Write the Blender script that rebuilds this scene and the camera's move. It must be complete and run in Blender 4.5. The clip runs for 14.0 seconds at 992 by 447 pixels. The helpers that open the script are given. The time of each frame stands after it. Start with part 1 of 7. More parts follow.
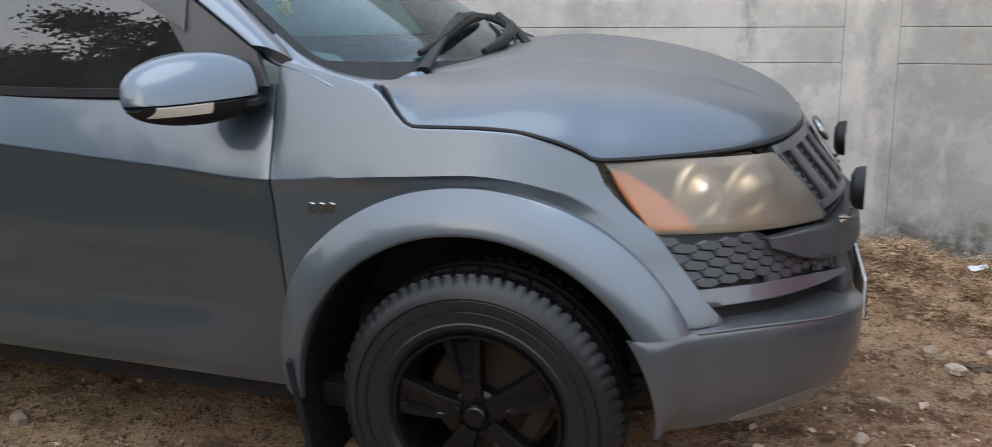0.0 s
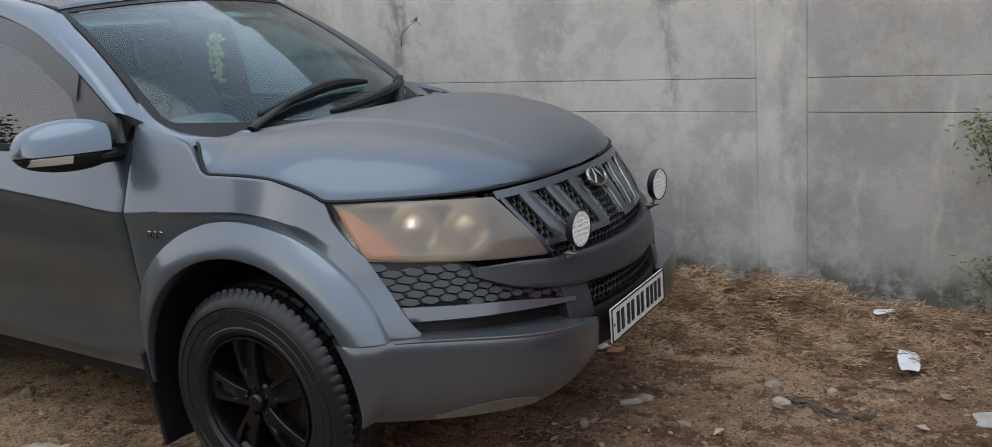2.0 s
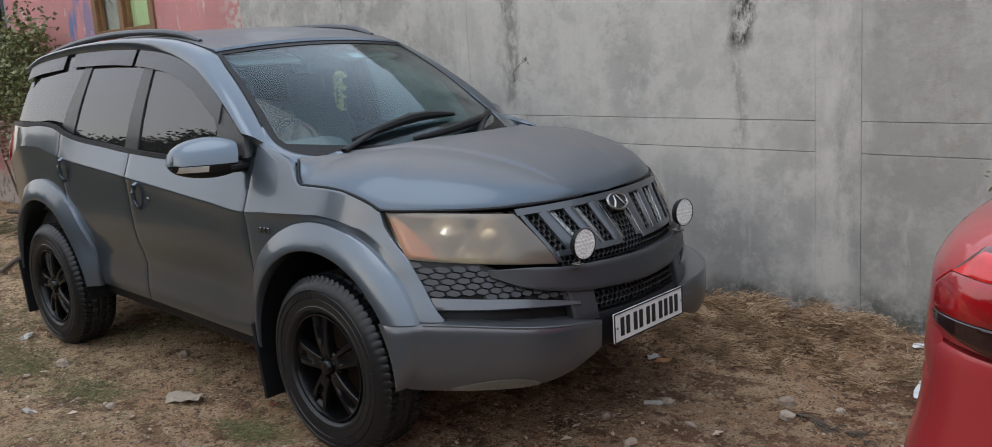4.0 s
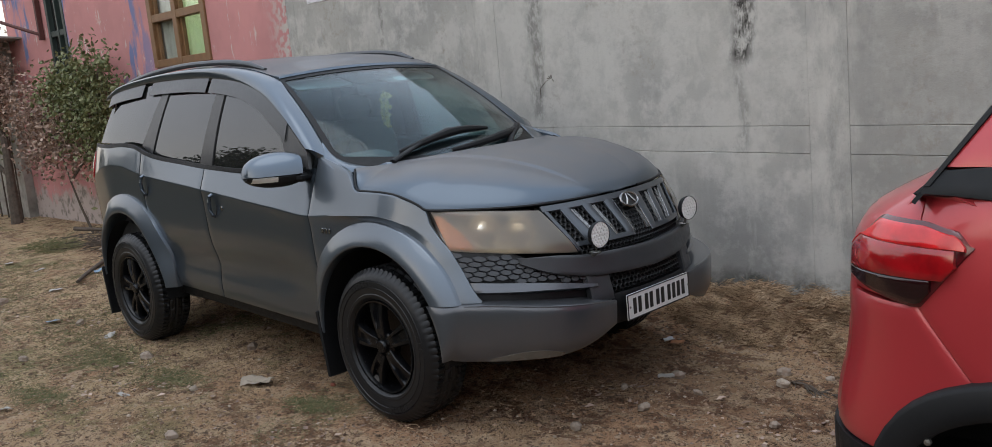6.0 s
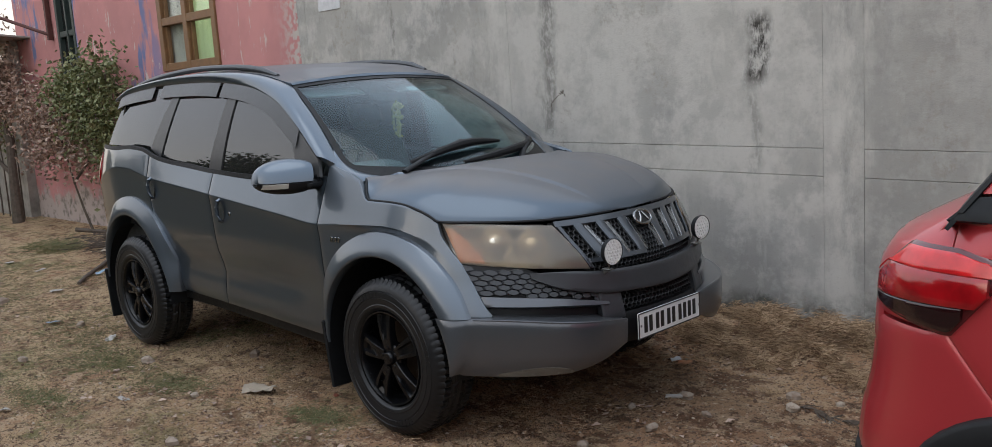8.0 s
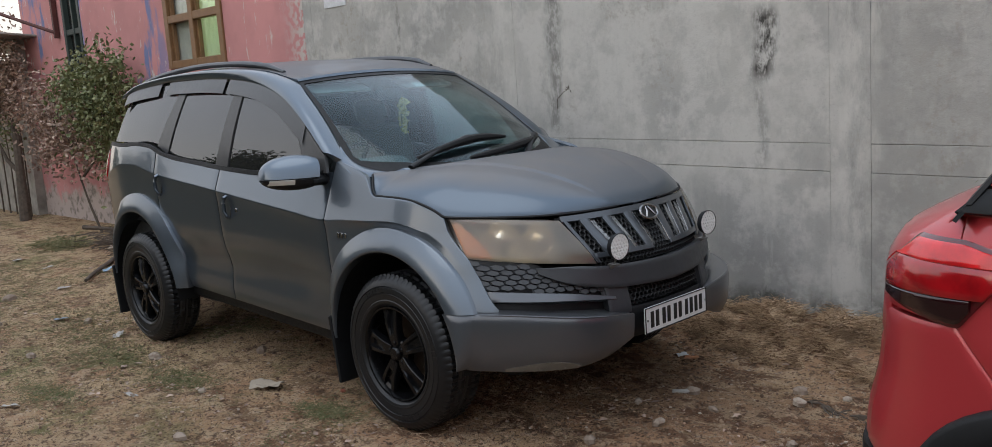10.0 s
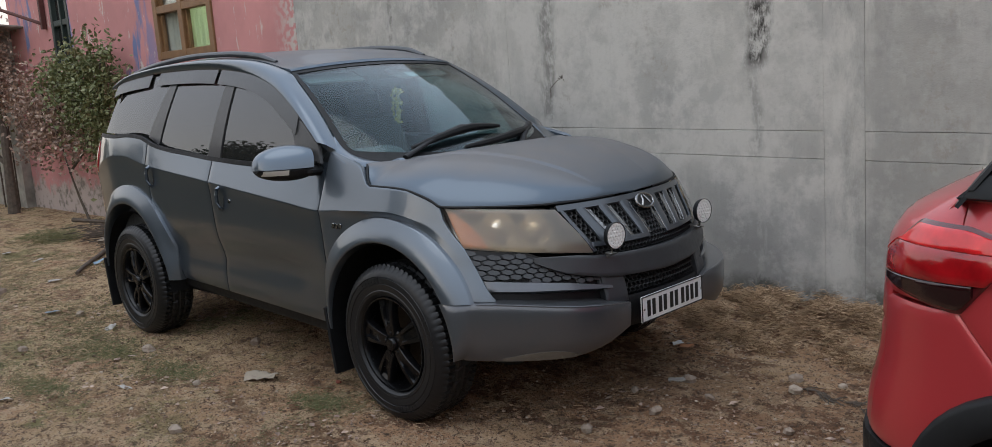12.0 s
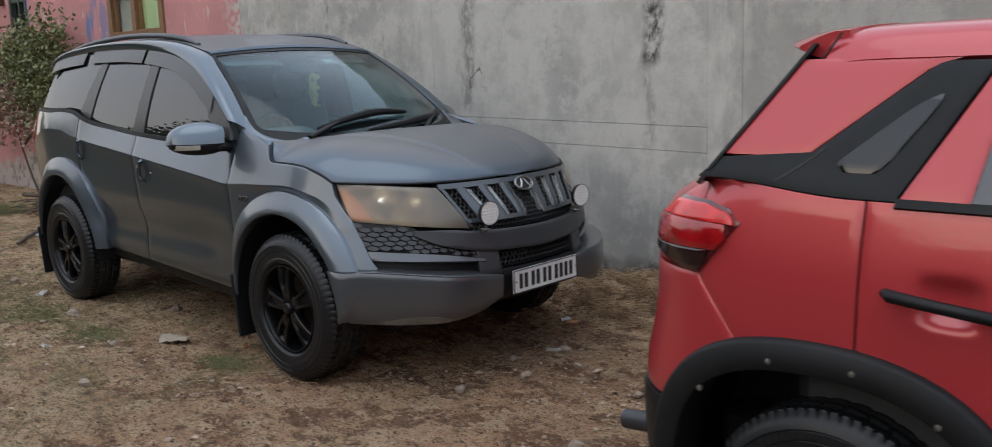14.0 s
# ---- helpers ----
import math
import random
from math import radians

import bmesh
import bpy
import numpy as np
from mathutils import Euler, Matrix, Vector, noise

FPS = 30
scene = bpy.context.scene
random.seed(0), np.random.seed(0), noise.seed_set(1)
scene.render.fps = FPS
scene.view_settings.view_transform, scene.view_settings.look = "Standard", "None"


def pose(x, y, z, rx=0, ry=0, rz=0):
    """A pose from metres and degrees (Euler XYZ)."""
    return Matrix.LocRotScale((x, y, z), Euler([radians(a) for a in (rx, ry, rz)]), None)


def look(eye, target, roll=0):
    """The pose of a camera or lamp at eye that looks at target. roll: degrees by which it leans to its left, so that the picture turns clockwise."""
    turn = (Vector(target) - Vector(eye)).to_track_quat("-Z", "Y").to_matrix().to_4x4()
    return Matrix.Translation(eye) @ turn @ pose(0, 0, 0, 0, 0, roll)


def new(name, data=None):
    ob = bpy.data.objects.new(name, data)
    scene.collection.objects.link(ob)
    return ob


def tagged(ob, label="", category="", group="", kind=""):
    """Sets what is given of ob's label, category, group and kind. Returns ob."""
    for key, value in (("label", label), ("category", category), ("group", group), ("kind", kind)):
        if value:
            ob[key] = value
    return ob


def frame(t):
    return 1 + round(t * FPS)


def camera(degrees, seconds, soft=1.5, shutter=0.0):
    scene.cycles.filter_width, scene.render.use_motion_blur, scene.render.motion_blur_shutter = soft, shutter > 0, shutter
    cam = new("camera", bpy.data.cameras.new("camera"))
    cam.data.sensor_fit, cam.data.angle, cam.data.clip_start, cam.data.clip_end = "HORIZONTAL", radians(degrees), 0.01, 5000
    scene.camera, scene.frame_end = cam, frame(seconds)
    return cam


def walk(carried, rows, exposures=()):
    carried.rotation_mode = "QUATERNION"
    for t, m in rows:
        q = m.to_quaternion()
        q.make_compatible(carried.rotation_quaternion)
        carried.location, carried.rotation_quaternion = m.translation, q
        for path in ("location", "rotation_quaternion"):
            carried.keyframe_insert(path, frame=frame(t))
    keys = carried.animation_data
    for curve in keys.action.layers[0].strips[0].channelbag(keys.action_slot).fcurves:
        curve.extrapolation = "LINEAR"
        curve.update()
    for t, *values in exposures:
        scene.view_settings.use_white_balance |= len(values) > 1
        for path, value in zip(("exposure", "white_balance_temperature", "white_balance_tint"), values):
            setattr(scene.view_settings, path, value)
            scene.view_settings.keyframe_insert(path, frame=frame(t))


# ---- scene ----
cam = camera(57.2, 14.0, soft=0.8, shutter=0.25)
METRES, EYE, TILT, LEAN, TURN = 3.92, 1.51, -11.62, -0.711, 17.182
ROWS = [
    (0.0, 0.0, 0.0, 0.0, -0.26, -4.49, 3.27),
    (0.5, 0.1082, -0.033, -0.0085, -0.58, -4.34, 4.24),
    (1.0, 0.2116, -0.0425, -0.0143, 0.38, -4.99, 1.74),
    (1.5, 0.2912, -0.0663, -0.011, 5.77, -1.81, 1.83),
    (2.0, 0.3639, -0.0983, -0.0132, 13.59, -1.49, 2.6),
    (2.5, 0.4285, -0.1035, -0.0215, 20.65, -0.71, 1.54),
    (3.0, 0.4949, -0.1279, -0.0137, 24.91, -0.57, 0.78),
    (3.5, 0.5489, -0.165, -0.0187, 25.18, -0.46, 0.46),
    (4.0, 0.5647, -0.1974, -0.0249, 25.94, 0.28, -0.6),
    (6.5, 0.6343, -0.3463, -0.046, 28.08, 1.32, -0.74),
    (7.0, 0.6296, -0.3374, -0.0466, 28.09, 1.74, -1.21),
    (7.5, 0.6258, -0.3353, -0.0458, 27.9, 1.88, -1.28),
    (8.0, 0.6231, -0.3346, -0.0467, 28.08, 2.03, -1.2),
    (10.5, 0.622, -0.3374, -0.0496, 28.45, 1.76, -1.07),
    (11.0, 0.6191, -0.3411, -0.05, 28.18, 1.58, -0.98),
    (11.5, 0.6163, -0.3388, -0.0508, 28.0, 1.48, -0.9),
    (12.0, 0.6148, -0.3364, -0.0504, 27.8, 1.27, -0.74),
    (12.5, 0.6161, -0.3227, -0.0505, 27.72, 1.29, -0.43),
    (13.0, 0.6345, -0.3291, -0.0587, 28.0, 0.96, -0.54),
    (13.5, 0.6759, -0.3544, -0.0599, 28.04, 0.97, -0.23),
    (14.0, 0.7598, -0.3716, -0.0712, 26.17, 0.99, -2.53),
]
PATH = [(t, pose(0, 0, EYE, TILT, LEAN, TURN) @ pose(METRES * x, METRES * y, METRES * z, 90 + pitch, roll, yaw)) for t, x, y, z, yaw, pitch, roll in ROWS]
PATH += [(4.2, look((2.368, -0.162, 1.620), (0.996, 1.249, 1.260), -3.2)), (6.3, look((2.812, -0.557, 1.630), (1.399, 0.820, 1.308), -5.5))]
walk(cam, sorted(PATH, key=lambda row: row[0]),
     [(0.0, 0.54), (0.5, 0.46), (1.5, 0.26), (2.0, 0.03), (3.0, 0.02), (4.0, -0.02), (6.5, -0.16), (8.0, -0.16), (10.5, -0.19), (13.0, -0.22), (14.0, -0.20)])

# ---- light: an overcast evening sky, brightest behind the camera ----
world = bpy.data.worlds.new("evening_sky")
scene.world = world
world.use_nodes = True
wn, wl = world.node_tree.nodes, world.node_tree.links
wn.clear()
sky = wn.new("ShaderNodeTexSky")
sky.sky_type, sky.sun_disc = "NISHITA", False
sky.sun_elevation, sky.sun_rotation = radians(20), radians(200)
sky.dust_density, sky.air_density = 2.0, 1.0
clear_sky = wn.new("ShaderNodeBackground")
clear_sky.inputs["Strength"].default_value = 0.05
cloud = wn.new("ShaderNodeBackground")
cloud.inputs["Strength"].default_value = 1.26
# the overcast is warm towards the horizon and cool overhead
sky_way, sky_axes, sky_rise, sky_tint = (wn.new(k) for k in ("ShaderNodeTexCoord", "ShaderNodeSeparateXYZ", "ShaderNodeMapRange", "ShaderNodeMix"))
sky_rise.inputs["From Max"].default_value = 0.85
sky_tint.data_type = "RGBA"
sky_tint.inputs["A"].default_value, sky_tint.inputs["B"].default_value = (0.85, 0.765, 0.69, 1), (0.94, 1.08, 1.29, 1)
wl.new(sky_way.outputs["Generated"], sky_axes.inputs[0])
wl.new(sky_axes.outputs[2], sky_rise.inputs["Value"])
wl.new(sky_rise.outputs[0], sky_tint.inputs["Factor"])
wl.new(sky_tint.outputs["Result"], cloud.inputs["Color"])
both = wn.new("ShaderNodeAddShader")
world_out = wn.new("ShaderNodeOutputWorld")
wl.new(sky.outputs[0], clear_sky.inputs["Color"])
wl.new(clear_sky.outputs[0], both.inputs[0])
wl.new(cloud.outputs[0], both.inputs[1])
wl.new(both.outputs[0], world_out.inputs["Surface"])
sun = new("sun", bpy.data.lights.new("sun", "SUN"))
sun.data.energy, sun.data.angle, sun.data.color = 0.78, radians(50), (1.0, 0.97, 0.93)
sun.matrix_world = look((0, -2.4, 9), (0, 0, 0))


# ---- materials ----
class Mat:
    """A node material with a Principled surface and short ways to vary it."""

    def __init__(self, name, color, rough=0.6, metal=0.0, coat=0.0, coat_rough=0.1, spec=0.5):
        self.m = bpy.data.materials.new(name)
        self.m.use_nodes = True
        self.n, self.l = self.m.node_tree.nodes, self.m.node_tree.links
        self.b = self.n["Principled BSDF"]
        self.b.inputs["Base Color"].default_value = (*color, 1)
        self.b.inputs["Roughness"].default_value = rough
        self.b.inputs["Metallic"].default_value = metal
        self.b.inputs["Coat Weight"].default_value = coat
        self.b.inputs["Coat Roughness"].default_value = coat_rough
        self.b.inputs["Specular IOR Level"].default_value = spec
        self.place = self.n.new("ShaderNodeTexCoord").outputs["Object"]
        self.color = None

    def noise(self, scale, detail=4.0, stretch=(1, 1, 1), rough=0.55):
        mapping = self.n.new("ShaderNodeMapping")
        mapping.inputs["Scale"].default_value = stretch
        tex = self.n.new("ShaderNodeTexNoise")
        tex.inputs["Scale"].default_value, tex.inputs["Detail"].default_value = scale, detail
        tex.inputs["Roughness"].default_value = rough
        self.l.new(self.place, mapping.inputs["Vector"])
        self.l.new(mapping.outputs[0], tex.inputs["Vector"])
        return tex.outputs["Fac"]

    def ramp(self, source, low, high, a=0.0, b=1.0):
        r = self.n.new("ShaderNodeMapRange")
        r.inputs["From Min"].default_value, r.inputs["From Max"].default_value = low, high
        r.inputs["To Min"].default_value, r.inputs["To Max"].default_value = a, b
        self.l.new(source, r.inputs["Value"])
        return r.outputs[0]

    def math(self, how, a, b):
        m = self.n.new("ShaderNodeMath")
        m.operation = how
        for k, v in enumerate((a, b)):
            if isinstance(v, (int, float)):
                m.inputs[k].default_value = v
            else:
                self.l.new(v, m.inputs[k])
        return m.outputs[0]

    def mix(self, fac, color):
        """Lays another colour over the present one by fac."""
        x = self.n.new("ShaderNodeMix")
        x.data_type = "RGBA"
        if self.color is None:
            x.inputs["A"].default_value = self.b.inputs["Base Color"].default_value
        else:
            self.l.new(self.color, x.inputs["A"])
        x.inputs["B"].default_value = (*color, 1)
        self.l.new(fac, x.inputs["Factor"])
        self.color = x.outputs["Result"]
        self.l.new(self.color, self.b.inputs["Base Color"])
        return self

    def set(self, name, source):
        self.l.new(source, self.b.inputs[name])
        return self

    def bump(self, source, strength=0.3, distance=0.01):
        b = self.n.new("ShaderNodeBump")
        b.inputs["Strength"].default_value, b.inputs["Distance"].default_value = strength, distance
        old = self.b.inputs["Normal"]
        if old.is_linked:
            self.l.new(old.links[0].from_socket, b.inputs["Normal"])
        self.l.new(source, b.inputs["Height"])
        self.l.new(b.outputs[0], self.b.inputs["Normal"])
        return self

    def axis(self, k):
        s = self.n.new("ShaderNodeSeparateXYZ")
        self.l.new(self.place, s.inputs[0])
        return s.outputs[k]

    def up(self):
        g = self.n.new("ShaderNodeNewGeometry")
        s = self.n.new("ShaderNodeSeparateXYZ")
        self.l.new(g.outputs["Normal"], s.inputs[0])
        return s.outputs[2]

    def island(self):
        return self.n.new("ShaderNodeNewGeometry").outputs["Random Per Island"]

    def each(self):
        return self.n.new("ShaderNodeObjectInfo").outputs["Random"]


def plain(name, color, rough=0.6, metal=0.0, vary=0.25, scale=8.0, **more):
    """A surface with a little wear at two scales."""
    m = Mat(name, color, rough, metal, **more)
    dark = tuple(c * (1 - vary) for c in color)
    m.mix(m.ramp(m.noise(scale), 0.35, 0.75), dark)
    m.set("Roughness", m.ramp(m.noise(scale * 6), 0.3, 0.7, rough * 0.85, min(1, rough * 1.15)))
    return m


def glass(name, tint, gloss=0.02, mirror=0.035, haze=0.0, dust=(0.5, 0.5, 0.48), blur=0.0):
    """A pane: lets light straight through, tinted, mirrors more at a grazing angle, and carries a film of dust."""
    m = bpy.data.materials.new(name)
    m.use_nodes = True
    n, l = m.node_tree.nodes, m.node_tree.links
    n.remove(n["Principled BSDF"])
    clear, shine, mix, fres = (n.new(k) for k in ("ShaderNodeBsdfRefraction" if blur else "ShaderNodeBsdfTransparent", "ShaderNodeBsdfGlossy", "ShaderNodeMixShader", "ShaderNodeLayerWeight"))
    clear.inputs[0].default_value = (*tint, 1)
    if blur:
        clear.inputs["Roughness"].default_value, clear.inputs["IOR"].default_value = blur, 1.16
    shine.inputs["Roughness"].default_value = gloss
    shine.inputs["Color"].default_value = (0.95, 0.97, 1.0, 1)
    fres.inputs["Blend"].default_value = 0.5
    power, rise = n.new("ShaderNodeMath"), n.new("ShaderNodeMapRange")
    power.operation = "POWER"
    power.inputs[1].default_value = 5.0
    rise.inputs["To Min"].default_value = mirror
    l.new(fres.outputs["Facing"], power.inputs[0])
    l.new(power.outputs[0], rise.inputs["Value"])
    film, over = n.new("ShaderNodeBsdfDiffuse"), n.new("ShaderNodeMixShader")
    film.inputs[0].default_value = (*dust, 1)
    tex, ramp = n.new("ShaderNodeTexNoise"), n.new("ShaderNodeMapRange")
    tex.inputs["Scale"].default_value, tex.inputs["Detail"].default_value = 7.0, 6.0
    l.new(n.new("ShaderNodeTexCoord").outputs["Object"], tex.inputs["Vector"])
    ramp.inputs["From Min"].default_value, ramp.inputs["From Max"].default_value = 0.3, 0.7
    ramp.inputs["To Min"].default_value, ramp.inputs["To Max"].default_value = haze * 0.7, haze * 1.3
    l.new(tex.outputs["Fac"], ramp.inputs["Value"])
    l.new(ramp.outputs[0], over.inputs[0])
    l.new(clear.outputs[0], over.inputs[1])
    l.new(film.outputs[0], over.inputs[2])
    l.new(rise.outputs[0], mix.inputs[0])
    l.new(over.outputs[0], mix.inputs[1])
    l.new(shine.outputs[0], mix.inputs[2])
    l.new(mix.outputs[0], n["Material Output"].inputs["Surface"])
    return m


def car_paint(name, color, dust, dusty, metal=0.55, rough=0.32, coat=0.9):
    m = Mat(name, color, rough, metal, coat=coat, coat_rough=0.05)
    film = m.math("MULTIPLY", m.ramp(m.up(), 0.80, 0.95), m.ramp(m.noise(5, 6), 0.25, 0.75, 0.5, 1.0))
    film = m.math("MULTIPLY", film, dusty)
    low = m.math("MULTIPLY", m.ramp(m.axis(2), 0.75, 0.3), m.ramp(m.noise(9, 6), 0.35, 0.7))
    fac = m.math("MAXIMUM", film, m.math("MULTIPLY", low, 0.10))
    m.mix(fac, dust)
    m.set("Metallic", m.ramp(fac, 0, 1, metal, 0.0))
    m.set("Roughness", m.ramp(fac, 0, 1, rough, 0.6))
    m.set("Coat Weight", m.ramp(fac, 0, 1, coat, 0.05))
    flake = m.noise(900, 1)
    m.bump(flake, 0.02, 0.001)
    m.b.inputs["Coat IOR"].default_value = 1.5
    return m.m


PAINT_DUSTY = car_paint("dusty_grey_car_paint", (0.082, 0.105, 0.132), (0.126, 0.113, 0.106), 0.97, 0.8, 0.37, 0.5)
PAINT_GREY = car_paint("grey_car_paint", (0.090, 0.115, 0.144), (0.155, 0.14, 0.132), 0.1, 0.8, 0.29, 0.9)
PAINT_FLARE = car_paint("satin_grey_flare_paint", (0.113, 0.135, 0.160), (0.155, 0.14, 0.132), 0.1, 0.68, 0.35, 0.7)
PAINT_BUMPER = car_paint("scuffed_grey_bumper_paint", (0.104, 0.112, 0.125), (0.15, 0.135, 0.125), 0.12, 0.62, 0.29, 0.7)
PAINT_RED = car_paint("red_car_paint", (0.43, 0.032, 0.039), (0.26, 0.12, 0.11), 0.10, metal=0.2, rough=0.38, coat=0.8)
PLASTIC = plain("black_plastic", (0.009, 0.0095, 0.0105), 0.5, spec=0.25).m
TRIM_GREY = plain("dark_grey_bumper_plastic", (0.036, 0.038, 0.042), 0.42).m
VISOR = plain("smoked_visor_plastic", (0.038, 0.040, 0.043), 0.34, vary=0.12, coat=0.15).m
FOG = plain("dull_fog_lens", (0.13, 0.12, 0.10), 0.25, coat=0.4).m
MESH_BLACK = plain("black_grille_plastic", (0.012, 0.0125, 0.0135), 0.4).m
HONEY = plain("dark_honeycomb_plastic", (0.030, 0.032, 0.036), 0.36).m
GRILLE_GREY = car_paint("satin_grey_grille_paint", (0.075, 0.084, 0.096), (0.15, 0.135, 0.125), 0.2, 0.6, 0.36, 0.5)
GLOSS_BLACK = plain("gloss_black_trim", (0.016, 0.018, 0.020), 0.5, spec=0.2).m
RUBBER = plain("tyre_rubber", (0.0100, 0.0108, 0.0122), 0.40, scale=14, spec=0.4).m
RIM_BLACK = plain("satin_black_wheel_paint", (0.004, 0.0042, 0.005), 0.24, coat=0.0, spec=0.32).m
PILLAR = plain("dark_pillar_film", (0.035, 0.035, 0.037), 0.35, coat=0.2, spec=0.35).m
SAIL = plain("grey_mirror_sail_plastic", (0.060, 0.060, 0.061), 0.4).m
RAIL = plain("grey_roof_rail_plastic", (0.060, 0.064, 0.070), 0.42).m
CHROME = plain("chrome", (0.30, 0.30, 0.30), 0.24, 1.0).m
DULL_METAL = plain("dull_metal", (0.28, 0.27, 0.25), 0.4, 0.9).m
RUST = plain("rusty_brake_iron", (0.05, 0.032, 0.02), 0.7, 0.2, scale=20).m
CLOTH = plain("grey_seat_cloth", (0.22, 0.22, 0.21), 0.9, scale=40).m
CABIN = plain("dark_cabin_plastic", (0.05, 0.053, 0.056), 0.7).m
LINING = plain("pale_roof_lining", (0.42, 0.41, 0.38), 0.9).m
WINDSCREEN = glass("windscreen_glass", (0.62, 0.74, 0.76), 0.015, 0.03, 0.004, (0.42, 0.50, 0.54))
TINTED = glass("tinted_glass", (0.16, 0.16, 0.16), 0.012, 0.10, 0.03)
DARK_TINT = glass("dark_tinted_glass", (0.10, 0.10, 0.10), 0.012, 0.05, 0.02)
LENS = glass("hazy_lamp_lens", (0.84, 0.79, 0.71), 0.10, 0.04, 0.13, (0.42, 0.38, 0.33), 0.55)
AMBER = plain("amber_reflector", (0.66, 0.19, 0.035), 0.35, vary=0.3, scale=22, coat=0.4).m
REFLECTOR = plain("lamp_bowl", (0.80, 0.74, 0.64), 0.38, 1.0, vary=0.2, scale=14).m
HOUSING = plain("lamp_housing", (0.25, 0.23, 0.20), 0.30, 0.7, vary=0.6, scale=9).m
BULB = plain("frosted_projector_glass", (0.80, 0.74, 0.63), 0.36, 0.9, vary=0.5, scale=18, coat=0.4).m
WHITE = plain("white_enamel", (0.74, 0.74, 0.72), 0.45, vary=0.12, scale=14).m
BLACK_INK = plain("black_paint", (0.012, 0.012, 0.012), 0.5).m
LED = plain("led_lamp_face", (0.75, 0.74, 0.71), 0.35, 0.0, vary=0.1).m
RED_LENS = plain("red_lamp_lens", (0.36, 0.006, 0.010), 0.14, vary=0.5, scale=14, coat=0.8, coat_rough=0.05).m
DARK_LENS = plain("dark_red_lens", (0.10, 0.006, 0.010), 0.15, coat=0.8, coat_rough=0.05).m
BRIGHT_LENS = plain("bright_red_lamp_lens", (0.70, 0.018, 0.022), 0.16, vary=0.4, scale=16, coat=0.7, coat_rough=0.06).m
SMOKED_LENS = plain("smoked_lamp_lens", (0.020, 0.004, 0.005), 0.15, coat=0.6, coat_rough=0.06).m
GOLD = plain("gold_tinsel", (0.92, 0.78, 0.30), 0.3, 0.3, scale=60).m
CLEAR_LENS = plain("clear_indicator_lens", (0.62, 0.60, 0.55), 0.2, 0.3, coat=0.5).m
PALE_GREEN = plain("pale_green_sticker", (0.78, 0.90, 0.86), 0.5).m


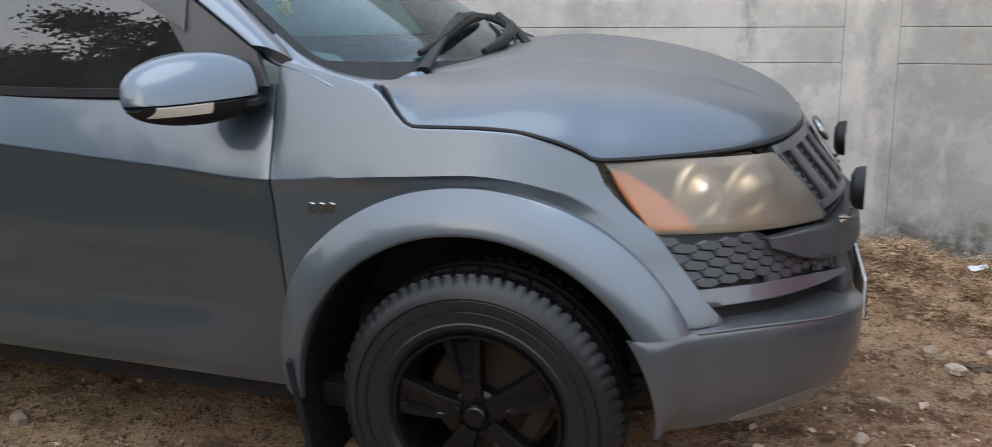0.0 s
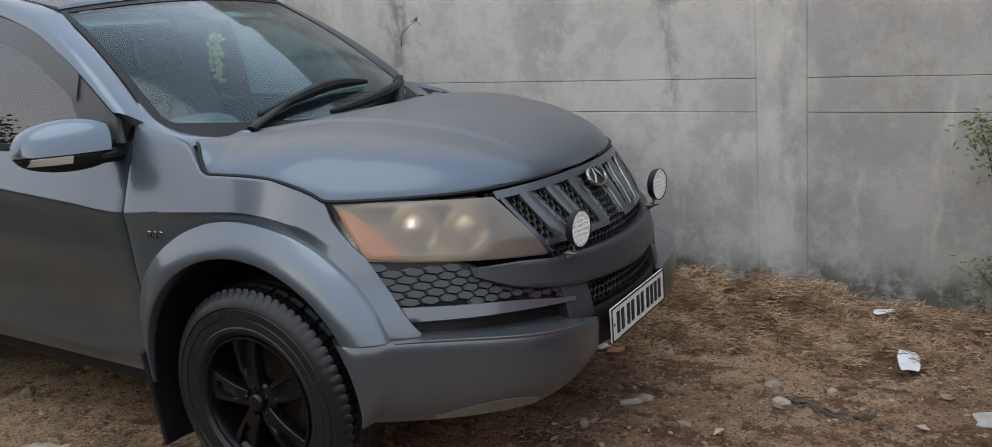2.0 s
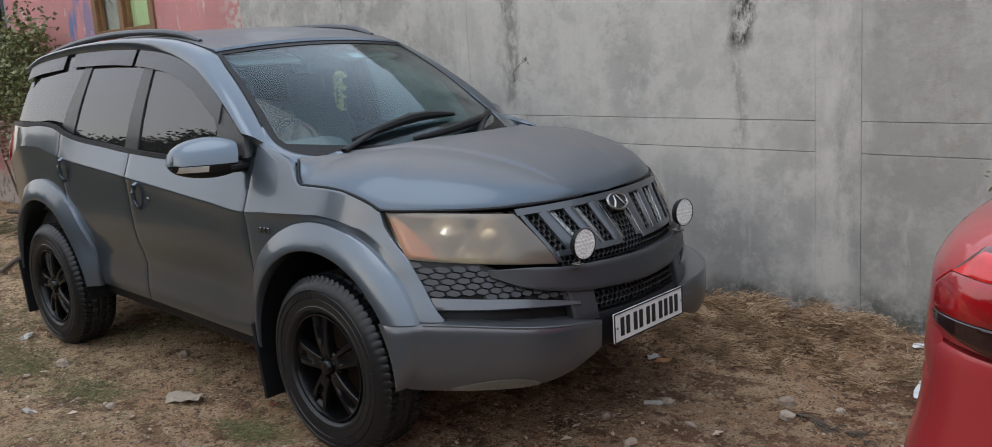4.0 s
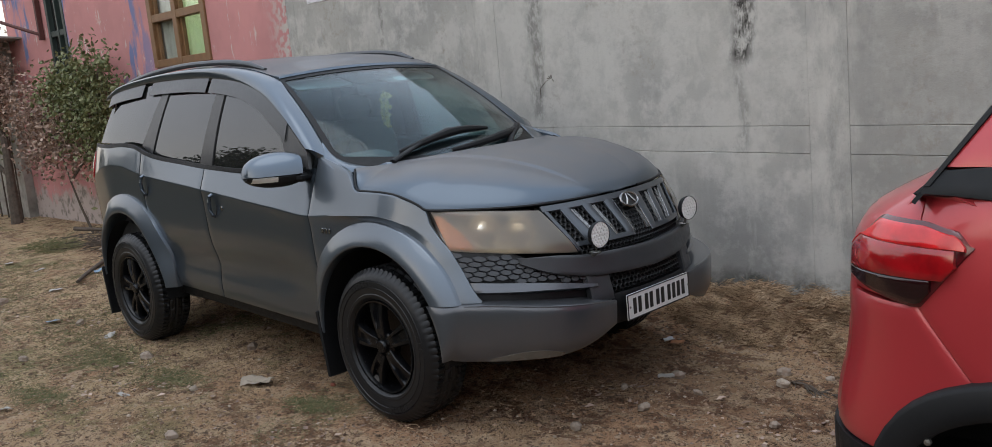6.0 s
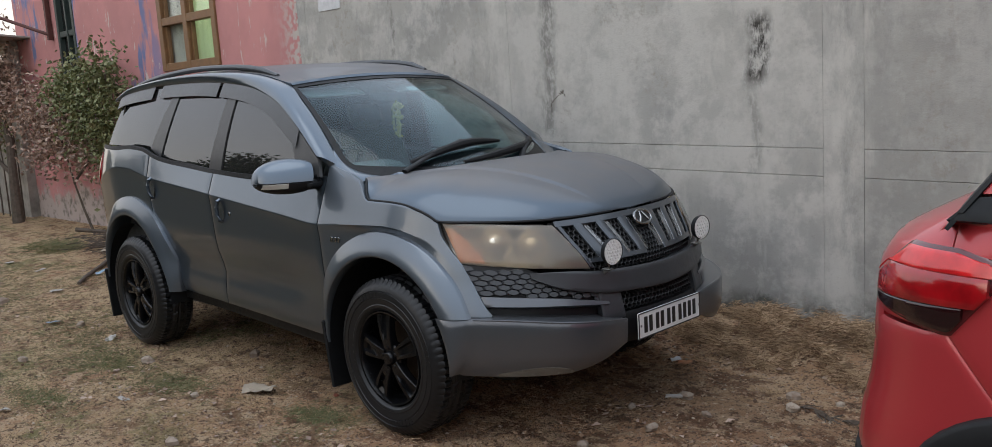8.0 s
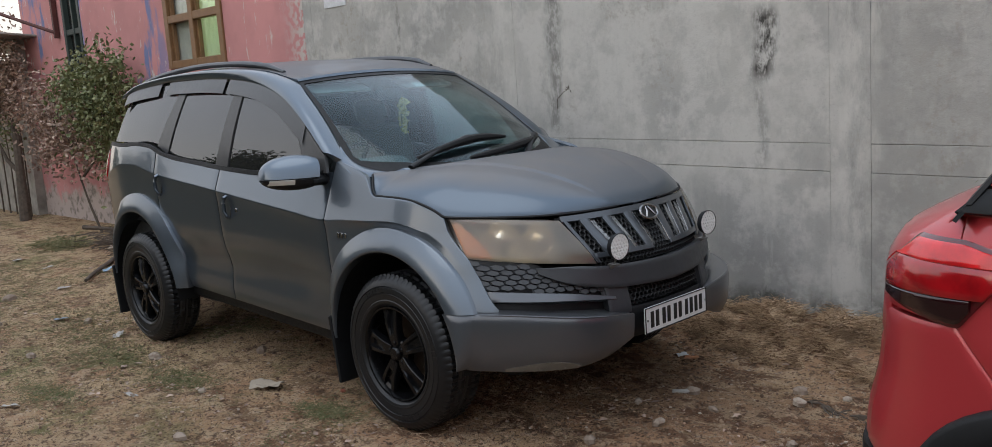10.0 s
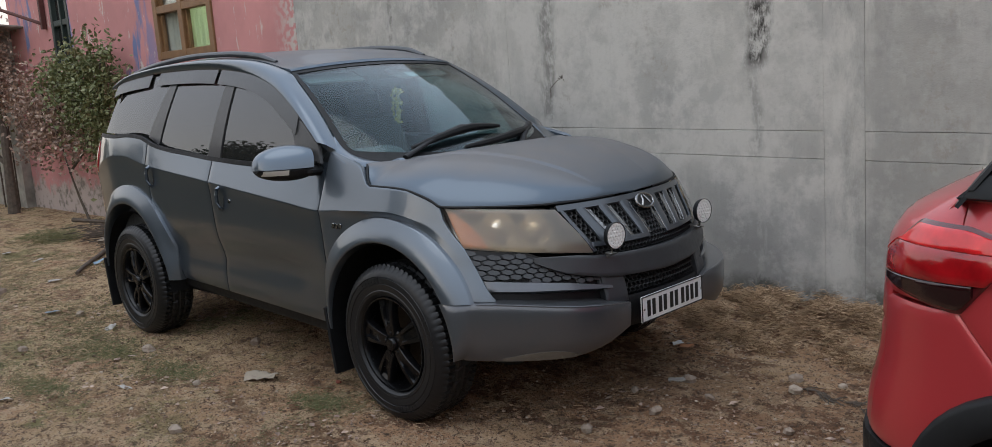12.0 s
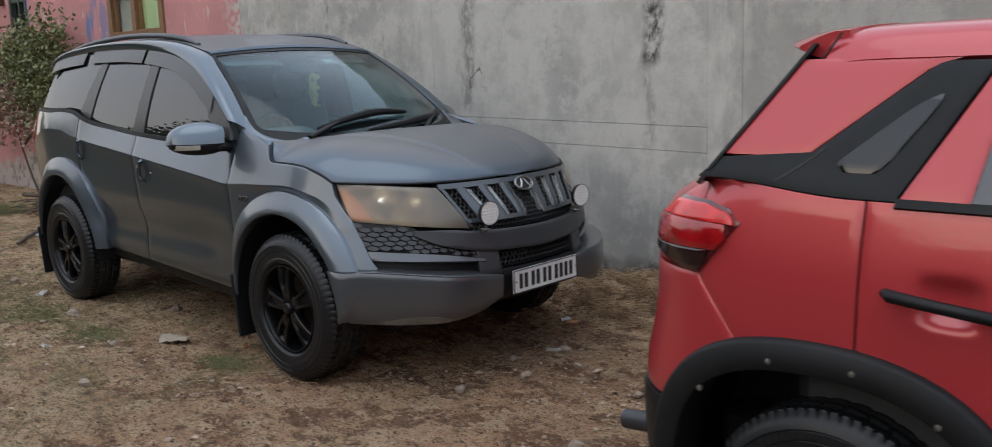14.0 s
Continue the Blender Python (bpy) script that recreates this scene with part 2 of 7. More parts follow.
# ---- shapes ----
class Geo:
    """Vertices and faces gathered for one mesh."""

    def __init__(self):
        self.v, self.f = [], []

    def add(self, verts, faces):
        base = len(self.v)
        self.v.extend(tuple(map(float, p)) for p in verts)
        self.f.extend(tuple(base + i for i in f) for f in faces)
        return self

    def grid(self, p, close_u=False, close_v=False):
        n, m = p.shape[:2]
        faces = [(i * m + j, ((i + 1) % n) * m + j, ((i + 1) % n) * m + (j + 1) % m, i * m + (j + 1) % m)
                 for i in range(n if close_u else n - 1) for j in range(m if close_v else m - 1)]
        return self.add(p.reshape(-1, 3), faces)

    def slab(self, p, thick, inside, edge=0.004):
        """A sheet of grid points with thickness towards the point inside and a rolled rim."""
        u, v = np.gradient(p, axis=0), np.gradient(p, axis=1)
        nrm = np.cross(u, v)
        nrm /= np.linalg.norm(nrm, axis=2, keepdims=True) + 1e-9
        if (nrm * (p - np.array(inside))).sum(2).mean() < 0:
            nrm = -nrm
        outer = p.copy()
        if edge:
            rim = np.zeros(p.shape[:2])
            rim[0], rim[-1], rim[:, 0], rim[:, -1] = 1, 1, 1, 1
            outer = p - nrm * (rim * edge)[..., None]
        n, m = p.shape[:2]
        inner = p - nrm * thick
        base = len(self.v)
        self.grid(outer)
        second = len(self.v)
        self.grid(inner)
        loop = [(i, 0) for i in range(n)] + [(n - 1, j) for j in range(1, m)] + [(i, m - 1) for i in range(n - 2, -1, -1)] + [(0, j) for j in range(m - 2, 0, -1)]
        ids = [i * m + j for i, j in loop]
        self.f.extend((base + a, base + b, second + b, second + a) for a, b in zip(ids, ids[1:] + ids[:1]))
        return self

    def box(self, size, m=None, bevel=0.0):
        sx, sy, sz = (s / 2 for s in size)
        k = min(bevel, 0.45 * min(size))
        pts, fcs = [], []
        if k <= 0:
            pts = [(x, y, z) for x in (-sx, sx) for y in (-sy, sy) for z in (-sz, sz)]
            fcs = [(0, 1, 3, 2), (4, 6, 7, 5), (0, 4, 5, 1), (2, 3, 7, 6), (0, 2, 6, 4), (1, 5, 7, 3)]
        else:
            ring = [(-sx + k, -sy), (sx - k, -sy), (sx, -sy + k), (sx, sy - k), (sx - k, sy), (-sx + k, sy), (-sx, sy - k), (-sx, -sy + k)]
            small = [(x * (sx - k) / sx, y * (sy - k) / sy) for x, y in ring]
            for z, r in ((-sz, small), (-sz + k, ring), (sz - k, ring), (sz, small)):
                pts += [(x, y, z) for x, y in r]
            for lv in range(3):
                fcs += [(lv * 8 + i, lv * 8 + (i + 1) % 8, lv * 8 + 8 + (i + 1) % 8, lv * 8 + 8 + i) for i in range(8)]
            fcs += [tuple(range(7, -1, -1)), tuple(range(24, 32))]
        if m is not None:
            pts = [m @ Vector(p) for p in pts]
        return self.add(pts, fcs)

    def tube(self, path, radius, sides=8, squash=1.0):
        path = [Vector(p) for p in path]
        rows = []
        for i, p in enumerate(path):
            way = (path[min(i + 1, len(path) - 1)] - path[max(i - 1, 0)]).normalized()
            side = way.cross(Vector((0, 0, 1)) if abs(way.z) < 0.9 else Vector((1, 0, 0))).normalized()
            top = side.cross(way)
            r = radius[i] if isinstance(radius, (list, tuple)) else radius
            rows.append([p + side * (r * math.cos(a)) + top * (r * squash * math.sin(a)) for a in np.linspace(0, 2 * math.pi, sides, endpoint=False)])
        base = len(self.v)
        self.grid(np.array([[tuple(q) for q in row] for row in rows]), close_v=True)
        n = len(path)
        self.f.append(tuple(base + j for j in range(sides - 1, -1, -1)))
        self.f.append(tuple(base + (n - 1) * sides + j for j in range(sides)))
        return self

    def lathe(self, profile, sides=32, m=None, close=False):
        """Turns (radius, y) pairs about the y axis."""
        a = np.linspace(0, 2 * math.pi, sides, endpoint=False)
        p = np.array([[(r * math.cos(t), y, r * math.sin(t)) for t in a] for r, y in profile])
        if m is not None:
            p = np.array([[tuple(m @ Vector(q)) for q in row] for row in p])
        return self.grid(p, close_u=close, close_v=True)

    def flipped(self):
        g = Geo()
        g.v = [(x, -y, z) for x, y, z in self.v]
        g.f = [tuple(reversed(f)) for f in self.f]
        return g


def curve(*pts):
    """A smooth line through a few (x, y) pairs, without overshoot."""
    xs, ys = (np.array(c, float) for c in zip(*sorted(pts)))
    d = np.diff(ys) / np.diff(xs)
    s = np.zeros(len(xs))
    s[0], s[-1] = d[0], d[-1]
    for i in range(1, len(xs) - 1):
        s[i] = 0 if d[i - 1] * d[i] <= 0 else 2 * d[i - 1] * d[i] / (d[i - 1] + d[i])

    def at(x):
        x = np.clip(np.asarray(x, float), xs[0], xs[-1])
        k = np.clip(np.searchsorted(xs, x) - 1, 0, len(xs) - 2)
        h = xs[k + 1] - xs[k]
        t = (x - xs[k]) / h
        return (2 * t**3 - 3 * t**2 + 1) * ys[k] + (t**3 - 2 * t**2 + t) * h * s[k] + (3 * t**2 - 2 * t**3) * ys[k + 1] + (t**3 - t**2) * h * s[k + 1]

    return at


def spread(a, b, n, tight=0.012):
    """Steps from a to b, with a close pair at either end for a crisp rim."""
    e = min(tight / max(abs(b - a), 1e-6), 0.2)
    return a + (b - a) * np.r_[0, np.linspace(e, 1 - e, n), 1]


def strip(surface, a, lo, hi, n=8):
    """Grid points of a surface(a, b) between two lines lo(a) and hi(a)."""
    v = np.r_[0, np.linspace(0.06, 0.94, n), 1]
    rows = []
    for x in a:
        l, h = float(lo(x)), float(hi(x))
        rows.append([surface(x, l + (h - l) * t) for t in v])
    return np.array(rows, float)


def const(c):
    return lambda x: c


def mesh_object(name, geo, material, parent=None, label="", smooth=38.0, tidy=True):
    me = bpy.data.meshes.new(name)
    me.from_pydata(geo.v, [], geo.f)
    if tidy and len(geo.f) < 12000:
        bm = bmesh.new()
        bm.from_mesh(me)
        bmesh.ops.recalc_face_normals(bm, faces=bm.faces)
        bm.to_mesh(me)
        bm.free()
    me.materials.append(material)
    if smooth:
        me.shade_smooth()
        me.set_sharp_from_angle(angle=radians(smooth))
    ob = new(name, me)
    if parent is not None:
        ob.parent = parent
    if label:
        ob["label"] = label
    return ob


part = mesh_object


def pair(name, geo, material, parent, label="", **k):
    """A part and its mirror image on the other side of the car."""
    return part(name, geo, material, parent, label, **k), part(name, geo.flipped(), material, parent, label, **k)


def thing(name, m=None, label="", category="", group=""):
    ob = new(name)
    ob.empty_display_size = 0.1
    ob.matrix_world = m if m is not None else Matrix.Identity(4)
    return tagged(ob, label, category, group)


def smoothstep(a, b, x):
    t = np.clip((np.asarray(x, float) - a) / (b - a), 0, 1)
    return t * t * (3 - 2 * t)


# ---- ground, wall and house ----
def soil():
    m = Mat("bare_earth", (0.41, 0.247, 0.147), 0.95, spec=0.2)
    m.mix(m.ramp(m.noise(0.8, 5), 0.46, 0.58), (0.44, 0.293, 0.176))
    m.mix(m.ramp(m.noise(2.4, 8, (1, 1.6, 1), 0.66), 0.50, 0.54, 0, 0.8), (0.150, 0.078, 0.046))
    m.mix(m.ramp(m.noise(4.2, 9, (1, 1.5, 1), 0.70), 0.52, 0.56, 0, 0.9), (0.50, 0.352, 0.225))
    # damp soil before the vehicle, with the bumper's shade put into its dark colour
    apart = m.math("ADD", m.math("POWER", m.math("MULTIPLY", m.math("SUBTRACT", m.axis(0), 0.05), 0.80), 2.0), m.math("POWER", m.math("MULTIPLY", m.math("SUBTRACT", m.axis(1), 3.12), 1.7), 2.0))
    dark_patch = m.ramp(m.math("ADD", apart, m.math("MULTIPLY", m.noise(2.4, 7, rough=0.7), 1.3)), 1.45, 0.80, 0, 0.32)
    m.mix(dark_patch, (0.075, 0.038, 0.023))
    # darker red earth on the open side before the wall
    m.mix(m.math("MULTIPLY", m.ramp(m.axis(0), 0.9, 1.7), m.ramp(m.noise(1.9, 7, rough=0.65), 0.36, 0.50, 0.25, 0.75)), (0.195, 0.105, 0.062))
    # dry grass and green moss towards the house and the open side
    west = m.ramp(m.axis(0), -0.6, -3.5)
    straw = m.math("MULTIPLY", west, m.ramp(m.noise(3.0, 9, rough=0.78), 0.44, 0.55, 0, 0.85))
    m.mix(straw, (0.52, 0.385, 0.225))
    dark = m.math("MULTIPLY", west, m.ramp(m.noise(5.2, 9, rough=0.78), 0.54, 0.60, 0, 0.75))
    m.mix(dark, (0.115, 0.075, 0.040))
    green = m.math("MULTIPLY", m.ramp(m.axis(0), -0.7, -2.4), m.ramp(m.noise(1.3, 9, rough=0.76), 0.53, 0.60, 0, 0.7))
    m.mix(green, (0.155, 0.165, 0.062))
    # unseen verge on the open side, darkened so the car's flanks mirror a dark ground
    open_side = m.ramp(m.math("ADD", m.math("ADD", m.axis(1), m.noise(3.5, 6, rough=0.7)), m.math("MULTIPLY", m.noise(0.45, 3), 0.8)), 1.45, 0.85)
    m.mix(open_side, (0.085, 0.080, 0.056))
    m.mix(m.math("MULTIPLY", open_side, m.ramp(m.noise(1.4, 7, rough=0.75), 0.42, 0.54)), (0.055, 0.062, 0.036))
    m.mix(m.ramp(m.noise(34, 5, rough=0.75), 0.56, 0.60, 0, 0.92), (0.58, 0.445, 0.32))
    m.mix(m.ramp(m.noise(17, 8, rough=0.82), 0.54, 0.58, 0, 0.85), (0.078, 0.044, 0.027))
    m.mix(m.ramp(m.noise(75, 3), 0.57, 0.63, 0, 0.8), (0.060, 0.036, 0.023))
    m.bump(m.noise(9, 8, rough=0.7), 0.9, 0.07).bump(m.noise(42, 6, rough=0.75), 1.0, 0.020)
    return m.m


def concrete():
    m = Mat("weathered_concrete", (0.41, 0.40, 0.366), 0.88, spec=0.25)
    m.mix(m.ramp(m.noise(1.1, 6, rough=0.6), 0.44, 0.64), (0.30, 0.297, 0.28))
    m.mix(m.ramp(m.noise(3.2, 8, rough=0.7), 0.46, 0.58, 0, 0.9), (0.51, 0.497, 0.46))
    m.mix(m.ramp(m.noise(7, 8, (1, 1, 0.6), 0.75), 0.53, 0.66, 0, 0.5), (0.262, 0.260, 0.250))
    # rain streaks from the top
    m.mix(m.ramp(m.noise(3.0, 5, (1.6, 1, 0.16), 0.7), 0.60, 0.74, 0, 0.35), (0.28, 0.285, 0.28))
    m.mix(m.ramp(m.noise(2.2, 5, (1.8, 1, 0.2), 0.7), 0.62, 0.74, 0, 0.35), (0.55, 0.54, 0.51))
    # each bay between the posts was cast in a tone of its own
    bay = m.math("MULTIPLY", m.ramp(m.axis(0), -2.30, -2.26), m.ramp(m.axis(0), 0.46, 0.42))
    m.mix(m.math("MULTIPLY", bay, m.ramp(m.noise(1.6, 5), 0.35, 0.6, 0.12, 0.38)), (0.56, 0.545, 0.505))
    m.mix(m.ramp(m.axis(0), 0.42, 0.46, 0, 0.36), (0.27, 0.266, 0.25))
    # thin plaster smeared along the posts
    smear = m.ramp(m.noise(6, 7, (1, 1, 0.35), 0.7), 0.40, 0.58)
    for c in (-2.27, 0.44, 3.07):
        near = m.ramp(m.math("ABSOLUTE", m.math("SUBTRACT", m.math("ADD", m.axis(0), m.math("MULTIPLY", m.math("SUBTRACT", m.noise(4, 5), 0.5), 0.25)), c), 0), 0.17, 0.05)
        m.mix(m.math("MULTIPLY", m.math("MULTIPLY", near, smear), 0.75), (0.57, 0.555, 0.51))
    # two black mould runs and the damp foot of the wall
    grit = m.ramp(m.noise(16, 8, (1, 1, 0.5), 0.75), 0.42, 0.54)
    for x0, wide, z0, z1, fac in ((-1.76, 0.085, 1.2, 3.4, 0.5), (-0.075, 0.095, 1.50, 2.00, 1.0), (-0.10, 0.05, 0.95, 1.55, 0.35), (-3.55, 0.04, 1.7, 3.4, 0.4)):
        across = m.ramp(m.math("ABSOLUTE", m.math("SUBTRACT", m.math("ADD", m.axis(0), m.math("MULTIPLY", m.math("SUBTRACT", m.noise(3.5, 4), 0.5), 0.22)), x0), 0), wide, wide * 0.35)
        lower, upper = m.ramp(m.axis(2), z0, z0 + 0.10), m.ramp(m.axis(2), z1, z1 - 0.10)
        run = m.math("MULTIPLY", m.math("MULTIPLY", across, grit), m.math("MULTIPLY", lower, upper))
        m.mix(m.math("MULTIPLY", run, fac), (0.05, 0.047, 0.042))
    dark_patch = m.math("MULTIPLY", m.ramp(m.math("ADD", m.axis(2), m.math("MULTIPLY", m.noise(4, 6), -0.35)), 0.12, -0.02), m.ramp(m.noise(11, 7, rough=0.7), 0.38, 0.55))
    m.mix(m.math("MULTIPLY", dark_patch, 0.8), (0.06, 0.062, 0.05))
    m.mix(m.ramp(m.noise(26, 7, rough=0.8), 0.56, 0.68, 0, 0.35), (0.25, 0.24, 0.22))
    m.mix(m.ramp(m.noise(48, 6, rough=0.8), 0.58, 0.70, 0, 0.2), (0.56, 0.545, 0.50))
    m.mix(m.ramp(m.noise(110, 2), 0.66, 0.72, 0, 0.30), (0.16, 0.155, 0.14))
    m.mix(m.math("MULTIPLY", m.ramp(m.noise(1.7, 6, (1, 1, 0.5), 0.65), 0.52, 0.64), m.ramp(m.noise(14, 7, rough=0.75), 0.50, 0.62, 0, 0.55)), (0.27, 0.235, 0.19))
    m.mix(m.ramp(m.noise(4.5, 6, (1.3, 1, 0.45), 0.6), 0.60, 0.70, 0, 0.6), (0.56, 0.545, 0.50))
    m.bump(m.noise(5, 8, rough=0.65), 0.25, 0.02).bump(m.noise(90, 4), 0.25, 0.003)
    return m.m


def pink_paint():
    m = Mat("flaking_pink_paint", (0.49, 0.228, 0.224), 0.8, spec=0.3)
    m.mix(m.ramp(m.noise(1.3, 5), 0.42, 0.65, 0, 0.8), (0.62, 0.285, 0.276))
    blue = m.math("MULTIPLY", m.ramp(m.noise(2.6, 5, (1, 1, 0.28), 0.6), 0.56, 0.62), m.ramp(m.axis(0), -7.4, -8.4))
    m.mix(m.math("MULTIPLY", blue, m.ramp(m.axis(2), 1.2, 2.0)), (0.17, 0.20, 0.36))
    m.mix(m.ramp(m.noise(7.5, 8, (1, 1, 0.3), 0.7), 0.60, 0.64), (0.58, 0.50, 0.46))
    bare = m.ramp(m.math("ADD", m.axis(2), m.math("MULTIPLY", m.noise(3.0, 7, rough=0.65), -0.9)), 0.08, -0.05)
    m.mix(bare, (0.47, 0.395, 0.36))
    m.mix(m.math("MULTIPLY", bare, m.ramp(m.noise(9, 6), 0.5, 0.65)), (0.20, 0.175, 0.15))
    edge = m.math("MULTIPLY", m.ramp(m.axis(0), -5.35, -5.0), m.ramp(m.noise(14, 7), 0.45, 0.55))
    m.mix(edge, (0.50, 0.47, 0.43))
    m.bump(m.noise(12, 8, rough=0.7), 0.3, 0.01)
    return m.m


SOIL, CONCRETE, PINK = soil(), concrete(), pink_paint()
OLD_WALL = plain("crumbling_plaster", (0.38, 0.355, 0.315), 0.9, vary=0.55, scale=5).m
WOOD_BROWN = plain("varnished_window_wood", (0.22, 0.115, 0.05), 0.45, scale=12).m
CURTAIN_MAT = Mat("pale_green_curtain", (0.66, 0.74, 0.60), 0.9)
thin = CURTAIN_MAT.n.new("ShaderNodeBsdfTranslucent")
thin.inputs[0].default_value = (0.70, 0.80, 0.62, 1)
half = CURTAIN_MAT.n.new("ShaderNodeMixShader")
CURTAIN_MAT.l.new(CURTAIN_MAT.b.outputs[0], half.inputs[1])
CURTAIN_MAT.l.new(thin.outputs[0], half.inputs[2])
CURTAIN_MAT.l.new(half.outputs[0], CURTAIN_MAT.n["Material Output"].inputs["Surface"])
CURTAIN = CURTAIN_MAT.m
BLIND = plain("grey_blind", (0.62, 0.60, 0.58), 0.9).m
PANE = glass("window_glass", (0.9, 0.93, 0.9), 0.01, 0.03, 0.03)
DARK_FRAME = plain("dark_green_frame_paint", (0.03, 0.045, 0.04), 0.5).m
IRON = plain("red_oxide_iron", (0.10, 0.035, 0.03), 0.6, 0.3).m


def ground_z(x, y):
    heap = 0.09 * smoothstep(3.7, 4.4, y) * np.exp(-(((x - 0.1) / 1.3) ** 2)) + 0.02 * smoothstep(3.8, 4.5, y)
    heap += 0.05 * smoothstep(3.7, 4.1, y) * np.exp(-(((x - 0.4) / 1.2) ** 2)) * noise.noise((x * 5.5, y * 5.5, 13))
    near = np.exp(-((np.hypot(x + 1, y - 2) / 9) ** 2))
    n = 0.022 * noise.noise((x * 1.7, y * 1.7, 0)) + 0.014 * noise.noise((x * 5, y * 5, 3)) + 0.014 * noise.noise((x * 12, y * 12, 7)) + 0.008 * noise.noise((x * 27, y * 27, 2))
    return float(heap + n * near - 0.004 - 0.026 * smoothstep(2.9, 1.9, y))


def build_ground():
    xs = np.r_[-3000, -400, -80, -40, -25, np.arange(-16, -5, 0.2), np.arange(-5, 3.5, 0.03), np.arange(3.5, 9, 0.3), 15, 30, 80, 400, 3000]
    ys = np.r_[-3000, -400, -80, -30, -12, -6, np.arange(-3, 0.5, 0.25), np.arange(0.5, 4.5, 0.03), 4.55, 5, 7, 15, 40, 100, 400, 3000]
    p = np.array([[(x, y, ground_z(x, y)) for y in ys] for x in xs])
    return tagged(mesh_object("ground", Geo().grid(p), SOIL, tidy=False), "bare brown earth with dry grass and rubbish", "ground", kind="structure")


build_ground()


def build_wall():
    """The long plastered wall: a core with panels and posts divided by fine grooves."""
    core = Geo().box((13.6, 0.20, 2.95), pose(1.84, 4.614, 1.275))
    wall = tagged(mesh_object("wall_north", core, CONCRETE, smooth=0), "weathered grey concrete panel wall", "wall", kind="structure")
    posts = [(-4.96, -4.83), (-2.375, -2.155), (0.325, 0.562), (2.95, 3.19), (5.6, 5.84), (8.3, 8.6)]
    edges = [posts[0][1]] + [v for p in posts[1:] for v in p]
    gap = 0.0013
    for a, b in zip(edges[0::2], edges[1::2]):
        for lo, hi in ((-0.2, 0.991), (0.991, 1.154), (1.154, 2.60), (2.60, 2.75)):
            g = Geo().box((b - a - gap, 0.012, hi - lo - 2 * gap), pose((a + b) / 2, 4.506, (lo + hi) / 2), 0.002)
            g.v = [(x, y, z - 0.0195 * (x - 0.2)) for x, y, z in g.v]
            mesh_object("panel", g, CONCRETE, wall, smooth=0)
    for a, b in posts:
        g = Geo().box((b - a - 0.0008, 0.013, 2.95), pose((a + b) / 2, 4.5055, 1.275), 0.0012)
        mesh_object("post", g, CONCRETE, wall, smooth=0)
    return wall


build_wall()


def wall_with_holes(name, x0, x1, z0, z1, y0, y1, holes, material, label):
    """A wall made of blocks round its openings, in one mesh."""
    g = Geo()
    xs = sorted({x0, x1, *[h[0] for h in holes], *[h[1] for h in holes]})
    for a, b in zip(xs, xs[1:]):
        cuts = sorted((h[2], h[3]) for h in holes if h[0] <= a and h[1] >= b)
        z = z0
        for c, d in cuts + [(z1, z1)]:
            if c > z:
                g.box((b - a, y1 - y0, c - z), pose((a + b) / 2, (y0 + y1) / 2, (z + c) / 2))
            z = d
    return tagged(mesh_object(name, g, material, smooth=0), label, "wall", kind="structure")


WIN, SLOT = (-7.90, -6.52, 2.05, 3.25), (-11.15, -10.50, 2.10, 3.50)
wall_with_holes("house_wall", -12.9, -4.965, -0.3, 4.2, 4.50, 4.75, [WIN, SLOT], PINK, "flaking pink house wall")


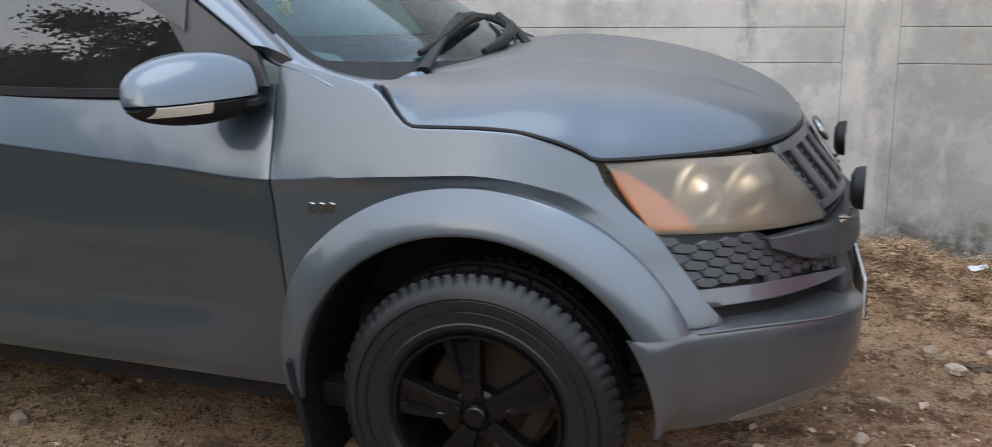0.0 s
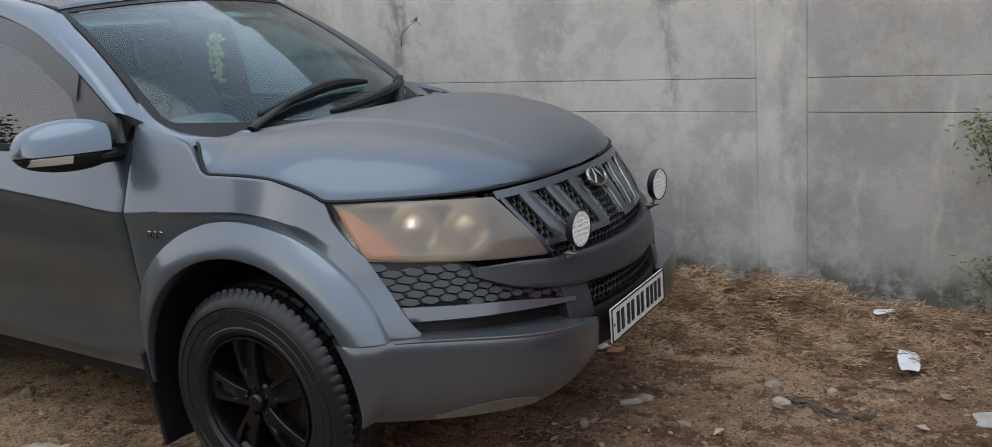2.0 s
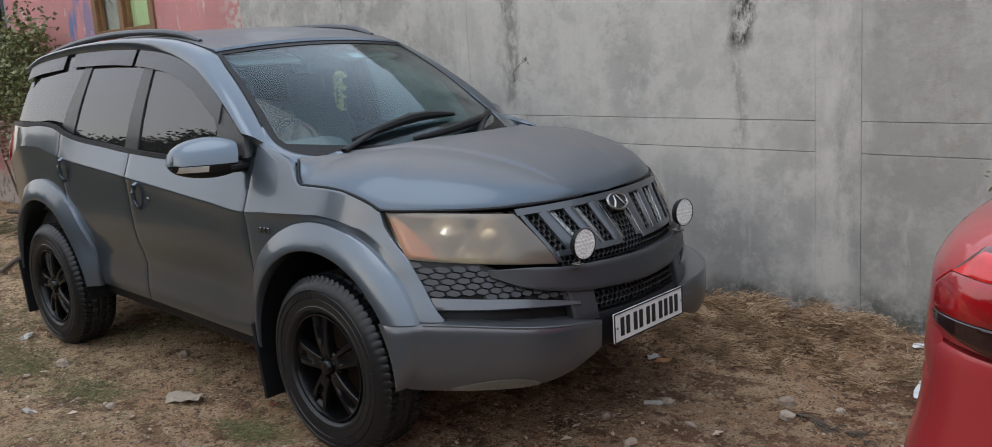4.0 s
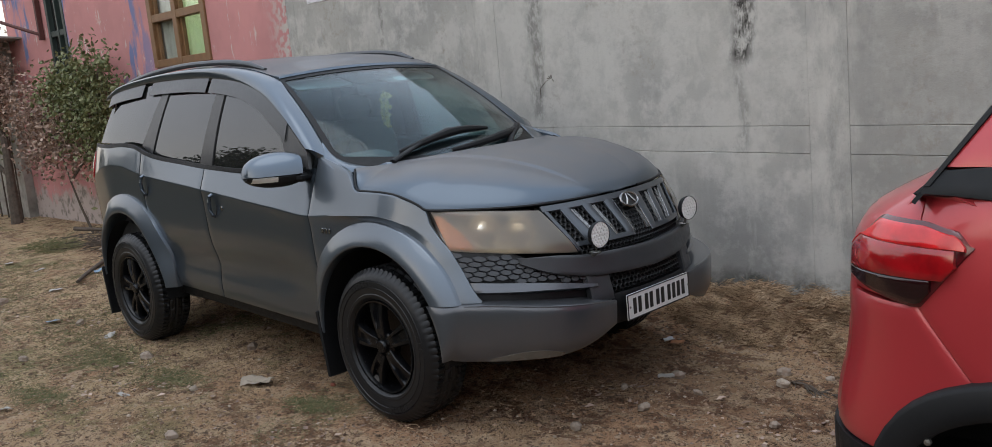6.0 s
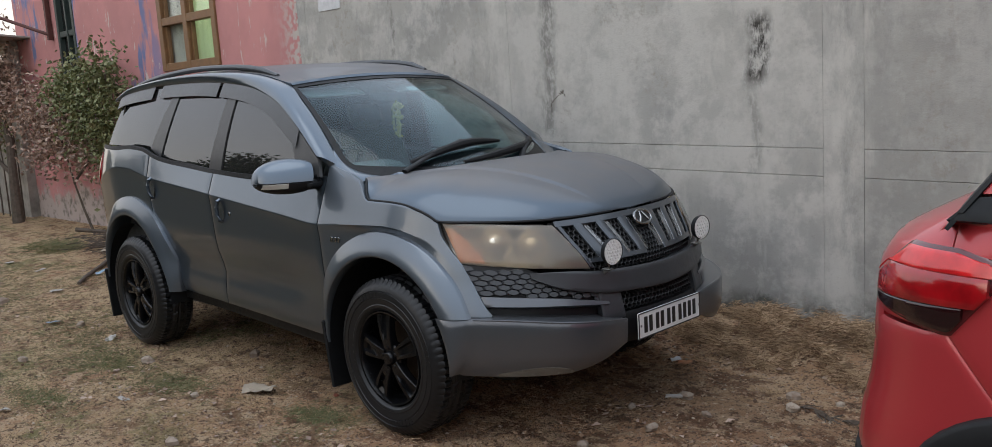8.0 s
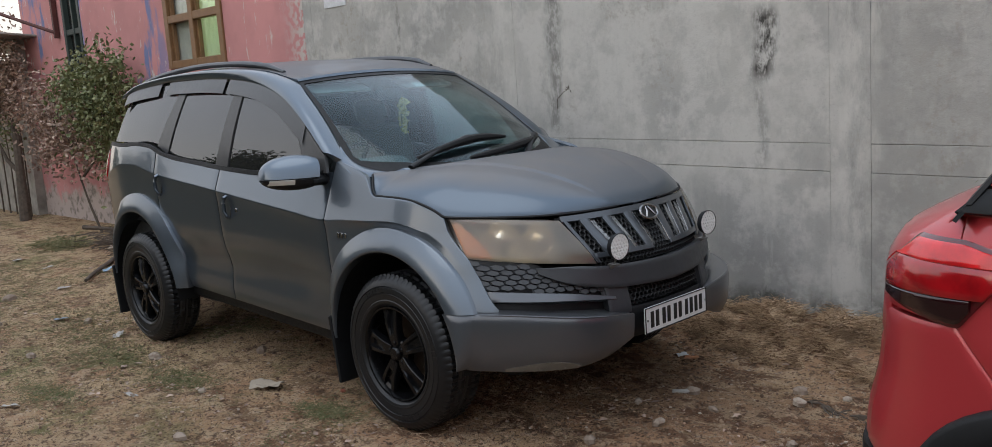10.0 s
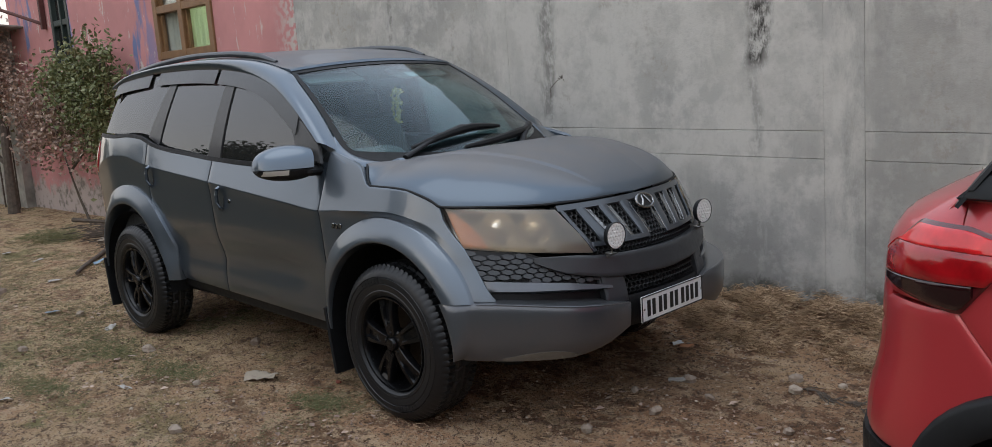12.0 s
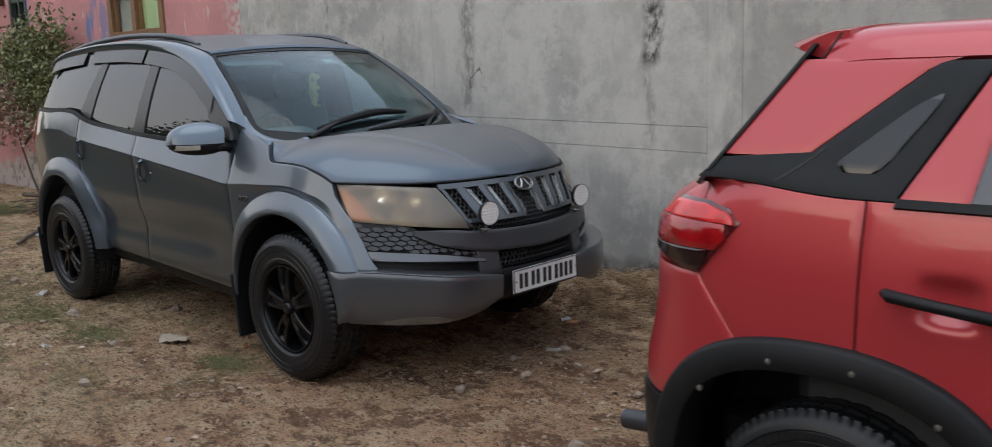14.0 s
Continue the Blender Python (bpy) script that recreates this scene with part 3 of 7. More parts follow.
def build_window():
    x0, x1, z0, z1 = WIN
    win = tagged(new("window_1"), "brown wooden window with a pale green curtain", "window", kind="structure")
    bar = lambda name, cx, cz, sx, sz, y=4.52, d=0.09: part(name, Geo().box((sx, d, sz), pose(cx, y, cz), 0.006), WOOD_BROWN, win)
    mid = (x0 + x1) / 2 - 0.02
    for cx in (x0 + 0.05, x1 - 0.05, mid):
        bar("frame_upright", cx, (z0 + z1) / 2, 0.10, z1 - z0)
    for cz in (z0 + 0.045, z1 - 0.045, 2.62):
        bar("frame_rail", (x0 + x1) / 2, cz, x1 - x0 - 0.01, 0.09, 4.525)
    for a, b in ((x0 + 0.10, mid - 0.05), (mid + 0.05, x1 - 0.10)):
        for lo, hi in ((z0 + 0.09, 2.575), (2.665, z1 - 0.09)):
            o = part("pane", Geo().box((b - a, 0.006, hi - lo), pose((a + b) / 2, 4.55, (lo + hi) / 2)), PANE, win)
            o.visible_shadow = False
            part("sash", Geo().box((0.04, 0.05, hi - lo), pose(a + 0.02, 4.54, (lo + hi) / 2), 0.004), WOOD_BROWN, win)
    rows = [[(x, 4.60 + 0.018 * math.sin(x * 55), z) for z in (z0 + 0.02, (z0 + z1) / 2, z1)] for x in np.linspace(mid + 0.02, x1, 60)]
    part("curtain", Geo().slab(np.array(rows), 0.004, (-7, 6, 2.5), 0), CURTAIN, win, "pale green pleated curtain")
    rows = [[(x, 4.585 + 0.012 * math.sin(x * 40), z) for z in (z0 + 0.02, z1)] for x in np.linspace(x0, mid, 50)]
    part("blind", Geo().slab(np.array(rows), 0.004, (-7, 6, 2.5), 0), BLIND, win, "greyish blind")
    g = Geo().box((1.9, 0.04, 1.8), pose((x0 + x1) / 2, 5.9, 2.65))
    for cx in (x0 - 0.15, x1 + 0.15):
        g.box((0.04, 1.2, 1.8), pose(cx, 5.33, 2.65))
    for cz in (1.77, 3.53):
        g.box((1.9, 1.2, 0.04), pose((x0 + x1) / 2, 5.33, cz))
    part("room", g, LINING, win, "lit room behind the window", smooth=0)
    lamp = new("room_lamp", bpy.data.lights.new("room_lamp", "POINT"))
    lamp.data.energy, lamp.data.shadow_soft_size, lamp.data.color = 60.0, 0.08, (1.0, 0.97, 0.86)
    lamp.location = (x1 - 0.35, 5.45, 2.9)


build_window()


def build_slot():
    x0, x1, z0, z1 = SLOT
    win = tagged(new("window_2"), "tall dark window with a narrow green frame", "window", kind="structure")
    for cx, w in ((x0 + 0.04, 0.08), (x1 - 0.04, 0.08), (-10.78, 0.05)):
        part("frame_upright", Geo().box((w, 0.08, z1 - z0), pose(cx, 4.53, (z0 + z1) / 2), 0.005), DARK_FRAME, win)
    for cz in (z0 + 0.04, 2.75, z1 - 0.04):
        part("frame_rail", Geo().box((x1 - x0 - 0.02, 0.07, 0.08), pose((x0 + x1) / 2, 4.535, cz), 0.005), DARK_FRAME, win)
    part("pane", Geo().box((x1 - x0 - 0.1, 0.006, z1 - z0), pose((x0 + x1) / 2, 4.56, (z0 + z1) / 2)), TINTED, win)


build_slot()
# old plastered wall beyond the house, broken at the top
g = Geo()
rows = []
for x in np.linspace(-18, -12.92, 40):
    top = 2.50 + 0.22 * noise.noise((x * 1.3, 0, 5)) + 0.08 * noise.noise((x * 5, 0, 9)) + 0.25 * smoothstep(-13.6, -12.95, x)
    rows.append([(x, 4.36 + 0.03 * noise.noise((x * 2, z * 2, 1)), z) for z in np.linspace(-0.2, float(top), 14)])
g.slab(np.array(rows), 0.28, (-15, 8, 1), 0.01)
tagged(mesh_object("wall_west", g, OLD_WALL), "crumbling grey plastered boundary wall", "wall", kind="structure")
# iron bracket of a canopy on the house
canopy = thing("canopy_bracket", None, "dark red iron bracket fixed to the pink wall", "bracket")
part("upright", Geo().box((0.07, 0.07, 1.3), pose(-11.35, 4.46, 3.35), 0.006), IRON, canopy)
part("strut", Geo().tube([(-11.35, 4.44, 2.78), (-12.6, 3.9, 3.25), (-13.6, 3.5, 3.6)], 0.025, 8), IRON, canopy)
part("arm", Geo().tube([(-11.35, 4.44, 3.3), (-13.8, 3.5, 3.55)], 0.022, 8), IRON, canopy)
part("sheet", Geo().box((3.2, 2.2, 0.03), pose(-13.9, 3.9, 2.87, -5, 0, 0), 0.004), OLD_WALL, canopy, "weathered canopy sheet")


# ---- grey sport utility vehicle ----
# Its own axes: x ahead from the front axle, y across (near side negative), z up from the ground.
HUB_Z, REAR_AXLE, TYRE_R, TYRE_W = 0.362, -2.83, 0.372, 0.235
MID = (-1.2, 0, 0.9)
nose_x = curve((0.25, 0.86), (0.36, 0.925), (0.45, 0.968), (0.56, 0.976), (0.66, 0.958), (0.80, 0.935), (0.97, 0.825), (1.03, 0.785), (1.10, 0.72))
nose_a = curve((0.25, 0.43), (0.6, 0.43), (0.8, 0.506), (1.02, 0.345), (1.1, 0.34))
nose_b = curve((0.25, 0.30), (0.6, 0.30), (0.8, 0.46), (1.02, 1.05), (1.1, 1.1))


def nose(y, z, out=0.0):
    """The front wrapped from side to side: a point at y and height z, moved out along x."""
    return (float(nose_x(z) - nose_a(z) * y**2 - nose_b(z) * y**6) + out, y, z)


def nose_width(x, z):
    """How far from the middle the front surface has come back to x."""
    lo, hi = 0.0, 1.2
    for _ in range(24):
        mid = (lo + hi) / 2
        if nose(mid, z)[0] > x:
            lo = mid
        else:
            hi = mid
    return lo


crease_line = curve((-3.6, 1.08), (-3.4, 1.135), (-3.2, 1.20), (-2.98, 1.234), (-2.80, 1.232), (-2.65, 1.205), (-2.45, 1.17), (-1.9, 1.113), (-1.5, 1.072), (-0.86, 1.008), (-0.57, 0.980), (-0.35, 0.993), (-0.02, 1.007))


def crease_z(x):
    """Height of the flank's crease: it runs along the doors and then bends round the front wheel."""
    if x < -0.02:
        return float(crease_line(x))
    return HUB_Z + math.sqrt(max(0.0, 0.645**2 - (min(x, 0.62) + 0.02) ** 2))


tail_w = curve((-3.78, 0.55), (-3.70, 0.70), (-3.55, 0.80), (-3.3, 0.865), (-3.0, 0.897), (-2.6, 0.897), (-1.6, 0.888), (-0.5, 0.89), (0.1, 0.89), (0.8, 0.885))


def side_w(x, z):
    """Half the body's width at x and height z."""
    c, w = float(crease_z(x)), float(tail_w(x))
    if z > c:
        w -= (0.24 + 0.14 * float(smoothstep(-2.7, -1.9, x))) * (z - c) + 0.5 * max(0, z - 1.3) ** 2
    else:
        w -= 0.10 * (c - z) ** 2 + 0.03 * math.exp(-(((z - 0.62) / 0.1) ** 2)) * smoothstep(-0.5, -0.9, x) * smoothstep(-2.6, -2.2, x)
        fore = float(smoothstep(-0.50, -0.15, x))
        w -= (0.010 + 0.016 * fore) * (1 - math.exp(-(c - z) / (0.05 - 0.036 * fore))) * (1 - 0.8 * float(smoothstep(0.28, 0.45, x)))
    if x > -0.1:
        f, k = nose_width(x, z), 0.022
        soft = -k * math.log(math.exp(-w / k) + math.exp(-f / k)) + 0.006
        w += (soft - w) * float(smoothstep(-0.1, 0.35, x))
    return w


def side(x, z, out=0.0):
    return (x, -side_w(x, z) - out, z)


glass_w = curve((-3.7, 0.76), (-3.2, 0.812), (-2.6, 0.828), (-1.6, 0.83), (-0.4, 0.83))


def cabin_w(x, z):
    return float(glass_w(x)) - 0.21 * (z - 1.25) - 0.26 * max(0.0, z - 1.25) ** 2


def cabin(x, z, out=0.0):
    return (x, -cabin_w(x, z) - out, z)


belt = curve((-3.5, 1.375), (-3.0, 1.366), (-2.83, 1.374), (-2.63, 1.362), (-2.43, 1.308), (-2.25, 1.28), (-2.0, 1.256), (-1.7, 1.228), (-1.28, 1.207), (-1.0, 1.204), (-0.55, 1.222))
window_top = curve((-3.4, 1.675), (-3.2, 1.725), (-2.9, 1.748), (-2.5, 1.762), (-2.15, 1.759), (-1.8, 1.742), (-1.45, 1.704), (-1.15, 1.63), (-0.85, 1.482), (-0.57, 1.295))
fender_top = curve((-0.62, 1.30), (-0.40, 1.25), (-0.27, 1.212), (-0.20, 1.142), (-0.165, 1.116), (0.0, 1.113), (0.10, 1.105), (0.20, 1.080), (0.26, 1.054), (0.298, 1.028), (0.315, 0.985), (0.38, 0.912), (0.448, 0.850), (0.50, 0.782), (0.54, 0.728), (0.58, 0.672), (0.62, 0.626))


def arch(cx, r, z0=HUB_Z):
    """The upper half of a wheel opening as a lower limit for panels."""
    def at(x):
        d = r * r - (x - cx) ** 2
        return z0 + math.sqrt(d) if d > 0 else -1.0
    return at


FRONT_ARCH, REAR_ARCH = arch(-0.02, 0.53), arch(REAR_AXLE, 0.56)


def panel(surface, a, lo, hi, thick=0.03, n=10, edge=0.002):
    return Geo().slab(strip(surface, a, lo, hi, n), thick, MID, edge)


def creased(a, lo, hi, thick=0.05, n=11):
    """A flank panel with rows that follow the crease, so that it stays crisp."""
    rows = []
    for x in a:
        l, h = float(lo(x)), float(hi(x))
        e, k = min(0.004, 0.02 * (h - l)), min(0.03, 0.25 * (h - l))
        c = min(max(float(crease_z(x)), l + k), h - k)
        low, high = np.linspace(l, c - 1.5 * e, n), np.linspace(c + 1.5 * e, h, n - 2)
        zs = np.r_[low[0], low[0] + e, low[1:], c, high[:-1], high[-1] - e, high[-1]]
        rows.append([side(x, z) for z in zs])
    return Geo().slab(np.array(rows, float), thick, MID, 0.002)


def wheel_meshes():
    """Tyre, rim, spokes and brake for one wheel, its outer face towards -y."""
    tyre = Geo()
    half = TYRE_W / 2
    prof = [(0.219, -half + 0.026), (0.227, -half + 0.013), (0.236, -half + 0.006), (0.240, -half + 0.0015), (0.252, -half - 0.0015), (0.256, -half + 0.001), (0.284, -half - 0.003), (0.286, -half - 0.0005), (0.290, -half - 0.0005), (0.292, -half - 0.004), (0.314, -half - 0.003), (0.317, -half + 0.001), (0.320, -half - 0.003), (0.334, -half + 0.002), (0.352, -half + 0.014), (0.364, -half + 0.030)]
    tread = np.linspace(-half + 0.034, half - 0.034, 17)
    sides = 288
    rows = []
    ang = np.linspace(0, 2 * math.pi, sides, endpoint=False)
    for r, y in prof:
        ridge = 0.003 if r > 0.345 else 0.0
        rows.append([((r - ridge * (k % 4 < 1)) * math.cos(t), y, (r - ridge * (k % 4 < 1)) * math.sin(t)) for k, t in enumerate(ang)])
    for j, y in enumerate(tread):
        crown = TYRE_R - 0.004 * (abs(y) / half) ** 3
        row = []
        for k, t in enumerate(ang):
            groove = j in (4, 8, 12) or ((k + abs(j - 8)) % 8 < 1 and j not in (7, 9)) or (j in (0, 1, 2, 3, 13, 14, 15, 16) and k % 4 < 1)
            r = crown - (0.009 if groove else 0.0)
            row.append((r * math.cos(t), y, r * math.sin(t)))
        rows.append(row)
    for r, y in reversed(prof):
        rows.append([(r * math.cos(t), -y, r * math.sin(t)) for t in ang])
    tyre.grid(np.array(rows), close_v=True)
    # raised lettering bars and rings on the sidewall
    for a0 in (0.6, 2.2, 3.7, 5.3):
        for k in range(6):
            a = a0 + k * 0.085
            m = Matrix.Rotation(-a, 4, "Y") @ Matrix.Translation((0.302, -half - 0.0035, 0))
            tyre.box((0.026, 0.003, 0.012), m)
    rim = Geo()
    rim.lathe([(0.242, -half + 0.028), (0.246, -half + 0.016), (0.241, -half + 0.006), (0.233, -half + 0.009), (0.224, -half + 0.03), (0.214, -0.02), (0.20, 0.06), (0.215, half - 0.02), (0.238, half - 0.01), (0.2405, half - 0.02)], 64)
    spokes = []
    for s in range(5):
        g = Geo()
        rr = np.linspace(0.045, 0.232, 9)
        grid = []
        for r in rr:
            u = (r - 0.045) / 0.187
            w = 0.030 + 0.030 * u**1.2
            y0 = -half + 0.018 - 0.008 * math.sin(math.pi * min(1, u * 1.1)) + 0.004 * u
            back = y0 + 0.045 - 0.015 * u
            ch = 0.016 * smoothstep(0.25, 0.5, u) * (1 - smoothstep(0.9, 1.0, u))
            sec = [(-w, back), (-w, y0 + 0.006), (-w + 0.004, y0), (-w * 0.52, y0), (-w * 0.42, y0 + ch), (w * 0.42, y0 + ch), (w * 0.52, y0), (w - 0.004, y0), (w, y0 + 0.006), (w, back)]
            grid.append([(r, y, t) for t, y in sec])
        g.grid(np.array(grid))
        m = Matrix.Rotation(2 * math.pi * s / 5 + 0.31, 4, "Y")
        g.v = [tuple(m @ Vector(p)) for p in g.v]
        spokes.append(g)
    hub = Geo()
    hub.lathe([(0.075, -0.05), (0.072, -half + 0.034), (0.062, -half + 0.026), (0.036, -half + 0.024), (0.034, -half + 0.008), (0.028, -half + 0.002), (0.001, -half)], 28)
    nuts = []
    for s in range(5):
        a = 2 * math.pi * s / 5 + 0.31 + math.pi / 5
        g = Geo().lathe([(0.012, -half + 0.05), (0.012, -half + 0.018), (0.009, -half + 0.014), (0.0005, -half + 0.013)], 6, Matrix.Translation((0.054 * math.cos(a), 0, 0.054 * math.sin(a))))
        nuts.append(g)
    for g in (rim, *spokes, hub, *nuts):
        g.v = [(x * 0.915, y, z * 0.915) for x, y, z in g.v]
    disc = Geo().lathe([(0.02, 0.005), (0.155, 0.005), (0.158, 0.012), (0.155, 0.03), (0.02, 0.03)], 40)
    caliper = Geo().box((0.07, 0.06, 0.15), Matrix.Translation((0.135, 0.01, 0.03)), 0.015)
    return tyre, rim, spokes, hub, nuts, disc, caliper


def put_wheel(car, x, y, z, meshes, turn=0.0, far=False, size=1.05):
    """A wheel under the car: rim with tyre, spokes, cap, nuts and brake."""
    tyre, rim, spokes, hub, nuts, disc, caliper = meshes
    m = pose(x, y, z, 0, 0, 180 if far else 0) @ pose(0, 0, 0, 0, turn, 0)
    wheel = part("wheel", rim, RIM_BLACK, car, "matt black alloy wheel")
    wheel.matrix_basis = m @ Matrix.Scale(size, 4)
    part("tyre", tyre, RUBBER, wheel, "worn black off-road tyre", smooth=30)
    for g in spokes:
        part("spoke", g, RIM_BLACK, wheel)
    part("hub_cap", hub, RIM_BLACK, wheel)
    for g in nuts:
        part("lug_nut", g, RIM_BLACK, wheel)
    part("brake_disc", disc, RUST, wheel, "rusty brake disc", tidy=False)
    part("brake_caliper", caliper, RUST, wheel)
    return wheel



def hexes(y0, y1, z0, z1, r, inside):
    """Centres of honeycomb cells within a region."""
    out, dy, dz = [], r * math.sqrt(3), 1.5 * r
    for j in range(int((z1 - z0) / dz) + 2):
        for i in range(int((y1 - y0) / dy) + 2):
            y, z = y0 + (i + 0.5 * (j % 2)) * dy, z0 + j * dz
            if inside(y, z):
                out.append((y, z))
    return out


def honeycomb(cells, r, surface, wall=0.82, depth=0.018):
    """Open cells: a ring in front and walls going in."""
    g = Geo()
    a = [math.pi / 6 + k * math.pi / 3 for k in range(6)]
    for y, z in cells:
        o = [(y + r * math.cos(t), z + r * math.sin(t)) for t in a]
        i = [(y + r * wall * math.cos(t), z + r * wall * math.sin(t)) for t in a]
        pts = [surface(p, q, 0.0) for p, q in o] + [surface(p, q, 0.002) for p, q in i] + [surface(p, q, -depth) for p, q in i]
        g.add(pts, [(k, (k + 1) % 6, 6 + (k + 1) % 6, 6 + k) for k in range(6)] + [(6 + k, 6 + (k + 1) % 6, 12 + (k + 1) % 6, 12 + k) for k in range(6)])
    return g


def scales(cells, r, surface):
    """Closed honeycomb plates with dark joints, each tilted a little."""
    g = Geo()
    a = [math.pi / 6 + k * math.pi / 3 for k in range(6)]
    for y, z in cells:
        o = [(y + r * 0.96 * math.cos(t), z + r * 0.96 * math.sin(t)) for t in a]
        i = [(y + r * 0.80 * math.cos(t), z + r * 0.80 * math.sin(t)) for t in a]
        pts = [surface(p, q, -0.006) for p, q in o] + [surface(p, q, 0.004 + 0.10 * (z - q)) for p, q in i]
        g.add(pts, [(k, (k + 1) % 6, 6 + (k + 1) % 6, 6 + k) for k in range(6)] + [(6, 7, 8, 9, 10, 11)])
    return g


def build_suv():
    car = thing("sport_utility_vehicle", pose(-0.693, 2.95, 0), "dusty metallic grey sport utility vehicle parked beside the wall", "car")
    W = np.linspace

    # -- sides --
    ax = np.r_[spread(-0.55, 0.36, 36)[:-1], W(0.37, 0.612, 30)]
    g = creased(ax, lambda x: max(0.626 if x > 0.36 else 0.40, FRONT_ARCH(x)), fender_top, 0.03, 14)
    pair("front_fender", g, PAINT_FLARE, car)
    door_low = lambda x: 0.362 + 0.04 * (-0.56 - x)
    g = creased(spread(-1.69, -0.556, 30), door_low, belt)
    doors = pair("front_door", g, PAINT_GREY, car)
    rear_edge = lambda x: max(door_low(x), REAR_ARCH(x))
    g = creased(spread(-2.50, -1.698, 24), rear_edge, belt)
    rear_doors = pair("rear_door", g, PAINT_GREY, car)
    g = creased(spread(-3.62, -2.508, 30), lambda x: max(0.62, REAR_ARCH(x)), belt, 0.04)
    pair("rear_quarter_panel", g, PAINT_GREY, car)
    # rocker
    g = panel(lambda x, z: side(x, z, -0.035), spread(-2.40, -0.44, 20), lambda x: door_low(x) - 0.075, lambda x: door_low(x) + 0.006, 0.06, 5)
    pair("rocker_strip", g, PLASTIC, car, "black plastic rocker strip")
    # small gap fillers behind door seams
    for x in (-0.553, -1.694, -2.504):
        g = panel(lambda a, z: side(a, z, -0.016), [x - 0.02, x, x + 0.02], lambda a: max(0.42, REAR_ARCH(a)), lambda a: belt(a) - 0.01, 0.02, 8, 0)
        pair("door_jamb", g, PLASTIC, car)

    # -- wheel arch flares --
    def flare(cx, z_front, z_back, out, r_in, r_out, tall, taper_front):
        """A bolted-on arch: a crisp outer edge, a face that leans out towards the opening, and a rolled lip."""
        n = 56
        prof = ((1.0, -0.03), (1.0, 0.016), (0.985, 0.022), (0.95, 0.025), (0.80, 0.036), (0.60, 0.051), (0.40, 0.064), (0.22, 0.073), (0.10, 0.076), (0.04, 0.073), (0.0, 0.062), (-0.04, 0.03), (-0.05, -0.06))
        rows = []
        for i in range(n):
            row = []
            for f, o in prof:
                r = r_in + (r_out - r_in) * f
                a0 = math.asin((z_front - HUB_Z) / (r * tall))
                a1 = math.pi - math.asin((z_back - HUB_Z) / (r * tall))
                th = a0 + (a1 - a0) * i / (n - 1)
                s = math.sin(th)
                back = math.cos(th) < 0
                low = float(smoothstep(0.75, 0.0, s)) if (back or taper_front) else 0.0
                r = r_in + (r_out - r_in) * f * (1 - (0.62 if taper_front else 0.35) * low)
                x, z = cx + r * math.cos(th), HUB_Z + r * tall * s
                w = 0.862 + (min(side_w(x, min(z, crease_z(x) - 0.03)), 0.875) - 0.862) * max(0.0, f)
                row.append((x, -w - o * out * (1 - 0.35 * low), z))
            rows.append(row)
        return Geo().grid(np.array(rows))
    g = flare(-0.02, 0.622, 0.36, 1.0, 0.497, 0.614, 1.0, False)
    pair("wheel_arch_flare", g, PAINT_FLARE, car, smooth=34)
    g = flare(REAR_AXLE, 0.42, 0.42, 1.0, 0.495, 0.612, 1.10, True)
    pair("wheel_arch_flare", g, PAINT_FLARE, car, smooth=34)
    for cx in (-0.02, REAR_AXLE):
        t = W(-0.06, math.pi + 0.06, 28)
        rows = [[(cx + r * math.cos(a), y, HUB_Z + r * math.sin(a)) for r, y in ((0.488, -0.90), (0.488, -0.84), (0.488, -0.5), (0.03, -0.495))] for a in t]
        pair("wheel_well_liner", Geo().grid(np.array(rows)), PLASTIC, car)
        g = Geo().box((0.02, 0.26, 0.36), pose(cx - 0.50, -0.79, 0.30, 0, -8, 0), 0.006)
        pair("mud_flap", g, PLASTIC, car, "black rubber mud flap")

    # -- hood --
    edge_y = curve((-0.30, 0.735), (-0.26, 0.762), (-0.20, 0.812), (-0.165, 0.826), (0.0, 0.832), (0.15, 0.826), (0.30, 0.797), (0.45, 0.722), (0.58, 0.625), (0.70, 0.48), (0.76, 0.32), (0.79, 0.15), (0.80, 0.0))
    edge_z = curve((-0.30, 1.222), (-0.26, 1.21), (-0.20, 1.146), (-0.165, 1.122), (0.0, 1.120), (0.10, 1.112), (0.20, 1.087), (0.26, 1.061), (0.30, 1.038), (0.5, 1.031), (0.70, 1.024), (0.80, 1.022))
    mid_z = curve((-0.30, 1.214), (-0.1, 1.236), (0.05, 1.240), (0.20, 1.230), (0.35, 1.208), (0.50, 1.172), (0.60, 1.138), (0.70, 1.095), (0.76, 1.060), (0.80, 1.022))
    xs = np.r_[-0.30, -0.296, W(-0.28, -0.14, 9), W(-0.1, 0.6, 18), 0.80 - 0.18 * (1 - np.sin(W(0.1, math.pi / 2, 16)))]
    q = np.r_[W(-1, 1, 121)]
    rows = []
    for x in xs:
        ye, ze, zm = float(edge_y(x)), float(edge_z(x)), float(mid_z(x))
        row = []
        for v in q:
            a = abs(v)
            y = ye * v
            drop = 0.12 * a**2 + 0.88 * a**7
            line = 0.43 - 0.30 * x
            step = 0.008 * (1 - smoothstep(line - 0.010, line + 0.006, abs(y))) * smoothstep(0.76, 0.55, x)
            row.append((x + 0.11 * (1 - a * a) * float(smoothstep(0.1, -0.3, x)), y, zm - (zm - ze) * drop + float(step) - 0.004))
        rows.append(row)
    bonnet = Geo().slab(np.array(rows), 0.018, MID, 0.004)
    # black tube drawn along the hood's shut gap in place of its shade
    gap_line = [(x, -float(edge_y(x)) - 0.005, float(edge_z(x)) - 0.005) for x in W(-0.27, 0.79, 60)]
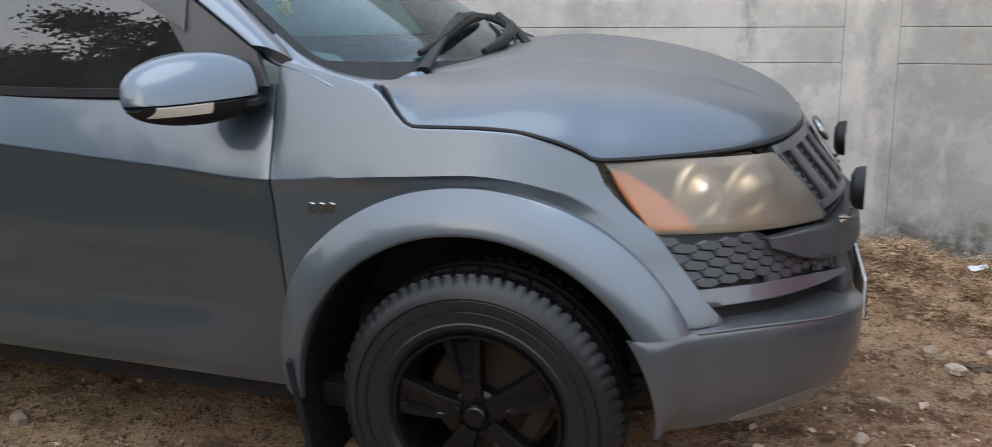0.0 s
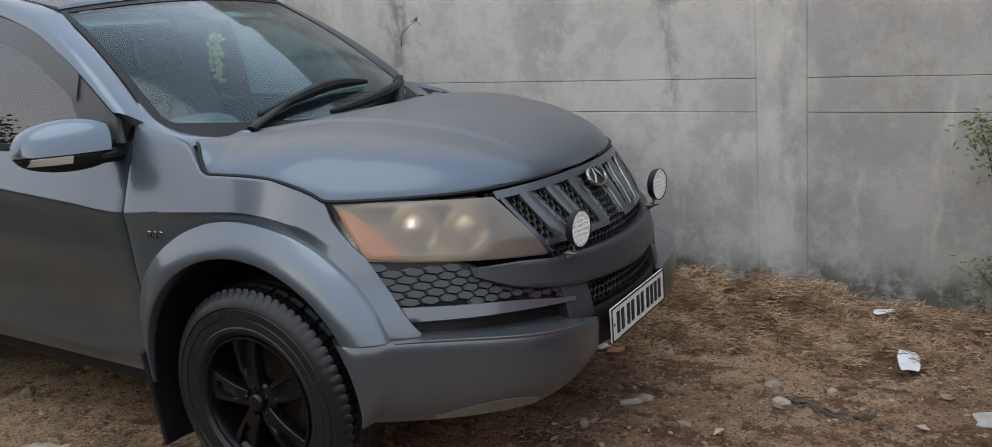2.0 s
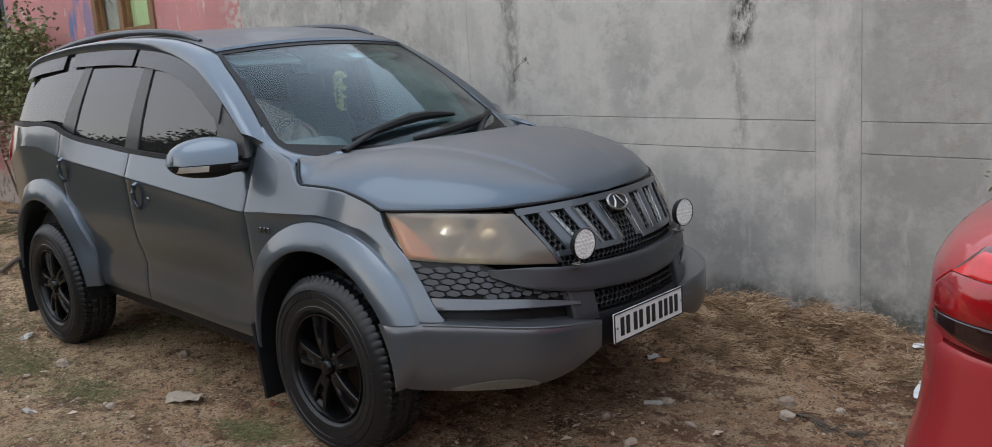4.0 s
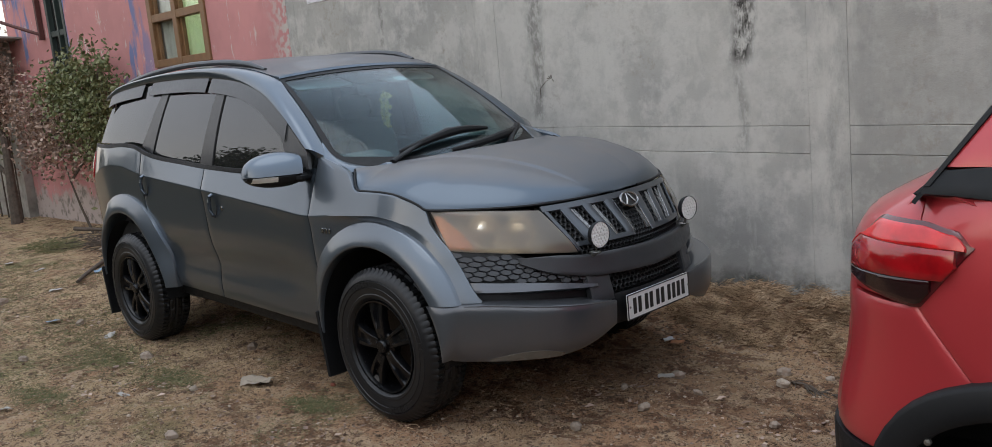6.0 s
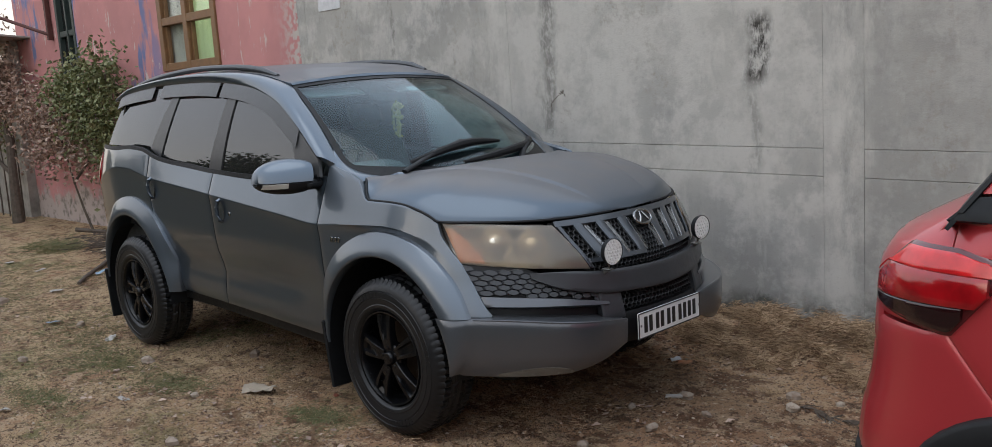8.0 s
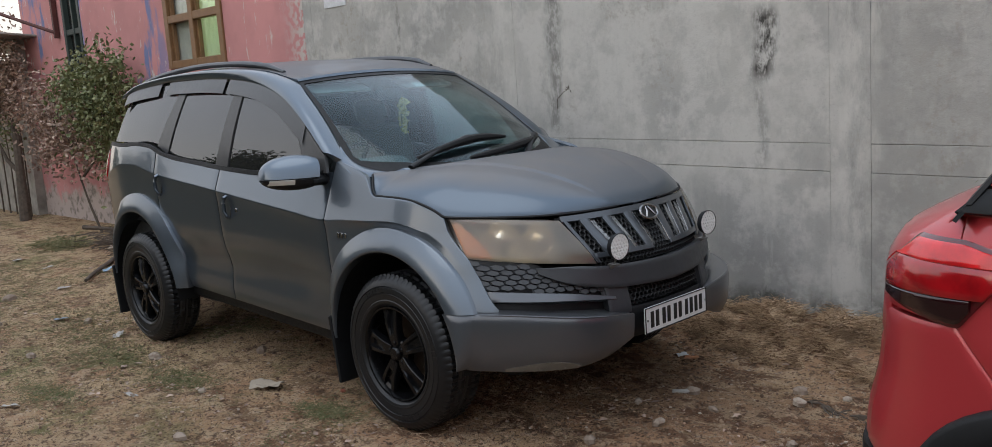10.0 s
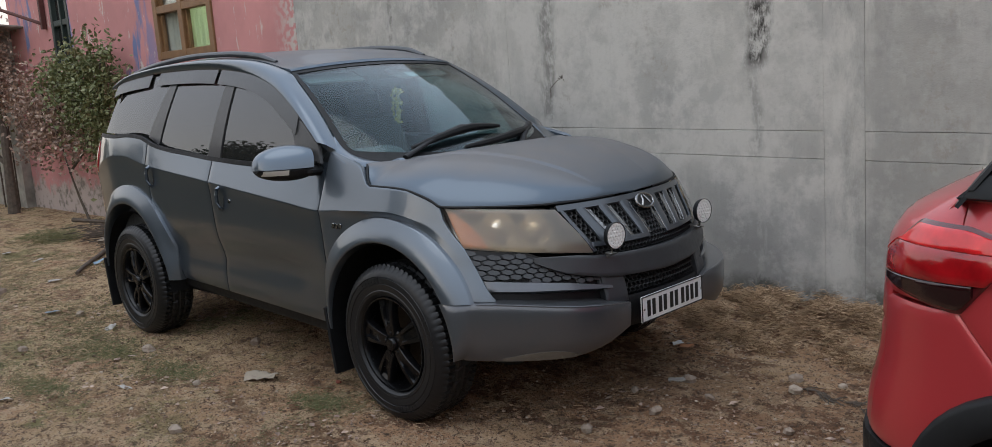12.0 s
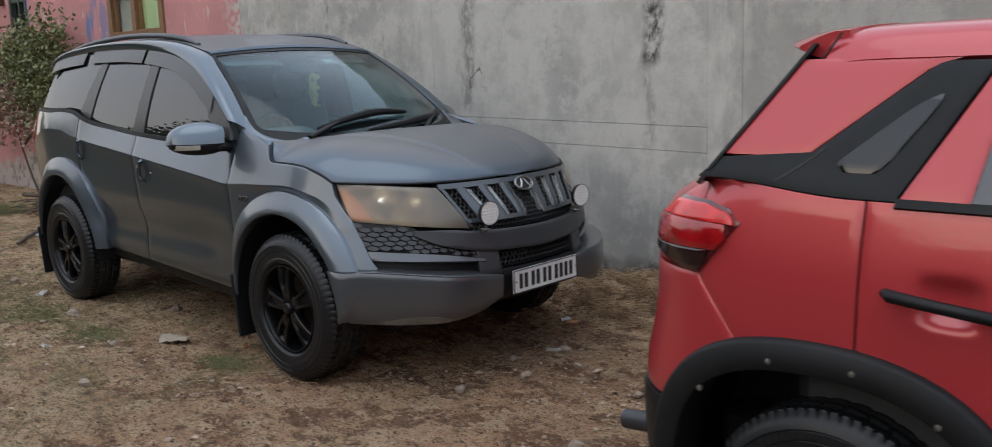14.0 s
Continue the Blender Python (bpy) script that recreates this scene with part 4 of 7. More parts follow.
    pair("hood_gap_shade", Geo().tube(gap_line, 0.006, 6), PLASTIC, car)
    part("hood", bonnet, PAINT_DUSTY, car, "dusty grey hood with two creases", smooth=30)

    # -- windscreen, pillars and roof --
    def screen(u, v, lift=0.0):
        a = abs(u)
        base = np.array((-0.125 - 0.36 * a**2.4, 0.740 * u, 1.190 + 0.065 * a**2))
        top = np.array((-1.08 - 0.03 * a**2, 0.605 * u, 1.738 - 0.035 * a**2))
        p = base + (top - base) * v
        bow = 0.035 * math.sin(math.pi * v) * (1 - 0.3 * a**2) + lift
        return tuple(p + np.array((0.45, 0, 0.89)) * bow)
    us, vs = W(-1, 1, 33), W(-0.07, 1, 16)
    p = np.array([[screen(u, v) for v in vs] for u in us])
    glass_ob = part("windscreen", Geo().slab(p, 0.006, MID, 0), WINDSCREEN, car, "dusty laminated windscreen")
    glass_ob.visible_shadow = False
    # black border of the windscreen
    for lo_v, hi_v, lo_u, hi_u in ((-0.07, 0.035, -1, 1), (0.955, 1.0, -1, 1), (0.035, 0.955, -1, -0.962), (0.035, 0.955, 0.962, 1)):
        p = np.array([[screen(u, v, 0.003) for v in W(lo_v, hi_v, 8)] for u in W(lo_u, hi_u, 24)])
        part("windscreen_border", Geo().slab(p, 0.002, MID, 0), PLASTIC, glass_ob)
    # broad foot of the pillar round the glass's rounded lower corner
    t7 = W(0, 1, 7)
    corner = [(-0.70, -0.066), (-0.82, -0.062), (-0.90, -0.043), (-0.95, -0.012), (-0.98, 0.035), (-0.995, 0.095), (-1.0, 0.17)]
    foot_lo = [(-0.262, -0.560, 1.196), (-0.292, -0.660, 1.197), (-0.312, -0.745, 1.196)]
    foot_lo += [(x, -side_w(x, z) - 0.002, z) for x, z in ((-0.38, 1.214), (-0.47, 1.248), (-0.56, 1.272), (-0.66, 1.315))]
    lo_c = [curve(*zip(t7, [p[k] for p in foot_lo])) for k in range(3)]
    uv_c = [curve(*zip(t7, [p[k] for p in corner])) for k in range(2)]
    rows, rim = [], []
    for t in W(0, 1, 28):
        u, v = (float(c(t)) for c in uv_c)
        lo, hi = np.array([float(c(t)) for c in lo_c]), np.array(screen(u, v, 0.006))
        rows.append([tuple(lo + (hi - lo) * k + np.array((0.1, -0.5, 0.75)) * 0.012 * math.sin(math.pi * k)) for k in np.r_[0, 0.05, W(0.15, 0.85, 7), 0.95, 1]])
        rim.append([screen(u + k * 0.045 * (1 - 0.5 * t), v + k * 0.05 * (1 - t), 0.0045) for k in W(0, 1, 4)])
    pair("pillar_foot", Geo().slab(np.array(rows), 0.02, MID, 0.002), PAINT_GREY, car)
    pair("windscreen_corner", Geo().slab(np.array(rim), 0.002, MID, 0), PLASTIC, glass_ob)
    # roof edge line: from the screen's foot along the screen, then back along the roof
    edge_pts = [screen(-1, v) for v in (0.0, 0.2, 0.4, 0.6, 0.8, 1.0)]
    ex = curve(*[(p[0], p[1]) for p in edge_pts], (-1.5, -0.625), (-2.0, -0.635), (-2.6, -0.635), (-3.1, -0.63), (-3.35, -0.615))
    ez = curve(*[(p[0], p[2]) for p in edge_pts], (-1.5, 1.796), (-1.8, 1.818), (-2.2, 1.826), (-2.6, 1.815), (-3.1, 1.776), (-3.35, 1.715))
    xs = np.r_[W(-0.490, -1.11, 16), W(-1.20, -3.35, 22)]
    rows = []
    for x in xs:
        hi = np.array((x, float(ex(x)), float(ez(x))))
        lx = x - 0.11 + 0.045 * float(smoothstep(-1.0, -1.6, x))
        lz = float(window_top(lx)) + 0.012
        lo = np.array((lx, -cabin_w(lx, lz) - 0.012, lz))
        row = []
        for t in np.r_[0, 0.04, W(0.12, 0.88, 8), 0.96, 1]:
            p = lo + (hi - lo) * t
            b = 0.028 * math.sin(math.pi * t)
            row.append(tuple(p + np.array((0.02, -0.7, 0.7)) * b))
        rows.append(row)
    pair("roof_side_and_pillar", Geo().slab(np.array(rows), 0.03, MID, 0.003), PAINT_GREY, car)
    rows = [[screen(v, 0.99, 0.010) for v in W(-1, 1, 31)], [screen(v, 1.01, 0.014) for v in W(-1, 1, 31)]]
    for x in W(-1.22, -3.36, 23):
        y, z = float(ex(min(x, -1.17))) + 0.004, float(ez(min(x, -1.17))) + 0.002
        rows.append([(x - 0.03 * (v * v) * (x > -1.2) + 0.01, y * -v, z + 0.028 * (1 - abs(v) ** 2.2) * smoothstep(-1.05, -1.4, x) + 0.006 * (abs(v) < 0.86)) for v in W(-1, 1, 31)])
    part("roof", Geo().slab(np.array(rows), 0.03, MID, 0.003), PAINT_DUSTY, car)
    # roof rails
    rail = [(x, float(ex(x)) + 0.045, float(ez(x)) + 0.010 + 0.022 * math.sin(math.pi * k / 14) ** 0.5) for k, x in enumerate(W(-1.30, -3.28, 15))]
    g = Geo().tube(rail, [0.012] + [0.023] * 13 + [0.012], 10, 0.8)
    pair("roof_rail", g, RAIL, car, "dark grey roof rail")

    # -- side windows --
    def pane(a, b, lean_a, lean_b, out, mat, name, parent, lo_off=0.0, hi_off=0.0, thick=0.006):
        """A pane between two leaning uprights at belt places a and b."""
        rows = []
        for u in W(0, 1, 18):
            x0 = a + (b - a) * u
            lean = lean_a + (lean_b - lean_a) * u
            row = []
            z0 = float(belt(x0)) + lo_off
            z1 = float(window_top(x0 + lean)) + hi_off
            for v in W(0, 1, 10):
                row.append(cabin(x0 + lean * v, max(z0, z0 + (z1 - z0) * v), out))
            rows.append(row)
        return part(name, Geo().slab(np.array(rows), thick, MID, 0), mat, parent), part(name, Geo().slab(np.array(rows), thick, MID, 0).flipped(), mat, parent)
    glass_parts = []
    glass_parts += pane(-1.60, -0.72, 0.05, -0.30, -0.004, TINTED, "front_door_window", car, 0.012, -0.005)
    glass_parts += pane(-2.42, -1.75, 0.12, 0.10, -0.004, TINTED, "rear_door_window", car, 0.012, -0.005)
    glass_parts += pane(-3.38, -2.59, 0.17, 0.21, -0.004, TINTED, "quarter_window", car, 0.012, -0.005)
    glass_parts[1].data.materials[0] = WINDSCREEN
    for o in glass_parts:
        o.visible_shadow = False
    pane(-1.75, -1.60, 0.10, 0.05, 0.004, PILLAR, "centre_pillar", car, 0.0, 0.01, 0.03)
    pane(-2.59, -2.42, 0.21, 0.12, 0.003, PILLAR, "rear_pillar", car, 0.0, 0.01, 0.03)
    pane(-0.74, -0.56, -0.22, -0.03, 0.003, SAIL, "mirror_corner", car, 0.0, 0.0, 0.02)
    # weather strip along the belt
    g = panel(lambda x, z: (x, -max(side_w(x, z), cabin_w(x, z)) - 0.004, z), spread(-3.4, -0.58, 40), lambda x: belt(x) - 0.012, lambda x: belt(x) + 0.014, 0.02, 3)
    pair("belt_weatherstrip", g, PLASTIC, car)
    # smoked rain visors above the windows
    for a, b in ((-3.30, -2.72), (-2.60, -1.80), (-1.76, -0.80)):
        rows = []
        for x in W(a, b, 22):
            lift = 0.005 + 0.006 * math.sin(math.pi * min(1, (x - a) / (b - a)))
            top, low = float(window_top(x)) + 0.014, float(window_top(x)) - 0.070
            if b > -1:
                low -= 0.015 * smoothstep(-1.3, -0.85, x)
            rows.append([cabin(x, top + (low - top) * v, 0.010 + lift * v) for v in W(0, 1, 6)])
        pair("rain_visor", Geo().slab(np.array(rows), 0.004, MID, 0.001), VISOR, car, "smoked plastic rain visor")

    # -- tail --
    def tail(u, z):
        w = 0.80 - 0.10 * max(0, z - 1.2)
        x = -3.76 + 0.42 * abs(u) ** 4 + 0.55 * max(0.0, z - 1.05) ** 1.3
        return (x, w * u, z)
    p = np.array([[tail(u, z) for z in W(0.72, 1.30, 10)] for u in W(-1, 1, 25)])
    part("tailgate", Geo().slab(p, 0.04, MID), PAINT_GREY, car)
    p = np.array([[tail(u, z) for z in W(1.31, 1.66, 8)] for u in W(-0.93, 0.93, 25)])
    part("rear_window", Geo().slab(p, 0.008, MID, 0), TINTED, car)
    p = np.array([[(x - 0.05, y * 1.06, z) for x, y, z in (tail(u, z) for z in W(0.40, 0.72, 8))] for u in W(-1, 1, 25)])
    part("rear_bumper", Geo().slab(p, 0.05, MID), PAINT_GREY, car)
    p = np.array([[(x + 0.0, -side_w(x, z) - 0.006 - 0.01 * math.sin(math.pi * (z - 1.10) / 0.24), z) for z in W(1.10, 1.33, 6)] for x in W(-3.62, -3.42, 8)])
    pair("tail_lamp", Geo().slab(p, 0.03, MID, 0.003), RED_LENS, car, "red tail lamp")

    # -- underbody and cabin floor --
    g = Geo()
    g.box((3.9, 1.10, 0.32), Matrix.Translation((-1.5, 0, 0.38)), 0.03)
    g.box((1.55, 1.50, 0.22), Matrix.Translation((-1.42, 0, 0.46)), 0.02)
    # unseen front plate, added to block light from the ground under the bumper
    g.box((0.95, 1.12, 0.06), pose(0.27, 0, 0.31, 0, -8, 0), 0.01)
    part("underbody", g, BLACK_INK, car)
    for x in (-0.01, REAR_AXLE):
        part("axle", Geo().tube([(x, -0.70, 0.33), (x, 0.70, 0.33)], 0.05, 10).box((0.30, 0.36, 0.16), pose(x, 0.1, 0.30), 0.04), BLACK_INK, car)
    g = Geo().box((0.60, 1.12, 0.30), Matrix.Translation((0.36, 0, 0.66)), 0.02).box((0.5, 1.2, 0.15), Matrix.Translation((0.10, 0, 0.92)), 0.02)
    part("engine_block", g, PLASTIC, car)
    g = Geo().box((0.05, 1.10, 0.60), Matrix.Translation((-0.50, 0, 0.80)), 0.01)
    part("bulkhead", g, CABIN, car)
    g = Geo().box((2.9, 1.58, 0.06), Matrix.Translation((-2.0, 0, 0.60)), 0.01)
    g.box((3.0, 0.02, 0.62), Matrix.Translation((-2.0, -0.79, 0.90))).box((3.0, 0.02, 0.62), Matrix.Translation((-2.0, 0.79, 0.90)))
    part("cabin_floor", g, CABIN, car)
    rows = [[(x, y * 0.9 * v, float(ez(min(x, -1.17))) - 0.035 + 0.02 * (1 - v * v)) for v in W(-1, 1, 9)] for x in W(-1.2, -3.2, 8) for y in [abs(float(ex(x)))]]
    part("roof_lining", Geo().slab(np.array(rows), 0.01, (-2, 0, 3)), LINING, car)
    # dashboard
    rows = [[(-0.30 - 0.52 * v + 0.10 * (1 - u * u) * (1 - v), 0.70 * u, 1.13 + 0.05 * v - 0.10 * smoothstep(0.8, 1.0, v) - 0.02 * u * u) for v in W(0, 1, 10)] for u in W(-1, 1, 21)]
    part("dashboard", Geo().slab(np.array(rows), 0.2, (-0.5, 0, 0.3)), CABIN, car)
    # steering wheel on the near side
    m = pose(-0.93, -0.38, 1.17, 0, -62, 0)
    ring = [tuple(m @ Vector((0.185 * math.cos(a), 0.185 * math.sin(a), 0))) for a in W(0, 2 * math.pi, 33)]
    g = Geo().tube(ring, 0.016, 8)
    g.box((0.12, 0.09, 0.05), m @ Matrix.Translation((0, 0, -0.02)), 0.015)
    for a in (0.2, math.pi - 0.2, -math.pi / 2):
        g.box((0.14, 0.03, 0.015), m @ Matrix.Rotation(a, 4, "Z") @ Matrix.Translation((0.11, 0, -0.01)), 0.005)
    g.tube([tuple(m @ Vector((0, 0, -0.02))), tuple(m @ Vector((0, 0, -0.30)))], 0.03, 8)
    part("steering_wheel", g, CABIN, car)
    # instrument hood
    g = Geo().box((0.24, 0.44, 0.12), pose(-0.70, -0.40, 1.185, 0, 8, 0), 0.05)
    part("instrument_hood", g, CLOTH, car, "pale grey instrument hood")

    def seat(x, y, w):
        g = Geo()
        g.box((0.50, w, 0.16), pose(x, y, 0.80, 0, 4, 0), 0.05)
        g.box((0.14, w, 0.62), pose(x - 0.33, y, 1.10, 0, -18, 0), 0.05)
        s = part("seat", g, CLOTH, car, "grey cloth seat")
        for k in ([0.0] if w < 0.7 else [-0.4, 0.4]):
            part("headrest", Geo().box((0.10, 0.26, 0.17), pose(x - 0.46, y + k, 1.48, 0, -12, 0), 0.04), CLOTH, s)
    seat(-1.30, -0.38, 0.50)
    seat(-1.30, 0.38, 0.50)
    seat(-2.15, 0.0, 1.30)
    seat(-2.95, 0.0, 1.20)
    # inside mirror, sun visors, ornament and sticker
    g = Geo().box((0.03, 0.24, 0.07), pose(-1.03, 0.0, 1.60, 0, -10, 0), 0.012)
    part("inside_mirror", g, CABIN, car)
    for y in (-0.33, 0.33):
        g = Geo().box((0.15, 0.40, 0.02), pose(-1.12, y, 1.655, 0, 18, 0), 0.008)
        part("sun_visor", g, LINING, car)
    g = Geo()
    rng = random.Random(4)
    for k in range(120):
        z = 1.57 - 0.21 * rng.random()
        s = 0.010 + 0.010 * rng.random()
        g.box((s, s, 0.003), pose(-0.965 + rng.gauss(0, 0.012), 0.03 + rng.gauss(0, 0.014), z, rng.uniform(0, 180), rng.uniform(0, 180), 0))
    part("hanging_ornament", g, GOLD, car, "gold tinsel charm hanging from the mirror")
    p = np.array([[screen(u, v, -0.012) for v in W(0.80, 0.85, 3)] for u in W(0.13, 0.25, 4)])
    part("windscreen_sticker", Geo().slab(p, 0.002, MID, 0), PALE_GREEN, car, "pale green windscreen sticker")

    # -- cowl and wipers --
    rows = [[(-0.24 - 0.30 * abs(u) ** 2.4 + 0.14 * v + 0.06 * abs(u) ** 3 * v, 0.74 * u, 1.185 + 0.02 * abs(u) ** 2 - 0.012 * v) for v in W(0, 1, 5)] for u in W(-1, 1, 25)]
    part("cowl_panel", Geo().slab(np.array(rows), 0.02, MID, 0.002), PLASTIC, car, "black plastic cowl panel")

    def wiper(u0, v0, uj, vj, ua, va, ub, vb, bow):
        """An arm from its pivot to the joint, and a blade from (ua, va) to (ub, vb)."""
        a, b = Vector(screen(u0, v0, 0.03)), Vector(screen(uj, vj, 0.040))
        up = Vector((0, 0, 0.014))
        g = Geo().tube([a, a + (b - a) * 0.45 + up, b + up * 0.6, b - Vector((0, 0, 0.014))], [0.021, 0.018, 0.015, 0.010], 10, 0.6)
        w = part("wiper_arm", g, PLASTIC, car, "black windscreen wiper")
        pts = [Vector(screen(ua + (ub - ua) * k / 8, va + (vb - va) * k / 8 + bow * math.sin(math.pi * k / 8), 0.016 + 0.022 * math.sin(math.pi * k / 8))) for k in range(9)]
        part("wiper_blade", Geo().tube(pts, [0.009, 0.015, 0.018, 0.020, 0.023, 0.020, 0.018, 0.014, 0.008], 8, 1.1), PLASTIC, w)
    wiper(-0.72, -0.05, -0.14, 0.175, -0.62, 0.055, 0.30, 0.170, 0.045)
    wiper(0.22, -0.04, 0.66, 0.085, -0.24, 0.045, 0.90, 0.085, 0.0)

    # -- mirrors --
    def mirror_row(u, n=28):
        """One ring of the mirror housing, u from the door to its tip."""
        r = math.sin(math.pi * min(0.985, 0.18 + 0.81 * u)) ** 0.32
        row = []
        for t in W(0, 2 * math.pi, n, endpoint=False):
            cx, cz = math.cos(t), math.sin(t)
            sx, sz = 1.03 * math.copysign(abs(cx) ** 0.8, cx), 1.03 * math.copysign(abs(cz) ** 0.8, cz)
            z = 1.222 + (0.098 if cz > 0 else 0.078) * r * sz
            lean = max(0.0, z - 1.206)
            row.append((-0.635 - 0.15 * u + 0.082 * r * sx - 0.20 * lean, -0.875 - 0.215 * u + 0.26 * lean, z))
        return row
    p = np.array([mirror_row(u) for u in np.r_[W(0, 0.9, 14), 0.95, 0.985, 1.0]])
    split = 1.206
    cap, base = p.copy(), p.copy()
    cap[..., 2] = np.maximum(cap[..., 2], split)
    base[..., 2] = np.minimum(base[..., 2], split - 0.004)
    mid = np.array((-0.71, -0.98, split))
    base[..., :2] = mid[:2] + (base[..., :2] - mid[:2]) * 0.985

    def closed(q):
        n = q.shape[1]
        g = Geo().grid(q, close_v=True)
        g.f += [tuple(range(n)), tuple(len(g.v) - n + k for k in range(n))]
        return g
    mirrors = pair("wing_mirror", closed(cap), PAINT_GREY, car, "grey wing mirror with a clear side indicator")
    rows = []
    for u in W(0.50, 0.93, 10):
        r = math.sin(math.pi * min(0.985, 0.18 + 0.81 * u)) ** 0.32
        row = []
        for z in (split - 0.006, split - 0.018, split - 0.031):
            cz = min(0.97, ((1.222 - z) / (0.078 * 1.03 * r)) ** 1.25)
            row.append((-0.635 - 0.15 * u + 0.082 * 1.03 * r * (1 - cz * cz) ** 0.4 + 0.003, -0.878 - 0.215 * u, z))
        rows.append(row)
    shells = (("lower_shell", closed(base), PLASTIC, "black lower mirror shell"), ("side_indicator", Geo().slab(np.array(rows), 0.01, (-0.72, -0.95, 1.25), 0), CLEAR_LENS, "clear side indicator lens"),
              ("mirror_foot", Geo().box((0.10, 0.12, 0.05), pose(-0.62, -0.85, 1.185, 0, 0, 8), 0.018), PLASTIC, ""))
    for name, g, mat, lab in shells:
        part(name, g, mat, mirrors[0], lab)
        part(name, g.flipped(), mat, mirrors[1], lab)

    # -- handles --
    for x, z, ds in ((-1.575, 1.000, doors), (-2.46, 1.105, rear_doors)):
        w = side_w(x, z) - 0.002
        cup = Geo().lathe([(0.0005, 0.010), (0.030, 0.009), (0.040, 0.004), (0.046, -0.003), (0.050, -0.004), (0.053, 0.003)], 28, pose(x, -w, z) @ Matrix.Diagonal((0.80, 1, 1.30, 1)))
        bar = Geo().tube([(x + 0.012, -w - 0.002, z + 0.068), (x + 0.010, -w - 0.022, z + 0.056), (x + 0.004, -w - 0.029, z + 0.02), (x + 0.004, -w - 0.029, z - 0.02), (x + 0.010, -w - 0.022, z - 0.056), (x + 0.012, -w - 0.002, z - 0.068)], [0.010, 0.013, 0.012, 0.012, 0.013, 0.010], 10)
        for k, d in enumerate(ds):
            part("handle_cup", cup if k == 0 else cup.flipped(), TRIM_GREY, d)
            part("door_handle", bar if k == 0 else bar.flipped(), PAINT_GREY, d, "upright grey pull handle")
    w = side_w(-1.47, 0.985)
    part("door_lock", Geo().lathe([(0.013, 0.004), (0.013, -0.004), (0.01, -0.006), (0.0005, -0.005)], 14, pose(-1.47, -w, 0.985)), CHROME, doors[0], "chrome key lock")
    # trim badge on the fender: plain bright bars
    for k in range(3):
        x = -0.44 + 0.028 * k
        part("fender_badge", Geo().box((0.018, 0.005, 0.028), pose(x, -side_w(x, 0.905) - 0.004, 0.91, 0, 14, 0), 0.002), CHROME, car, "small bright trim badge")

    # -- nose: bumper --
    def nose_part(name, mat, y0, y1, lo, hi, n=20, m=6, out=0.0, thick=0.03, label="", both=True, edge=0.004, parent=None):
        g = Geo().slab(strip(lambda y, z: nose(y, z, out), spread(y0, y1, n, 0.006), lo, hi, m), thick, (0.2, 0, 0.6), edge)
        if both:
            return pair(name, g, mat, parent or car, label)
        return part(name, g, mat, parent or car, label)

    # lower bumper: from the wheel opening round to the plate, body colour, with a shelf on top
    low_bot = curve((-0.955, 0.365), (-0.85, 0.355), (-0.6, 0.36), (-0.45, 0.385), (-0.29, 0.44))
    low_top = curve((-0.955, 0.622), (-0.83, 0.622), (-0.6, 0.600), (-0.4, 0.575), (-0.29, 0.555))
    rows = []
    for t in W(0, 1, 8)[:-1]:
        row = []
        for z in np.r_[0, W(0.05, 0.95, 9), 1] * (0.622 - 0.366) + 0.366:
            xa = -0.02 + 0.489 * math.cos(math.asin(min(1, (z - HUB_Z) / 0.489)))
            yb = -0.88
            xb = nose(yb, z, 0.028)[0]
            row.append((xa + (xb - xa) * t, -0.945 + (yb + 0.945) * t**1.6, z))
        rows.append(row)
    for y in np.r_[W(-0.88, -0.70, 9), W(-0.68, -0.292, 14), -0.29]:
        lo, hi = float(low_bot(y)), float(low_top(y))
        bulge = 0.028 + 0.075 * max(0.0, math.sin(math.pi * (-0.29 - y) / 0.59)) ** 1.2
        rows.append([nose(y, lo + (hi - lo) * v, bulge) for v in np.r_[0, W(0.05, 0.95, 9), 1]])
    pair("lower_bumper", Geo().slab(np.array(rows), 0.018, (0.2, 0, 0.5), 0.004), PAINT_BUMPER, car)
    # shelf that closes the bumper's top towards the recess
    rows = []
    for y in W(-0.86, -0.30, 24):
        hi = float(low_top(y))
        bulge = 0.028 + 0.075 * max(0.0, math.sin(math.pi * (-0.29 - y) / 0.59)) ** 1.2 if y < -0.29 else 0.028
        rows.append([nose(y, hi - 0.003 + 0.012 * v, bulge * (1 - v) - 0.05 * v) for v in (0.0, 0.3, 1.0)])
    pair("bumper_shelf", Geo().slab(np.array(rows), 0.015, (0.4, 0, 0.3), 0), PAINT_BUMPER, car)
    # dark recess and the floating slat above it
    nose_part("bumper_recess", PLASTIC, -0.84, -0.25, lambda y: low_top(y) - 0.01, lambda y: low_top(y) + 0.09, 20, 4, -0.045, 0.02)
    slat_lo = curve((-0.82, 0.668), (-0.6, 0.655), (-0.36, 0.632))
    slat_hi = curve((-0.82, 0.716), (-0.6, 0.692), (-0.36, 0.645))
    g = Geo().slab(strip(lambda y, z: nose(y, z, 0.022 * float(smoothstep(-0.81, -0.66, y)) - 0.004 + 0.12 * float(slat_hi(y) - z)), spread(-0.806, -0.36, 20, 0.006), slat_lo, slat_hi, 4), 0.05, (0.2, 0, 0.6), 0.004)
    pair("bumper_slat", g, PAINT_BUMPER, car)
    # honeycomb side panel
    comb_lo, comb_hi = (lambda y: slat_hi(y) + 0.004), curve((-0.82, 0.845), (-0.64, 0.806), (-0.55, 0.74), (-0.36, 0.675))
